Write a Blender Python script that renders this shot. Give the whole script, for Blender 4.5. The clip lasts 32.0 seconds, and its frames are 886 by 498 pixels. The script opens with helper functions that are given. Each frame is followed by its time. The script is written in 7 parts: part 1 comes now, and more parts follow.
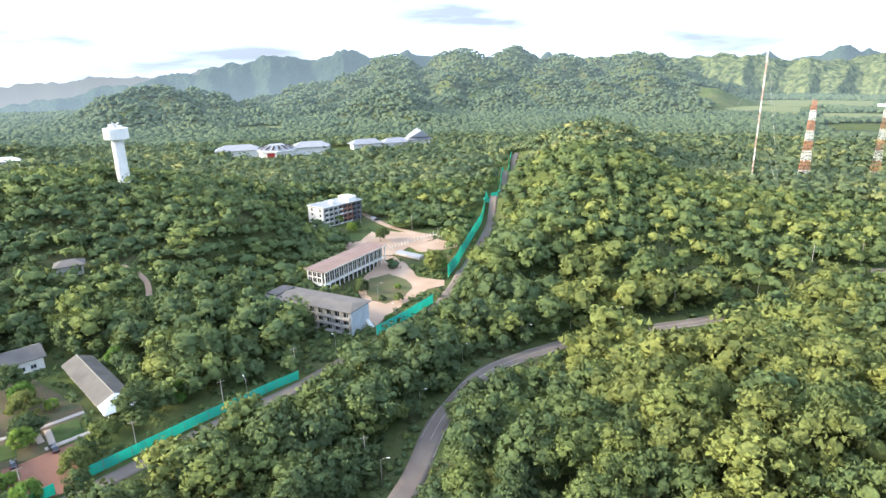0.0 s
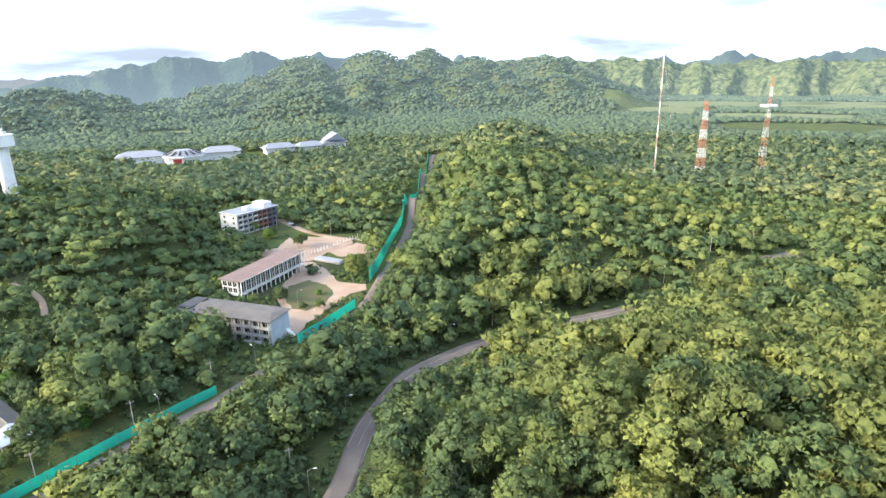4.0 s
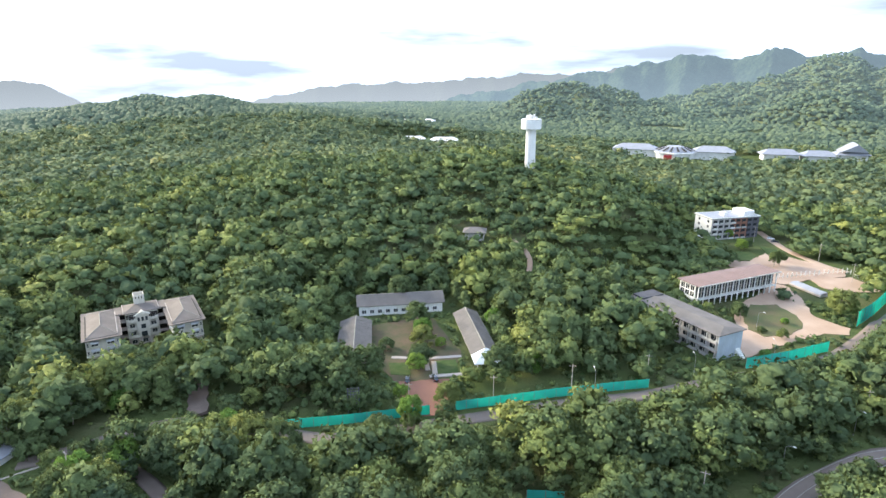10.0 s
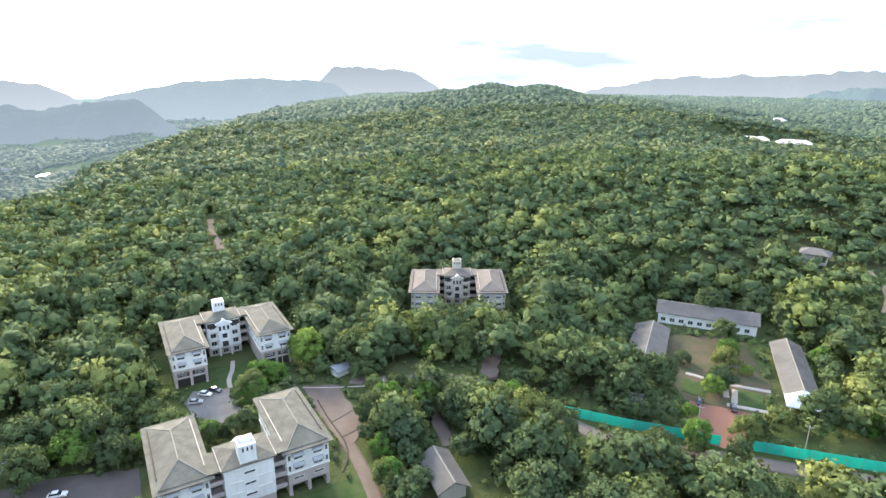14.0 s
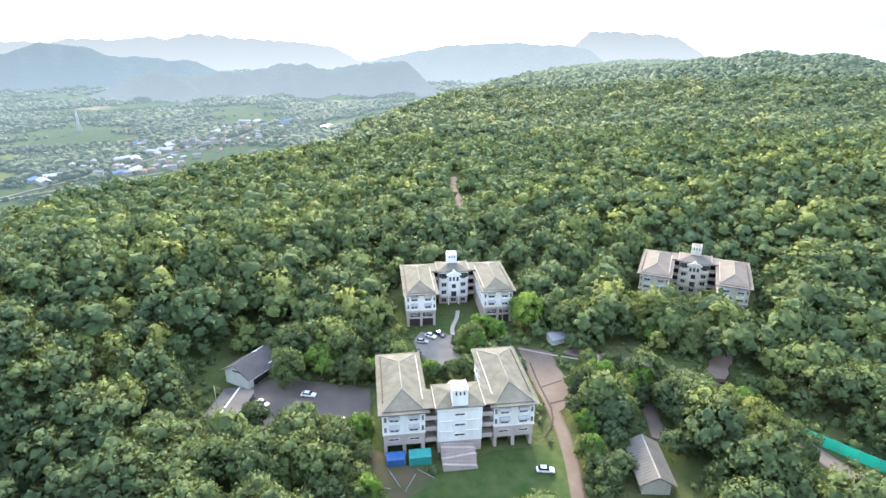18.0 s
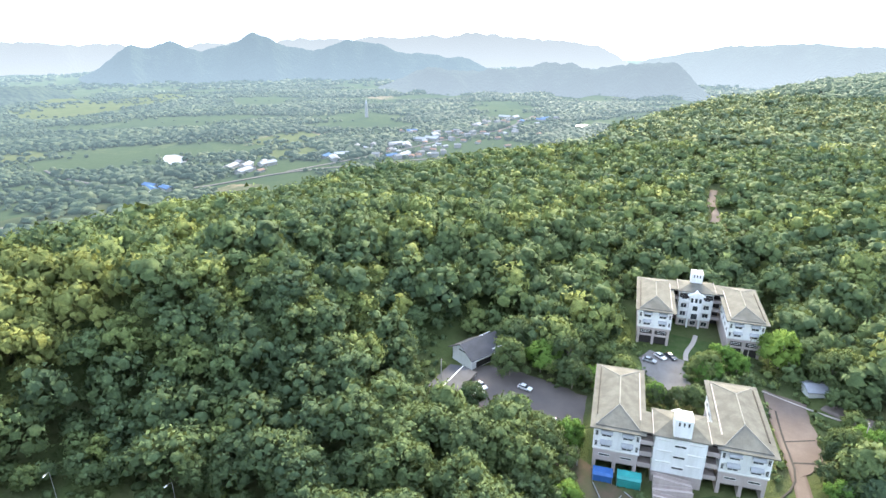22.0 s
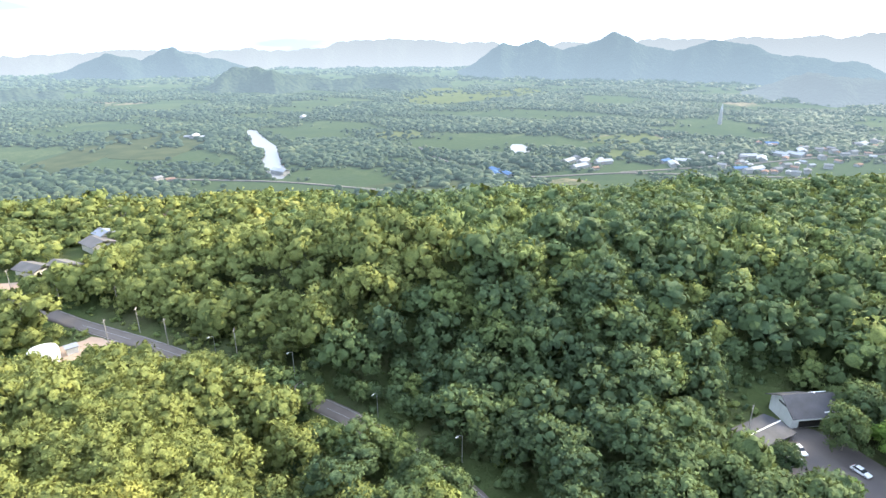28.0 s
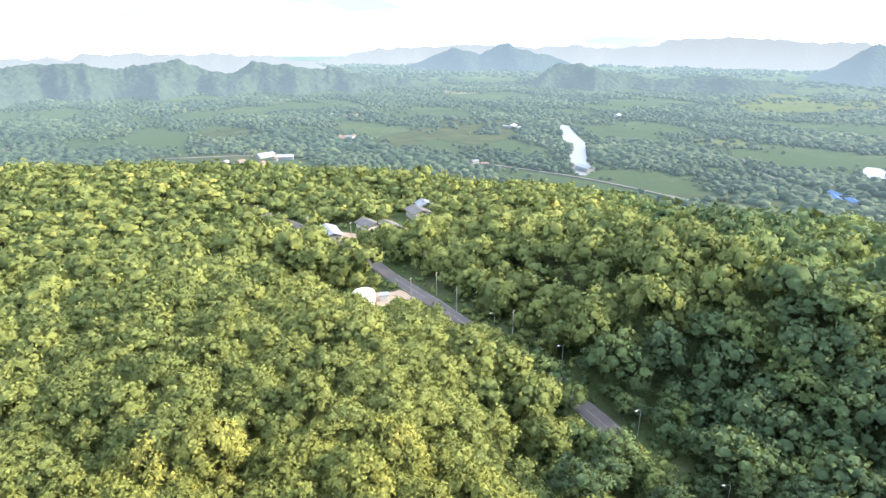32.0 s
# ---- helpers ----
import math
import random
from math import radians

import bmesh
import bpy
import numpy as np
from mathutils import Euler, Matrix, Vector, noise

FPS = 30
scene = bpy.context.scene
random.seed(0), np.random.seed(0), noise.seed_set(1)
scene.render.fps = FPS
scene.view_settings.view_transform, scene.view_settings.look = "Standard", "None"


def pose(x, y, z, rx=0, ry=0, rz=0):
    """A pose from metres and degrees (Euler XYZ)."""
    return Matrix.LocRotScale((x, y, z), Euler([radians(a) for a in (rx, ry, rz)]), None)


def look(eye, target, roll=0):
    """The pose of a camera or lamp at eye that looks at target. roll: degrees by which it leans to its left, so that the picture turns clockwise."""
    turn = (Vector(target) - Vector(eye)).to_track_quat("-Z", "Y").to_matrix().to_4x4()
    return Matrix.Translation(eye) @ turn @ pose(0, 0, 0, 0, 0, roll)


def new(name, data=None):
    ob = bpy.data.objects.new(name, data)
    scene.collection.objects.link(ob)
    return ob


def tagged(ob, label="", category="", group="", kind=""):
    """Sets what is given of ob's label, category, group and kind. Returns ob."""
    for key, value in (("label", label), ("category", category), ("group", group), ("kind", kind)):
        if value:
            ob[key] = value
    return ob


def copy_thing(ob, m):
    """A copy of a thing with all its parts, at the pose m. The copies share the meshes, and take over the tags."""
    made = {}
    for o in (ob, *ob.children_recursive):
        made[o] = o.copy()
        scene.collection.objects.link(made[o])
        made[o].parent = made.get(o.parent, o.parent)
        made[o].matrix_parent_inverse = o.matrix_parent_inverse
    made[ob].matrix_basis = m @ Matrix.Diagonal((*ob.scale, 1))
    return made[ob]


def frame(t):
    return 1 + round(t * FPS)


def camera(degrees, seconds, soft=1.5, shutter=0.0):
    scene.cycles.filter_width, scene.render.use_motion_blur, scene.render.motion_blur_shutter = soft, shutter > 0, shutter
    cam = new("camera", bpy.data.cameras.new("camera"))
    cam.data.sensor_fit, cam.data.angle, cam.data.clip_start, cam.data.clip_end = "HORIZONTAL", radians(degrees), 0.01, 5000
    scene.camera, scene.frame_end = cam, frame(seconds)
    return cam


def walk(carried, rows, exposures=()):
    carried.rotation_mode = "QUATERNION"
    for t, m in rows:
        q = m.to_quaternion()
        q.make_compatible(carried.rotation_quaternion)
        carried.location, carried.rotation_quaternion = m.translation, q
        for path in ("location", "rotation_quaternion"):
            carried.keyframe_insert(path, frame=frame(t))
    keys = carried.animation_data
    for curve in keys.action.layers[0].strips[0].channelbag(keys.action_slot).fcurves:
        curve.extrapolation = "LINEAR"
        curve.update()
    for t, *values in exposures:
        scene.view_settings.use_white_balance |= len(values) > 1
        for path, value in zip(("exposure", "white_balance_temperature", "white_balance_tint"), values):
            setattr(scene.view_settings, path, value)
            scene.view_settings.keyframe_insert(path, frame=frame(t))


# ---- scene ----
# the drone hovers at one spot and turns to its left
EYE = (0.0, 0.0, 100.0)
cam = camera(73.74, 32.0)
PATH = []
for second, turn, tilt, lean in (
    (0.0, 0.02, -16.94, -1.25),
    (0.5, -1.78, -16.98, -1.24),
    (1.0, -3.75, -17.00, -1.26),
    (1.5, -5.82, -17.00, -1.30),
    (2.0, -7.87, -17.00, -1.35),
    (2.5, -9.91, -17.01, -1.40),
    (3.0, -10.97, -16.99, -1.29),
    (3.5, -10.23, -16.95, -1.18),
    (4.0, -8.01, -16.88, -1.08),
    (4.5, -4.62, -16.80, -0.97),
    (5.0, -0.74, -16.72, -0.85),
    (5.5, 2.93, -16.66, -0.74),
    (6.0, 6.64, -16.61, -0.65),
    (6.5, 10.41, -16.58, -0.56),
    (7.0, 14.13, -16.55, -0.50),
    (7.5, 17.88, -16.54, -0.46),
    (8.0, 21.63, -16.52, -0.43),
    (8.5, 25.39, -16.52, -0.41),
    (9.0, 29.17, -16.53, -0.38),
    (9.5, 32.94, -16.55, -0.31),
    (10.0, 36.80, -16.57, -0.24),
    (10.5, 40.64, -16.58, -0.15),
    (11.0, 44.51, -16.60, -0.06),
    (11.5, 48.34, -16.64, 0.02),
    (12.0, 52.46, -16.69, 0.06),
    (12.5, 56.29, -16.74, 0.10),
    (13.0, 60.35, -16.81, 0.13),
    (13.5, 63.85, -16.95, 0.18),
    (14.0, 67.10, -17.34, 0.19),
    (14.5, 70.20, -17.98, 0.20),
    (15.0, 73.09, -18.72, 0.20),
    (15.5, 75.73, -19.51, 0.20),
    (16.0, 78.33, -20.14, 0.20),
    (16.5, 81.13, -20.41, 0.20),
    (17.0, 84.09, -20.42, 0.22),
    (17.5, 87.09, -20.45, 0.22),
    (18.0, 90.31, -20.49, 0.21),
    (18.5, 93.53, -20.52, 0.19),
    (19.0, 96.72, -20.55, 0.18),
    (19.5, 99.71, -20.57, 0.19),
    (20.0, 102.64, -20.59, 0.20),
    (20.5, 105.50, -20.61, 0.19),
    (21.0, 108.63, -20.62, 0.18),
    (21.5, 111.57, -20.62, 0.16),
    (22.0, 114.50, -20.62, 0.14),
    (22.5, 117.84, -20.63, 0.12),
    (23.0, 120.78, -20.64, 0.11),
    (23.5, 123.81, -20.65, 0.11),
    (24.0, 126.87, -20.67, 0.12),
    (24.5, 129.98, -20.68, 0.12),
    (25.0, 133.09, -20.69, 0.11),
    (25.5, 136.19, -20.69, 0.09),
    (26.0, 139.33, -20.69, 0.05),
    (26.5, 142.21, -20.69, 0.02),
    (27.0, 144.21, -20.69, -0.01),
    (27.5, 145.28, -20.69, -0.03),
    (28.0, 146.66, -20.70, -0.06),
    (28.5, 149.55, -20.71, -0.08),
    (29.0, 153.61, -20.72, -0.07),
    (29.5, 157.28, -20.74, -0.05),
    (30.0, 161.20, -20.76, -0.02),
    (30.5, 164.81, -20.79, -0.02),
    (31.0, 168.47, -20.83, -0.02),
    (31.5, 172.38, -20.86, -0.02),
    (32.0, 176.03, -20.90, -0.01),
):
    ahead = Vector((-math.sin(radians(turn)) * math.cos(radians(tilt)), math.cos(radians(turn)) * math.cos(radians(tilt)), math.sin(radians(tilt))))
    PATH.append((second, look(EYE, Vector(EYE) + ahead, lean)))
walk(cam, PATH, exposures=((0.0, 1.72), (5.0, 1.64), (10.0, 1.63), (12.5, 1.74), (14.5, 1.85), (17.0, 2.13), (19.0, 2.2), (22.0, 2.2), (26.0, 2.1), (32.0, 2.1)))

# ---- light: low hazy afternoon sun in the west, bright thin cloud ----
SUN_TURN, SUN_HEIGHT = 97.0, 23.0
sky = bpy.data.worlds.new("sky")
scene.world = sky
sky.use_nodes = True
wn, wl = sky.node_tree.nodes, sky.node_tree.links
wn.clear()
w_out, w_bg = wn.new("ShaderNodeOutputWorld"), wn.new("ShaderNodeBackground")
w_sky = wn.new("ShaderNodeTexSky")
w_sky.sky_type, w_sky.sun_disc = "NISHITA", False
w_sky.sun_elevation, w_sky.sun_rotation = radians(SUN_HEIGHT), radians(-SUN_TURN)
w_sky.dust_density, w_sky.air_density, w_sky.ozone_density = 4.0, 1.0, 1.0
w_tc, w_map, w_noise, w_ramp = wn.new("ShaderNodeTexCoord"), wn.new("ShaderNodeMapping"), wn.new("ShaderNodeTexNoise"), wn.new("ShaderNodeValToRGB")
w_map.inputs["Scale"].default_value = (1.0, 1.0, 4.0)
w_noise.inputs["Scale"].default_value, w_noise.inputs["Detail"].default_value = 2.2, 6.0
w_ramp.color_ramp.elements[0].position, w_ramp.color_ramp.elements[1].position = 0.30, 0.62
w_ramp.color_ramp.elements[0].color = (0.6, 0.6, 0.6, 1)
w_ramp.color_ramp.elements[1].color = (0.95, 0.95, 0.95, 1)
w_mix = wn.new("ShaderNodeMix")
w_mix.data_type = "RGBA"
w_mix.inputs["B"].default_value = (4.2, 5.2, 7.0, 1)
wl.new(w_tc.outputs["Generated"], w_map.inputs["Vector"])
wl.new(w_map.outputs["Vector"], w_noise.inputs["Vector"])
wl.new(w_noise.outputs["Fac"], w_ramp.inputs["Fac"])
wl.new(w_ramp.outputs["Color"], w_mix.inputs["Factor"])
wl.new(w_sky.outputs["Color"], w_mix.inputs["A"])
w_grey, w_noise2, w_ramp2 = wn.new("ShaderNodeMix"), wn.new("ShaderNodeTexNoise"), wn.new("ShaderNodeMapRange")
w_grey.data_type = "RGBA"
w_map2 = wn.new("ShaderNodeMapping")
w_map2.inputs["Scale"].default_value = (1.0, 1.0, 6.0)
w_noise2.inputs["Scale"].default_value, w_noise2.inputs["Detail"].default_value = 3.1, 5.0
w_ramp2.inputs["From Min"].default_value, w_ramp2.inputs["From Max"].default_value, w_ramp2.inputs["To Max"].default_value = 0.48, 0.66, 0.85
wl.new(w_tc.outputs["Generated"], w_map2.inputs["Vector"])
wl.new(w_map2.outputs["Vector"], w_noise2.inputs["Vector"])
wl.new(w_noise2.outputs["Fac"], w_ramp2.inputs["Value"])
wl.new(w_ramp2.outputs["Result"], w_grey.inputs["Factor"])
wl.new(w_mix.outputs["Result"], w_grey.inputs["A"])
w_grey.inputs["B"].default_value = (1.05, 1.25, 1.5, 1)
wl.new(w_grey.outputs["Result"], w_bg.inputs["Color"])
w_bg.inputs["Strength"].default_value = 0.145
wl.new(w_bg.outputs["Background"], w_out.inputs["Surface"])

sun_data = bpy.data.lights.new("sun", "SUN")
sun_data.energy, sun_data.angle, sun_data.color = 3.5, radians(18.0), (1.0, 0.88, 0.66)
sun = new("sun", sun_data)
sun.matrix_world = look(
    (-math.sin(radians(SUN_TURN)) * math.cos(radians(SUN_HEIGHT)), math.cos(radians(SUN_TURN)) * math.cos(radians(SUN_HEIGHT)), math.sin(radians(SUN_HEIGHT))),
    (0, 0, 0))

# ---- materials ----
def material(name):
    m = bpy.data.materials.new(name)
    m.use_nodes = True
    n, l = m.node_tree.nodes, m.node_tree.links
    return m, n, l, n["Principled BSDF"]


def mixed(n, l, fac, a, b):
    mx = n.new("ShaderNodeMix")
    mx.data_type = "RGBA"
    for key, v in (("Factor", fac), ("A", a), ("B", b)):
        if isinstance(v, (tuple, float, int)):
            mx.inputs[key].default_value = (*v, 1) if isinstance(v, tuple) else v
        else:
            l.new(v, mx.inputs[key])
    return mx.outputs["Result"]


def noise_out(n, l, scale, detail=4.0, rough=0.55, lo=0.35, hi=0.65, stretch=None):
    g = n.new("ShaderNodeNewGeometry")
    tex = n.new("ShaderNodeTexNoise")
    tex.inputs["Scale"].default_value, tex.inputs["Detail"].default_value, tex.inputs["Roughness"].default_value = scale, detail, rough
    if stretch:
        mp = n.new("ShaderNodeMapping")
        mp.inputs["Scale"].default_value = stretch
        l.new(g.outputs["Position"], mp.inputs["Vector"])
        l.new(mp.outputs["Vector"], tex.inputs["Vector"])
    else:
        l.new(g.outputs["Position"], tex.inputs["Vector"])
    r = n.new("ShaderNodeMapRange")
    r.inputs["From Min"].default_value, r.inputs["From Max"].default_value = lo, hi
    l.new(tex.outputs["Fac"], r.inputs["Value"])
    return r.outputs["Result"]


def bumped(n, l, bsdf, height, strength=0.4, distance=0.05):
    b = n.new("ShaderNodeBump")
    b.inputs["Strength"].default_value, b.inputs["Distance"].default_value = strength, distance
    l.new(height, b.inputs["Height"])
    l.new(b.outputs["Normal"], bsdf.inputs["Normal"])


def surface(name, base, worn, big=0.15, fine=4.0, rough=0.75, metal=0.0, bump=0.3, dirt=None, dirt_amount=0.5):
    """Base colour going over to a worn one in patches, a fine grain and, if given, dirt streaks."""
    m, n, l, b = material(name)
    col = mixed(n, l, noise_out(n, l, big, 5), base, worn)
    grain = noise_out(n, l, fine, 6, 0.65, 0.25, 0.75)
    col = mixed(n, l, mul(n, l, grain, 0.35), col, tuple(min(1, c * 0.7) for c in worn))
    if dirt:
        col = mixed(n, l, mul(n, l, noise_out(n, l, 0.9, 6, 0.7, 0.45, 0.75, (1, 1, 0.12)), dirt_amount), col, dirt)
    l.new(col, b.inputs["Base Color"])
    b.inputs["Roughness"].default_value, b.inputs["Metallic"].default_value = rough, metal
    b.inputs["Specular IOR Level"].default_value = 0.15 if rough > 0.6 else 0.5
    bumped(n, l, b, grain, bump)
    return m


def mul(n, l, a, k):
    mm = n.new("ShaderNodeMath")
    mm.operation = "MULTIPLY"
    l.new(a, mm.inputs[0])
    if isinstance(k, (int, float)):
        mm.inputs[1].default_value = k
    else:
        l.new(k, mm.inputs[1])
    return mm.outputs["Value"]


HAZE_COLOUR = (0.47, 0.62, 0.77)


def haze_glow(n, l, bsdf, start, end, amount):
    """Haze painted into emission: far land glows in air colour, more with distance."""
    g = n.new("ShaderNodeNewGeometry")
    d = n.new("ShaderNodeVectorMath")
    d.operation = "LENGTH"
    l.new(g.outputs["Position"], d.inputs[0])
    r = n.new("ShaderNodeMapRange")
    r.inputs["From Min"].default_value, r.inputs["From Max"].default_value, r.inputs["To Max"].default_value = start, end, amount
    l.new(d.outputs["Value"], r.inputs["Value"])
    bsdf.inputs["Emission Color"].default_value = (*HAZE_COLOUR, 1)
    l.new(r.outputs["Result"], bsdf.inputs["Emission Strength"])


def foliage(name, dark, mid, light, tint, through_light=0.16, grain=1.2, patch=0.02, relief=0.4, air=None):
    """Leaves: colour by tree (tint: 'object' or the attribute of a joined wood), patches and leaf grain; some light passes through."""
    m, n, l, b = material(name)
    if tint == "object":
        rnd = n.new("ShaderNodeObjectInfo").outputs["Random"]
    else:
        at = n.new("ShaderNodeAttribute")
        at.attribute_name = "tint"
        rnd = at.outputs["Fac"]
    ramp = n.new("ShaderNodeValToRGB")
    e = ramp.color_ramp.elements
    e[0].position, e[1].position = 0.0, 1.0
    e[0].color, e[1].color = (*dark, 1), (*light, 1)
    k = e.new(0.55)
    k.color = (*mid, 1)
    k = e.new(0.85)
    k.color = (*light, 1)
    e[len(e) - 1].color = (light[0] * 1.45, light[1] * 1.28, light[2] * 1.2, 1)
    l.new(rnd, ramp.inputs["Fac"])
    col = mixed(n, l, mul(n, l, noise_out(n, l, patch, 3), 0.30), ramp.outputs["Color"], light)
    g = noise_out(n, l, grain, 5, 0.75, 0.38, 0.62)
    col = mixed(n, l, mul(n, l, g, 0.58), col, tuple(c * 0.6 for c in dark))
    spray = n.new("ShaderNodeAttribute")
    spray.attribute_name = "spray"
    isl = spray.outputs["Fac"]
    col = mixed(n, l, mul(n, l, isl, 0.18), col, tuple(min(1, c * 1.2) for c in light))
    dim = n.new("ShaderNodeMapRange")
    dim.inputs["From Min"].default_value, dim.inputs["From Max"].default_value, dim.inputs["To Min"].default_value, dim.inputs["To Max"].default_value = 0.0, 0.45, 0.35, 0.0
    l.new(isl, dim.inputs["Value"])
    col = mixed(n, l, dim.outputs["Result"], col, tuple(c * 0.6 for c in dark))
    l.new(col, b.inputs["Base Color"])
    b.inputs["Roughness"].default_value = 0.85
    b.inputs["Specular IOR Level"].default_value = 0.08
    bumped(n, l, b, g, 0.5, relief)
    # far woods get a painted haze glow instead of light passing through
    if air:
        haze_glow(n, l, b, *air)
        return m
    tr = n.new("ShaderNodeBsdfTranslucent")
    l.new(mixed(n, l, 0.4, col, tuple(c * 1.3 for c in light)), tr.inputs["Color"])
    sh = n.new("ShaderNodeMixShader")
    sh.inputs["Fac"].default_value = through_light
    l.new(b.outputs["BSDF"], sh.inputs[1])
    l.new(tr.outputs["BSDF"], sh.inputs[2])
    l.new(sh.outputs["Shader"], n["Material Output"].inputs["Surface"])
    return m


def distant(name, base, other, amount, scale=0.012, air=HAZE_COLOUR):
    """Far land behind kilometres of bright air: haze painted as glow, stronger low down."""
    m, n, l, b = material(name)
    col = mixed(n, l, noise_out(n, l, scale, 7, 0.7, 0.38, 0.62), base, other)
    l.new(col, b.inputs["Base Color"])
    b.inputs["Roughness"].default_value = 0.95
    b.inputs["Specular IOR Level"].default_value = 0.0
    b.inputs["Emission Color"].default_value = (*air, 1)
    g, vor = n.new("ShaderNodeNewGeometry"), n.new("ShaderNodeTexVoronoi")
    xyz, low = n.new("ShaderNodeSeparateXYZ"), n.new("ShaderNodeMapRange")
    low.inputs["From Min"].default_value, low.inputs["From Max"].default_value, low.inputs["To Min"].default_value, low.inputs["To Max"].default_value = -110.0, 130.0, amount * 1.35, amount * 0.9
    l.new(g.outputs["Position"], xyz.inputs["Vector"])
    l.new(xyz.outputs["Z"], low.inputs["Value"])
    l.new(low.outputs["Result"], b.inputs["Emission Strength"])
    vor.inputs["Scale"].default_value = 0.055
    l.new(g.outputs["Position"], vor.inputs["Vector"])
    dome = n.new("ShaderNodeMath")
    dome.operation, dome.inputs[0].default_value = "SUBTRACT", 1.0
    l.new(vor.outputs["Distance"], dome.inputs[1])
    bumped(n, l, b, dome.outputs["Value"], 0.9, 9.0)
    return m


LEAF_D, LEAF_M, LEAF_L = (0.063, 0.104, 0.062), (0.108, 0.160, 0.072), (0.212, 0.258, 0.078)
M_LEAF = foliage("leaves", LEAF_D, LEAF_M, LEAF_L, "object", grain=2.2, relief=0.3)
# sunlight on the bright slopes put into lighter, yellower leaf colours
M_SUNLEAF = foliage("sunlit_dry_scrub_leaves", (0.150, 0.184, 0.058), (0.238, 0.258, 0.072), (0.335, 0.338, 0.094), "object", grain=2.2, relief=0.3)
M_SUNWOOD = foliage("sunlit_dry_wood_leaves", (0.112, 0.148, 0.056), (0.196, 0.230, 0.074), (0.298, 0.314, 0.096), "tint", grain=1.7, relief=0.34)
M_WOOD = foliage("wood_leaves", LEAF_D, LEAF_M, LEAF_L, "tint", grain=1.7, relief=0.34)
# haze of the far woods put into bluer leaves, the last two glowing
M_FARWOOD = foliage("hazy_far_wood_leaves", (0.068, 0.114, 0.082), (0.122, 0.174, 0.092), (0.230, 0.258, 0.104), "tint", grain=0.5, relief=0.5)
M_HILLWOOD = foliage("hazy_hill_wood_leaves", (0.042, 0.072, 0.056), (0.075, 0.112, 0.068), (0.15, 0.175, 0.082), "tint", grain=0.16, patch=0.006, relief=1.0, air=(800, 2000, 0.075))
M_PLAINWOOD = foliage("hazy_plain_wood_leaves", (0.030, 0.050, 0.036), (0.042, 0.068, 0.044), (0.066, 0.09, 0.052), "tint", grain=0.2, patch=0.006, relief=0.8, air=(250, 4500, 0.24))
M_BARK = surface("bark", (0.16, 0.13, 0.10), (0.30, 0.27, 0.22), 1.0, 8.0, 0.9)
M_WHITE = surface("white_paint", (0.80, 0.80, 0.78), (0.70, 0.70, 0.67), 0.2, 3.0, 0.6, 0, 0.1, (0.45, 0.44, 0.40), 0.45)
M_ROOF = surface("grey_tile_roof", (0.155, 0.149, 0.124), (0.098, 0.094, 0.080), 0.35, 3.0, 0.85, 0, 0.5, (0.085, 0.082, 0.068), 0.6)
M_GREYROOF = surface("grey_sheet_roof", (0.165, 0.15, 0.14), (0.12, 0.11, 0.102), 0.2, 2.5, 0.7, 0, 0.3, (0.13, 0.12, 0.11), 0.5)
M_PINKROOF = surface("pink_brown_roof", (0.235, 0.168, 0.155), (0.195, 0.142, 0.132), 0.2, 2.0, 0.65, 0, 0.2, (0.22, 0.17, 0.15), 0.35)
M_EARTH = surface("damp_earth", (0.175, 0.138, 0.118), (0.13, 0.10, 0.085), 0.12, 2.0, 0.95, 0, 0.4, (0.12, 0.10, 0.08), 0.4)
M_ASPHALT = surface("asphalt", (0.150, 0.122, 0.108), (0.185, 0.155, 0.135), 0.12, 5.0, 0.9, 0, 0.3)
M_DIRT = surface("bare_earth", (0.42, 0.315, 0.24), (0.33, 0.235, 0.175), 0.08, 2.0, 0.95, 0, 0.4)
M_GREEN = surface("green_shade_net", (0.09, 0.58, 0.51), (0.07, 0.50, 0.44), 0.3, 3.0, 0.7, 0, 0.2)
n, l = M_GREEN.node_tree.nodes, M_GREEN.node_tree.links
tr, sh = n.new("ShaderNodeBsdfTranslucent"), n.new("ShaderNodeMixShader")
tr.inputs["Color"].default_value, sh.inputs["Fac"].default_value = (0.08, 0.66, 0.56, 1), 0.5
l.new(n["Principled BSDF"].outputs["BSDF"], sh.inputs[1])
l.new(tr.outputs["BSDF"], sh.inputs[2])
l.new(sh.outputs["Shader"], n["Material Output"].inputs["Surface"])
M_GLASS = surface("dark_window_glass", (0.03, 0.035, 0.04), (0.05, 0.055, 0.06), 0.5, 2.0, 0.15, 0, 0.0)

# ---- the land ----
PLAIN = -110.0
RIM_TURN = (-180, -166, -155, -147, -120, -75, 8, 20, 74, 81, 88, 96, 101, 107, 117, 123.5, 131, 139, 147, 152, 158, 169, 180, 194, 205, 213, 240, 285)
RIM_FAR = (378, 425, 465, 490, 560, 3500, 3500, 2100, 2100, 1300, 912, 664, 506, 451, 407, 385, 342, 326, 313, 309, 340, 354, 378, 425, 465, 490, 560, 3500)
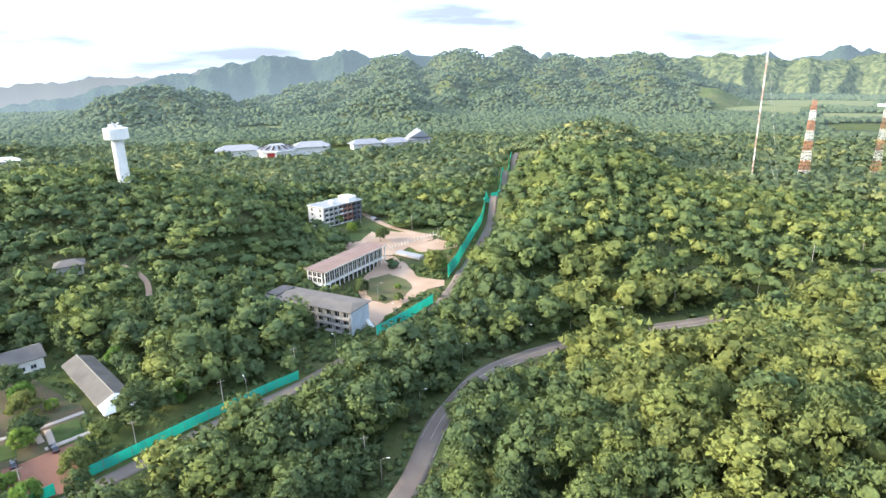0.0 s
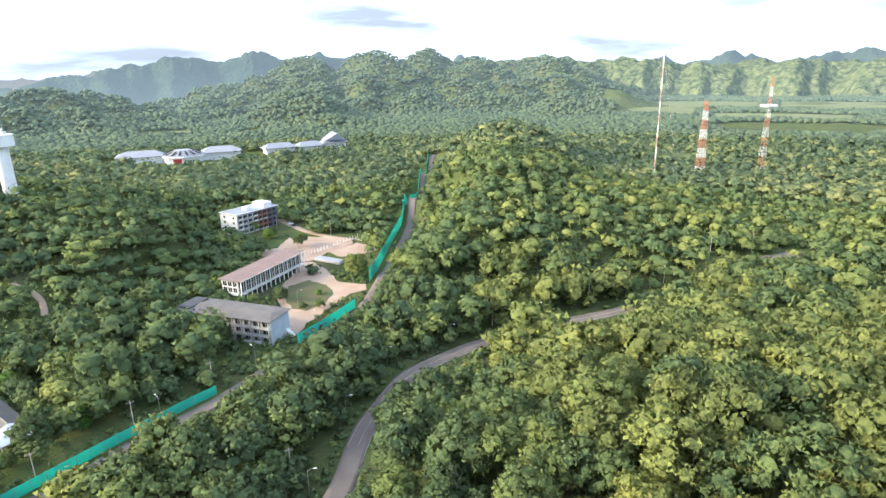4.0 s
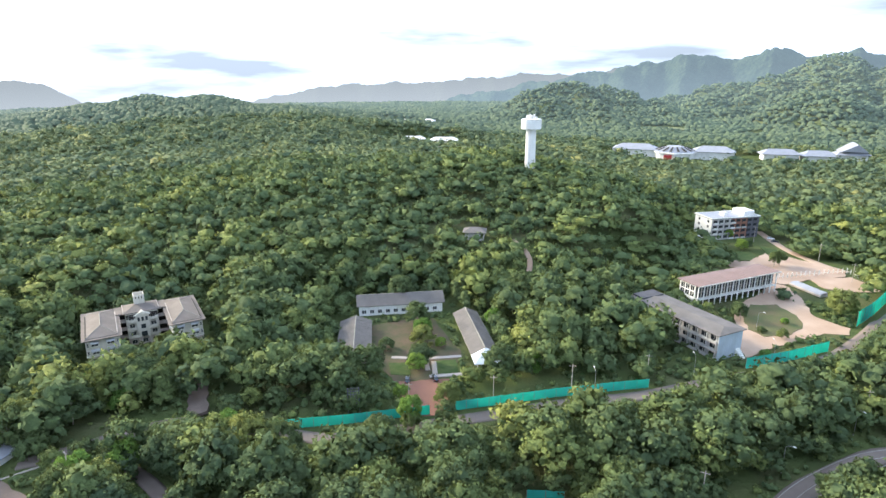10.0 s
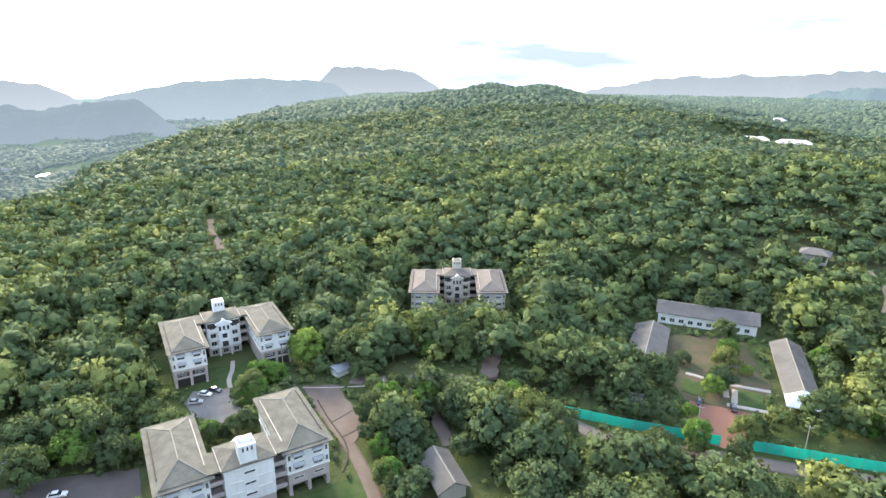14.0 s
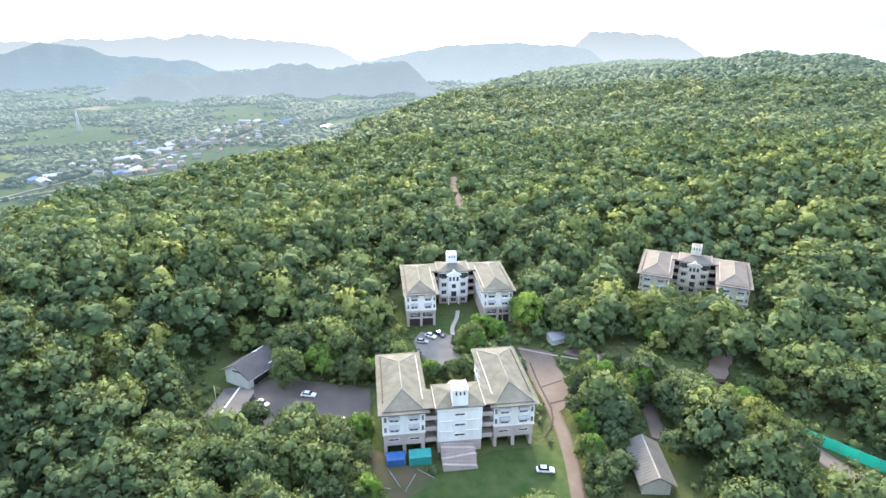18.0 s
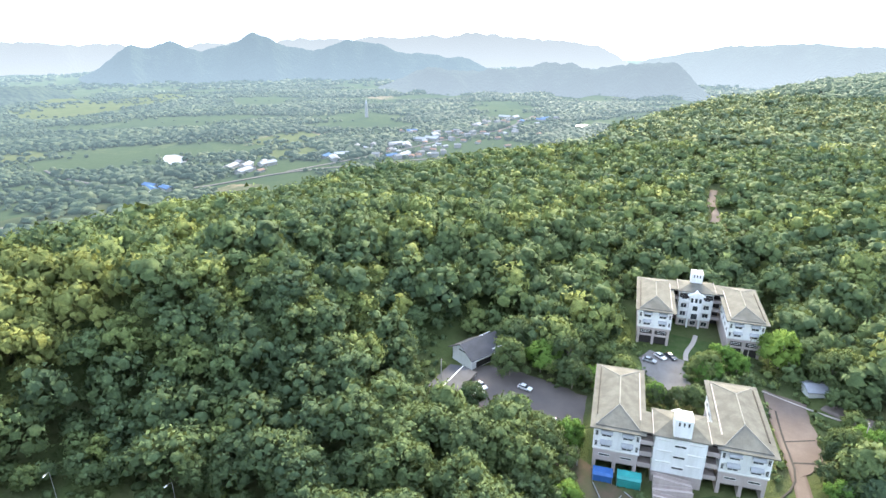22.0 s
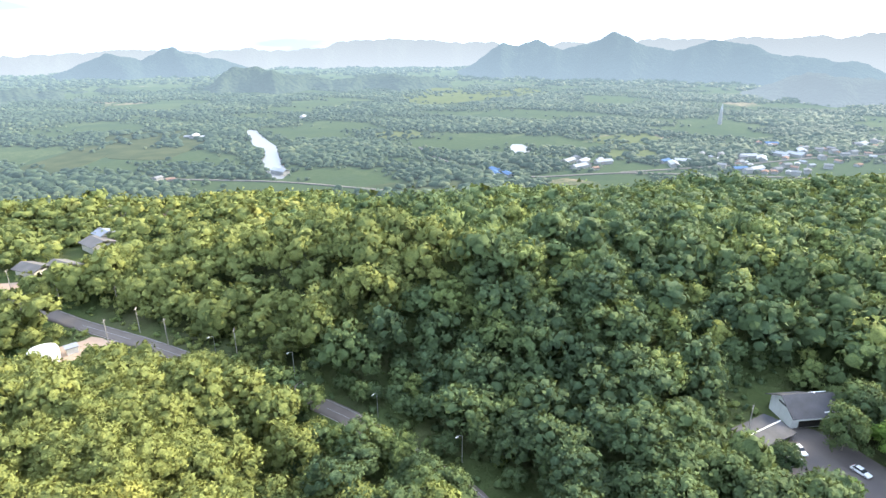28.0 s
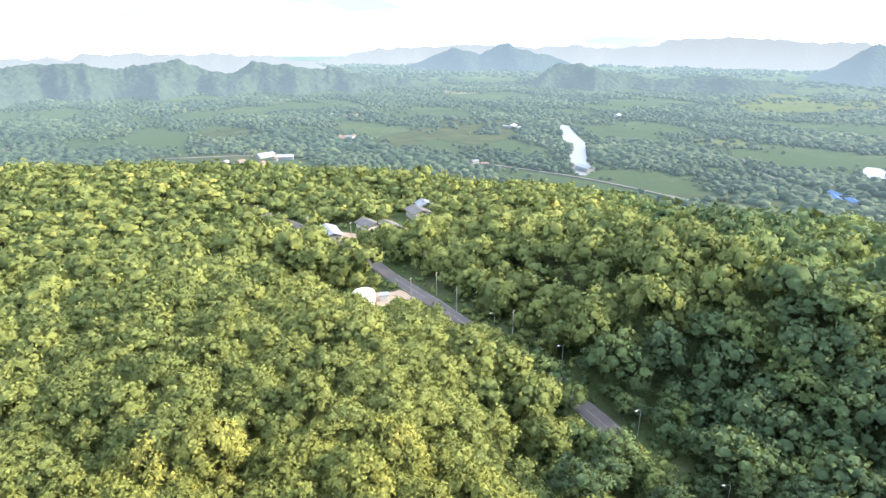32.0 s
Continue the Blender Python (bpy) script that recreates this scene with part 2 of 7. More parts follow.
# knolls and ridges of the near land: turn in degrees, distance, height, breadths along and across the line of sight, in metres
KNOLLS = (
    (28.4, 425, 21, 60, 75), (18.5, 335, 13, 40, 38), (40, 400, 12, 90, 100), (62, 430, 16, 120, 140), (63, 1180, 37, 330, 280), (62.6, 1180, 19, 120, 32), (57.6, 1180, 17, 120, 34), (67, 1150, 9, 120, 40),
    (50, 900, 18, 300, 160), (95, 430, 4, 90, 90), (-10, 350, 17, 90, 34), (-14.2, 590, 40, 110, 48), (-17.5, 385, 22, 65, 52), (-28, 330, 8, 80, 60),
    (-38, 135, 17, 45, 60), (-72, 100, 14, 60, 80), (-120, 90, 14, 60, 80), (-165, 100, 13, 45, 60), (-158, 160, 9, 60, 70),
    (136, 190, 20, 32, 44), (158, 225, 10, 28, 38), (148, 265, 7, 30, 40), (137, 300, 7, 30, 45), (126, 250, 7, 30, 40), (118, 330, 6, 60, 70), (111, 240, 6, 36, 36))
# level ground cut for roads, yards and buildings: x, y, radius
LEVELS = (
    (-135, 2, 45), (-203, 4, 36), (-213, 97, 28), (-142, 162, 46), (-146, -45, 28), (-45, 258, 50), (-62, 392, 44), (-22, 330, 50), (60, 208, 34), (10, 180, 38), (-42, 168, 46),
    (20, 365, 22), (40, 450, 20), (58, 560, 20), (-25, -180, 24), (12, -208, 22), (15, -290, 32), (-58, -105, 30), (-118, 52, 26), (-100, 100, 40), (120, 225, 24), (-498, 634, 60), (-712, 866, 70))
# crest of the northern limestone hills: turn, rise above eye level in degrees
FRONT = ((36, -5), (34, -4.0), (32.8, -3.3), (30.3, -2.6), (28.6, -1.8), (27, -1.0), (25.2, -0.8), (23.3, -1.2), (21.8, -1.5), (19.8, -1.9), (17.9, -2.4), (14.5, -2.8), (11.5, -3.4), (9.5, -4.2))
SUNLIT = ((17.5, -3.6), (15.4, -1.9), (13.4, -1.3), (11.3, -0.8), (9.3, -0.7), (7.2, -0.1), (5.0, 0.9), (3.8, 1.4), (3.0, 0.7), (0.9, -0.2), (-0.7, 0.5), (-2.5, 1.5), (-3.8, 0.9), (-4.8, 0.6), (-6.9, 1.6), (-8.4, 0.9), (-9.7, 0.8), (-11.5, 1.0),
    (-13, 0.5), (-14.5, 0.4), (-16.9, 1.2), (-18.8, 0.8), (-19.9, 0.9), (-21.6, 0.0), (-23.5, -0.9), (-25.3, -1.9), (-26.7, -2.9))
FOOTHILL = ((9.5, -4.2), (7.3, -2.7), (5.7, -1.7), (4.5, -1.5), (3.3, -1.9), (1.5, -3.1), (-1.1, -3.8), (-3.3, -4.5))


def mounds(line, at, depth, gap, seed):
    """Rounded limestone humps strewn along a crest line: x, y, height, breadth."""
    g = random.Random(seed)
    t = [p[0] for p in line][::-1]
    e = [p[1] for p in line][::-1]
    rows = []
    a = t[0]
    while a < t[-1]:
        for back in range(4):
            d = at - depth * back * g.uniform(0.28, 0.42) + g.uniform(-0.08, 0.08) * depth
            turn = a + g.uniform(-0.5, 0.5) * gap
            top = 100 - 8 + at * math.tan(radians(float(np.interp(turn, t, e))))
            h = top * (1.0, 0.78, 0.55, 0.3)[back] * g.uniform(0.86, 1.02 if back == 0 else 1.15)
            if h > 6:
                rows.append((-math.sin(radians(turn)) * d, math.cos(radians(turn)) * d, h, g.uniform(0.75, 1.2) * (34 + 0.36 * h)))
        a += gap * g.uniform(0.7, 1.3)
    return rows


HILLS = mounds(SUNLIT, 1900, 420, 1.5, 3) + mounds(FRONT, 1520, 260, 1.7, 4) + mounds(FOOTHILL, 1310, 120, 1.9, 5)


def hill_height(x, y):
    z = 0.0 * x
    far = np.hypot(x, y)
    if not np.any(far > 1000):
        return z
    wx, wy = x + 14 * np.sin(y * 0.021) + 6 * np.sin(y * 0.057 + x * 0.03), y + 14 * np.sin(x * 0.019 + 2) + 6 * np.sin(x * 0.063)
    for cx, cy, h, wide in HILLS:
        d = np.hypot(wx - cx, wy - cy) / wide
        z = np.maximum(z, h * np.exp(-0.62 * d ** 1.9)) + 0.05 * h * np.exp(-0.3 * d * d)
    return z


def billows(x, y):
    """Rounded limestone humps with creases between them."""
    z = 0.0 * x
    for kx, ky, ph, h in ((0.021, 0.012, 0.4, 11), (-0.014, 0.025, 2.1, 10), (0.038, -0.019, 1.2, 7), (0.024, 0.047, 3.9, 6), (-0.066, 0.031, 0.7, 4), (0.05, 0.075, 5.1, 3.5)):
        z = z + h * (np.abs(np.sin(x * kx + y * ky + ph + 0.8 * np.sin(x * ky * 0.6 - y * kx * 0.7))) - 0.62)
    return z


def ground_height(x, y):
    x, y = np.asarray(x, float), np.asarray(y, float)
    far = np.hypot(x, y)
    turn = np.degrees(np.arctan2(-x, y))
    z = 0.0 * x
    for a, d, h, along, across in KNOLLS:
        c, s = math.cos(radians(a)), math.sin(radians(a))
        u, v = -x * s + y * c - d, x * c + y * s
        z = z + h * np.exp(-0.5 * ((u / along) ** 2 + (v / across) ** 2))
    level = 1.0 + 0.0 * x
    for cx, cy, rr in LEVELS:
        d = np.clip((np.hypot(x - cx, y - cy) - rr) / 35.0, 0, 1)
        level = np.minimum(level, d * d * (3 - 2 * d))
    z = z * level
    hill = hill_height(x, y)
    z = z + hill + np.clip(hill / 40, 0, 1) * 0.55 * billows(x, y)
    rough = np.clip((far - 260) / 300, 0, 1)
    z = z + rough * (1.6 * np.sin(x * 0.022 + 1.3) * np.cos(y * 0.027) + 0.8 * np.sin(x * 0.061 + y * 0.043))
    rim = np.interp(turn, RIM_TURN, RIM_FAR)
    s = np.clip((far - rim) / (0.25 * rim + 120), 0, 1)
    s = s * s * (3 - 2 * s)
    plain = PLAIN + 1.0 * np.sin(x * 0.004) * np.cos(y * 0.005)
    return z * (1 - s) + plain * s


def ground_at(x, y):
    return float(ground_height(x, y))


def mesh_from(name, verts, faces, mats, index=None, smooth=True, normals=None, spray=None):
    """A mesh from numpy arrays of places and equal-sided faces."""
    me = bpy.data.meshes.new(name)
    verts, faces = np.asarray(verts, np.float32), np.asarray(faces, np.int32)
    k = faces.shape[1]
    me.vertices.add(len(verts))
    me.vertices.foreach_set("co", verts.ravel())
    me.loops.add(faces.size)
    me.loops.foreach_set("vertex_index", faces.ravel())
    me.polygons.add(len(faces))
    me.polygons.foreach_set("loop_start", np.arange(0, faces.size, k, dtype=np.int32))
    if index is not None:
        me.polygons.foreach_set("material_index", np.asarray(index, np.int32))
    me.polygons.foreach_set("use_smooth", np.full(len(faces), smooth))
    for m in mats:
        me.materials.append(m)
    me.update(calc_edges=True)
    if normals is not None:
        at = me.attributes.new("custom_normal", "FLOAT_VECTOR", "POINT")
        at.data.foreach_set("vector", np.asarray(normals, np.float32).ravel())
    if spray is not None:
        me.attributes.new("spray", "FLOAT", "POINT").data.foreach_set("value", np.asarray(spray, np.float32))
    return me


def polar_sheet(turns, radii, height):
    a, r = np.meshgrid(np.radians(turns), radii, indexing="ij")
    x, y = -np.sin(a) * r, np.cos(a) * r
    z = height(x, y)
    n, k = a.shape
    i = np.arange(n * k).reshape(n, k)
    quads = np.stack([i[:-1, :-1], i[1:, :-1], i[1:, 1:], i[:-1, 1:]], -1).reshape(-1, 4)[:, ::-1]
    return np.stack([x, y, z], -1).reshape(-1, 3), quads


m, n, l, b = material("forest_floor")
col = mixed(n, l, noise_out(n, l, 0.05, 6), (0.068, 0.092, 0.037), (0.100, 0.122, 0.047))
col = mixed(n, l, mul(n, l, noise_out(n, l, 0.03, 5, 0.6, 0.45, 0.65), 0.45), col, (0.15, 0.125, 0.085))
fine = noise_out(n, l, 0.8, 6, 0.7, 0.3, 0.7)
col = mixed(n, l, mul(n, l, fine, 0.5), col, (0.045, 0.070, 0.026))
l.new(col, b.inputs["Base Color"])
b.inputs["Roughness"].default_value = 0.95
b.inputs["Specular IOR Level"].default_value = 0.0
bumped(n, l, b, fine, 0.8, 0.5)
# haze painted as a glow on the far floor
haze_glow(n, l, b, 900, 4400, 0.26)
M_FLOOR = m

# the farmed plain: fields, scrub and orchards; haze glow painted over them by distance
m, n, l, b = material("farmed_plain")
g = n.new("ShaderNodeNewGeometry")
vor = n.new("ShaderNodeTexVoronoi")
vor.inputs["Scale"].default_value = 0.006
vmap = n.new("ShaderNodeMapping")
vmap.inputs["Scale"].default_value = (1.0, 1.7, 0.0)
vmap.inputs["Rotation"].default_value = (0, 0, 0.5)
l.new(g.outputs["Position"], vmap.inputs["Vector"])
l.new(vmap.outputs["Vector"], vor.inputs["Vector"])
sep = n.new("ShaderNodeSeparateColor")
l.new(vor.outputs["Color"], sep.inputs["Color"])
ramp = n.new("ShaderNodeValToRGB")
ramp.color_ramp.interpolation = "CONSTANT"
e = ramp.color_ramp.elements
e[0].position, e[0].color = 0.0, (0.040, 0.058, 0.034, 1)
e[1].position, e[1].color = 0.55, (0.060, 0.078, 0.042, 1)
for p, c in ((0.3, (0.046, 0.064, 0.037)), (0.72, (0.088, 0.104, 0.056)), (0.84, (0.066, 0.082, 0.042)), (0.95, (0.20, 0.155, 0.105))):
    k = e.new(p)
    k.color = (*c, 1)
l.new(sep.outputs["Red"], ramp.inputs["Fac"])
col = mixed(n, l, noise_out(n, l, 0.012, 6, 0.6, 0.40, 0.55), ramp.outputs["Color"], (0.048, 0.066, 0.034))
col = mixed(n, l, mul(n, l, noise_out(n, l, 0.12, 5, 0.7, 0.4, 0.6), 0.6), col, (0.035, 0.055, 0.025))
l.new(col, b.inputs["Base Color"])
b.inputs["Roughness"].default_value = 0.95
b.inputs["Specular IOR Level"].default_value = 0.0
haze_glow(n, l, b, 250, 4400, 0.25)
M_PLAIN = m

turns = np.arange(0, 360.01, 0.6)
radii = np.concatenate([np.arange(0, 480, 9.0), np.geomspace(480, 4400, 104)])
v, q = polar_sheet(turns, radii, ground_height)
centre = v[q].mean(1)
is_plain = (centre[:, 2] < -60).astype(int)
ground = tagged(new("ground", mesh_from("ground", v, q, [M_FLOOR, M_PLAIN], is_plain)), "green forest floor, hills and farmed plain", "ground", kind="structure")

# ---- distant ranges ----
def distant_range(name, near, depth, base, line, mat, label, seed, uneven=1.0):
    """A far range along a crest line of (turn, rise above eye level in degrees)."""
    rnd = np.random.RandomState(seed)
    line = sorted(line)
    t = np.arange(line[0][0], line[-1][0], 0.12)
    rise = np.interp(t, [p[0] for p in line], [p[1] for p in line])
    rise = np.convolve(np.pad(rise, 2, "edge"), [0.1, 0.2, 0.4, 0.2, 0.1], "valid")
    for step, h in ((3.1, 0.16), (1.3, 0.13), (0.55, 0.08), (0.25, 0.045)):
        g = np.arange(t[0] - step, t[-1] + 2 * step, step)
        rise += uneven * np.interp(t, g, rnd.normal(size=len(g)) * h)
    base = min(base, PLAIN)
    top = EYE[2] + (near + depth * 0.5) * np.tan(np.radians(rise))
    s = np.linspace(0, 1, 29)
    arch = np.sin(np.pi * s) ** 0.9
    a, ss = np.meshgrid(np.radians(t), s, indexing="ij")
    r = near + depth * ss + 50 * np.sin(np.degrees(a) * 1.1 + seed) + 15 * np.sin(np.degrees(a) * 2.7)
    ends = np.clip(np.minimum(t - t[0], t[-1] - t) / 5.0, 0, 1)
    ends = (ends * ends * (3 - 2 * ends))[:, None]
    deg = np.degrees(a)
    warp = np.sin(deg * 0.9 + ss * 7 + seed) * 1.3
    fold = 0.20 * np.sin(deg * 1.3 + ss * 9 + warp) + 0.11 * np.sin(deg * 3.3 - ss * 17 + 2 * warp) + 0.06 * np.sin(deg * 7.0 + ss * 33 - warp)
    fold = fold * 0.45
    rel = np.clip(arch[None, :] + fold * arch[None, :] * (1 - arch[None, :]) * 2.0, 0, 1)
    z = base - 8 + np.maximum(top[:, None] - base + 8, 1) * rel * ends
    wx, wy = -np.sin(a) * r, np.cos(a) * r
    z = z + uneven * arch[None, :] * ends * (1.5 * billows(wx * 0.45, wy * 0.45) + 0.5 * billows(wx * 1.3, wy * 1.3))
    v = np.stack([wx, wy, z], -1).reshape(-1, 3)
    i = np.arange(len(t) * len(s)).reshape(len(t), len(s))
    q = np.stack([i[:-1, :-1], i[1:, :-1], i[1:, 1:], i[:-1, 1:]], -1).reshape(-1, 4)[:, ::-1]
    return tagged(new(name, mesh_from(name, v, q, [mat])), label, "mountains", kind="structure")


# range colours: haze painted as glow over dark bases, one amount per range
M_FAR1 = distant("hazed_blue_wooded_range", (0.014, 0.026, 0.019), (0.028, 0.042, 0.028), 0.165)
M_FAR2 = distant("hazed_pale_blue_range", (0.010, 0.017, 0.015), (0.016, 0.024, 0.02), 0.155)
M_FARS = distant("hazed_green_wooded_range", (0.020, 0.032, 0.021), (0.032, 0.044, 0.028), 0.105, 0.02)
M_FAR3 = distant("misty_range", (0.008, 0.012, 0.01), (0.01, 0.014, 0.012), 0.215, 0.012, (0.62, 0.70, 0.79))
M_FARV = distant("hazed_valley_end_hills", (0.010, 0.017, 0.015), (0.016, 0.024, 0.02), 0.145, 0.012, (0.55, 0.67, 0.80))
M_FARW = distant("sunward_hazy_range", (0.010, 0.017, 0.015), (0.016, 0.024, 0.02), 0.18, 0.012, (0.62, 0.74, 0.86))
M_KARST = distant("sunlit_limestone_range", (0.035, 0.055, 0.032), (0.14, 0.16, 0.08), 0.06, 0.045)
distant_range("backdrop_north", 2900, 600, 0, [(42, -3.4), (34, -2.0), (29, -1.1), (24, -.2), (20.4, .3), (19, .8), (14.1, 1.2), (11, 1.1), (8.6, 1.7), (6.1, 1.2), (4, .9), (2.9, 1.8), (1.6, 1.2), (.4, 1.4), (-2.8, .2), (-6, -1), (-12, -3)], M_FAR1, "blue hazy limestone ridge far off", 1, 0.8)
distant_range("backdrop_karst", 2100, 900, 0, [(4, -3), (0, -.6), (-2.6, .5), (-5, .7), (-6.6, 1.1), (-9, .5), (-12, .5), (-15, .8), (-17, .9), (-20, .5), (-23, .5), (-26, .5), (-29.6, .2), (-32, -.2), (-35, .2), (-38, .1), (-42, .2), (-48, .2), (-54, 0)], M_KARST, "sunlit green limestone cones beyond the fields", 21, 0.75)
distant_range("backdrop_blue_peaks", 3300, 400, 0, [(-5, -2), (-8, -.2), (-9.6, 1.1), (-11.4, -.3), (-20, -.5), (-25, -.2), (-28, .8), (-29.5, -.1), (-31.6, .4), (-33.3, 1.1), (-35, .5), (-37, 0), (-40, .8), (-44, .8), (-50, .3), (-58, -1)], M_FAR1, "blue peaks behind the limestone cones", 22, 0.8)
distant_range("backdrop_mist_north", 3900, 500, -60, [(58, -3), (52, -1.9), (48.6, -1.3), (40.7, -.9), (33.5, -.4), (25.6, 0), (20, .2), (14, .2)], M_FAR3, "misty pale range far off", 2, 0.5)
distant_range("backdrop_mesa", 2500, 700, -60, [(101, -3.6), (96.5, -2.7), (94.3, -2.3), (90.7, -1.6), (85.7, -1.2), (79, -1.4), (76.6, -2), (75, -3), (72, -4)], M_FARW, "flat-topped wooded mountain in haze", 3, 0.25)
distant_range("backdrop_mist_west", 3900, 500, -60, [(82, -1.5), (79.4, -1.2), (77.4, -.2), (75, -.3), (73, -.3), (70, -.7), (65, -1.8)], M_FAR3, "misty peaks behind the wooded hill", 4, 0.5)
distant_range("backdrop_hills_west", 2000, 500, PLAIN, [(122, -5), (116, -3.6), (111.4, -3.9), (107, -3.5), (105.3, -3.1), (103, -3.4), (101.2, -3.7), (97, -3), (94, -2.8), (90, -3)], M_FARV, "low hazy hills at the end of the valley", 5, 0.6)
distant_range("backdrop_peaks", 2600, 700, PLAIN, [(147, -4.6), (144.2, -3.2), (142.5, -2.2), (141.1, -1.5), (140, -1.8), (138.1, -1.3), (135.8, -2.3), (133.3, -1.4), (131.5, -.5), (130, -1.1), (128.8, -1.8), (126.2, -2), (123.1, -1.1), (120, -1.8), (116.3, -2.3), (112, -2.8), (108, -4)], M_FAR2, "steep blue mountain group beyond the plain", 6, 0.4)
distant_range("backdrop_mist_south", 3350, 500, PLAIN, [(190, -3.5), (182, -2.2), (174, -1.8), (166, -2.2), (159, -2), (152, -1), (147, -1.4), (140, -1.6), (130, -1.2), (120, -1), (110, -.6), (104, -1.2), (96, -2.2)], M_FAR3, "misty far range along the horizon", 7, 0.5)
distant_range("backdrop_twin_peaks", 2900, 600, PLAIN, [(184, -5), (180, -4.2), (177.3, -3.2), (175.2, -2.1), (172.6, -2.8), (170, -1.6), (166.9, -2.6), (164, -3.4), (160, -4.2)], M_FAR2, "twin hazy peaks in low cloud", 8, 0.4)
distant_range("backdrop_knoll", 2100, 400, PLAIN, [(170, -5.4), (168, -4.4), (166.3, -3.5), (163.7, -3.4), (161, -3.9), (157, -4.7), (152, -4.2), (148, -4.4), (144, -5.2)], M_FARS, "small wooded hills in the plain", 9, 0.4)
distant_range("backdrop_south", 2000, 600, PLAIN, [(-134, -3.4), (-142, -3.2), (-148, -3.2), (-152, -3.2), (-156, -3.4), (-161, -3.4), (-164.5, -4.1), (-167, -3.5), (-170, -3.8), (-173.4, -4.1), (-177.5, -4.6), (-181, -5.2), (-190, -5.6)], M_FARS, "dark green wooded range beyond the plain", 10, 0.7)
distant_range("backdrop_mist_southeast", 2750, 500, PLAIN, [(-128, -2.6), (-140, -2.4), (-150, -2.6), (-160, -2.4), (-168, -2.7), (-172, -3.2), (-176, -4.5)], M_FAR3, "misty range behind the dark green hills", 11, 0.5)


# ---- building helpers ----
def part(name, bm, mat, parent, label=""):
    """Links a bmesh (or a mesh that several parts share) as one part of a thing."""
    if isinstance(bm, bpy.types.Mesh):
        me = bm
    else:
        bmesh.ops.recalc_face_normals(bm, faces=bm.faces)
        me = bpy.data.meshes.new(name)
        bm.to_mesh(me)
        bm.free()
        me.materials.append(mat)
    ob = new(name, me)
    ob.parent = parent
    if label:
        ob["label"] = label
    return ob


def thing(name, m, label, category, group="", kind=""):
    ob = new(name)
    ob.matrix_basis = m
    return tagged(ob, label, category, group, kind)


def boxes(*rows, bevel=0.0):
    """A bmesh of boxes, each x0, x1, y0, y1, z0, z1."""
    bm = bmesh.new()
    for x0, x1, y0, y1, z0, z1 in rows:
        v = [bm.verts.new((x, y, z)) for z in (z0, z1) for y in (y0, y1) for x in (x0, x1)]
        for f in ((0, 2, 3, 1), (4, 5, 7, 6), (0, 1, 5, 4), (2, 6, 7, 3), (0, 4, 6, 2), (1, 3, 7, 5)):
            bm.faces.new([v[i] for i in f])
    if bevel:
        bmesh.ops.bevel(bm, geom=bm.edges[:], offset=bevel, segments=1, affect="EDGES")
    return bm


def hip_roof(x0, x1, y0, y1, z, rise, inset, thick=0.25):
    """A closed hipped roof with its ridge along the longer side."""
    bm = bmesh.new()
    lo = [bm.verts.new(p) for p in ((x0, y0, z - thick), (x1, y0, z - thick), (x1, y1, z - thick), (x0, y1, z - thick))]
    hi = [bm.verts.new(p) for p in ((x0, y0, z), (x1, y0, z), (x1, y1, z), (x0, y1, z))]
    if y1 - y0 >= x1 - x0:
        xm = (x0 + x1) / 2
        a, b = bm.verts.new((xm, y0 + inset, z + rise)), bm.verts.new((xm, y1 - inset, z + rise))
        tops = ((hi[0], hi[1], a), (hi[1], hi[2], b, a), (hi[2], hi[3], b), (hi[3], hi[0], a, b))
    else:
        ym = (y0 + y1) / 2
        a, b = bm.verts.new((x0 + inset, ym, z + rise)), bm.verts.new((x1 - inset, ym, z + rise))
        tops = ((hi[0], hi[1], b, a), (hi[1], hi[2], b), (hi[2], hi[3], a, b), (hi[3], hi[0], a))
    for f in tops:
        bm.faces.new(f)
    bm.faces.new(lo[::-1])
    for i in range(4):
        bm.faces.new((lo[i], lo[(i + 1) % 4], hi[(i + 1) % 4], hi[i]))
    return bm


def gable_roof(x0, x1, y0, y1, z, rise, thick=0.22):
    """Two sloping slabs with the ridge along y."""
    bm = bmesh.new()
    xm = (x0 + x1) / 2
    prof = ((x0, z), (xm, z + rise), (x1, z), (x1, z - thick), (xm, z + rise - thick), (x0, z - thick))
    ends = [[bm.verts.new((px, y, pz)) for px, pz in prof] for y in (y0, y1)]
    for i in range(6):
        j = (i + 1) % 6
        bm.faces.new((ends[0][i], ends[0][j], ends[1][j], ends[1][i]))
    for e in ends:
        bm.faces.new((e[0], e[1], e[4], e[5]))
        bm.faces.new((e[1], e[2], e[3], e[4]))
    return bm


def tube(points, radius, sides=8, taper=None):
    """A round bar along points."""
    bm = bmesh.new()
    rings = []
    for i, p in enumerate(points):
        p = Vector(p)
        d = Vector(points[min(i + 1, len(points) - 1)]) - Vector(points[max(i - 1, 0)])
        q = d.to_track_quat("Z", "Y")
        rr = radius if taper is None else radius + (taper - radius) * i / (len(points) - 1)
        rings.append([bm.verts.new(p + q @ Vector((math.cos(6.28319 * k / sides) * rr, math.sin(6.28319 * k / sides) * rr, 0))) for k in range(sides)])
    for a, b in zip(rings[:-1], rings[1:]):
        for k in range(sides):
            bm.faces.new((a[k], a[(k + 1) % sides], b[(k + 1) % sides], b[k]))
    bm.faces.new(rings[0][::-1])
    bm.faces.new(rings[-1])
    return bm


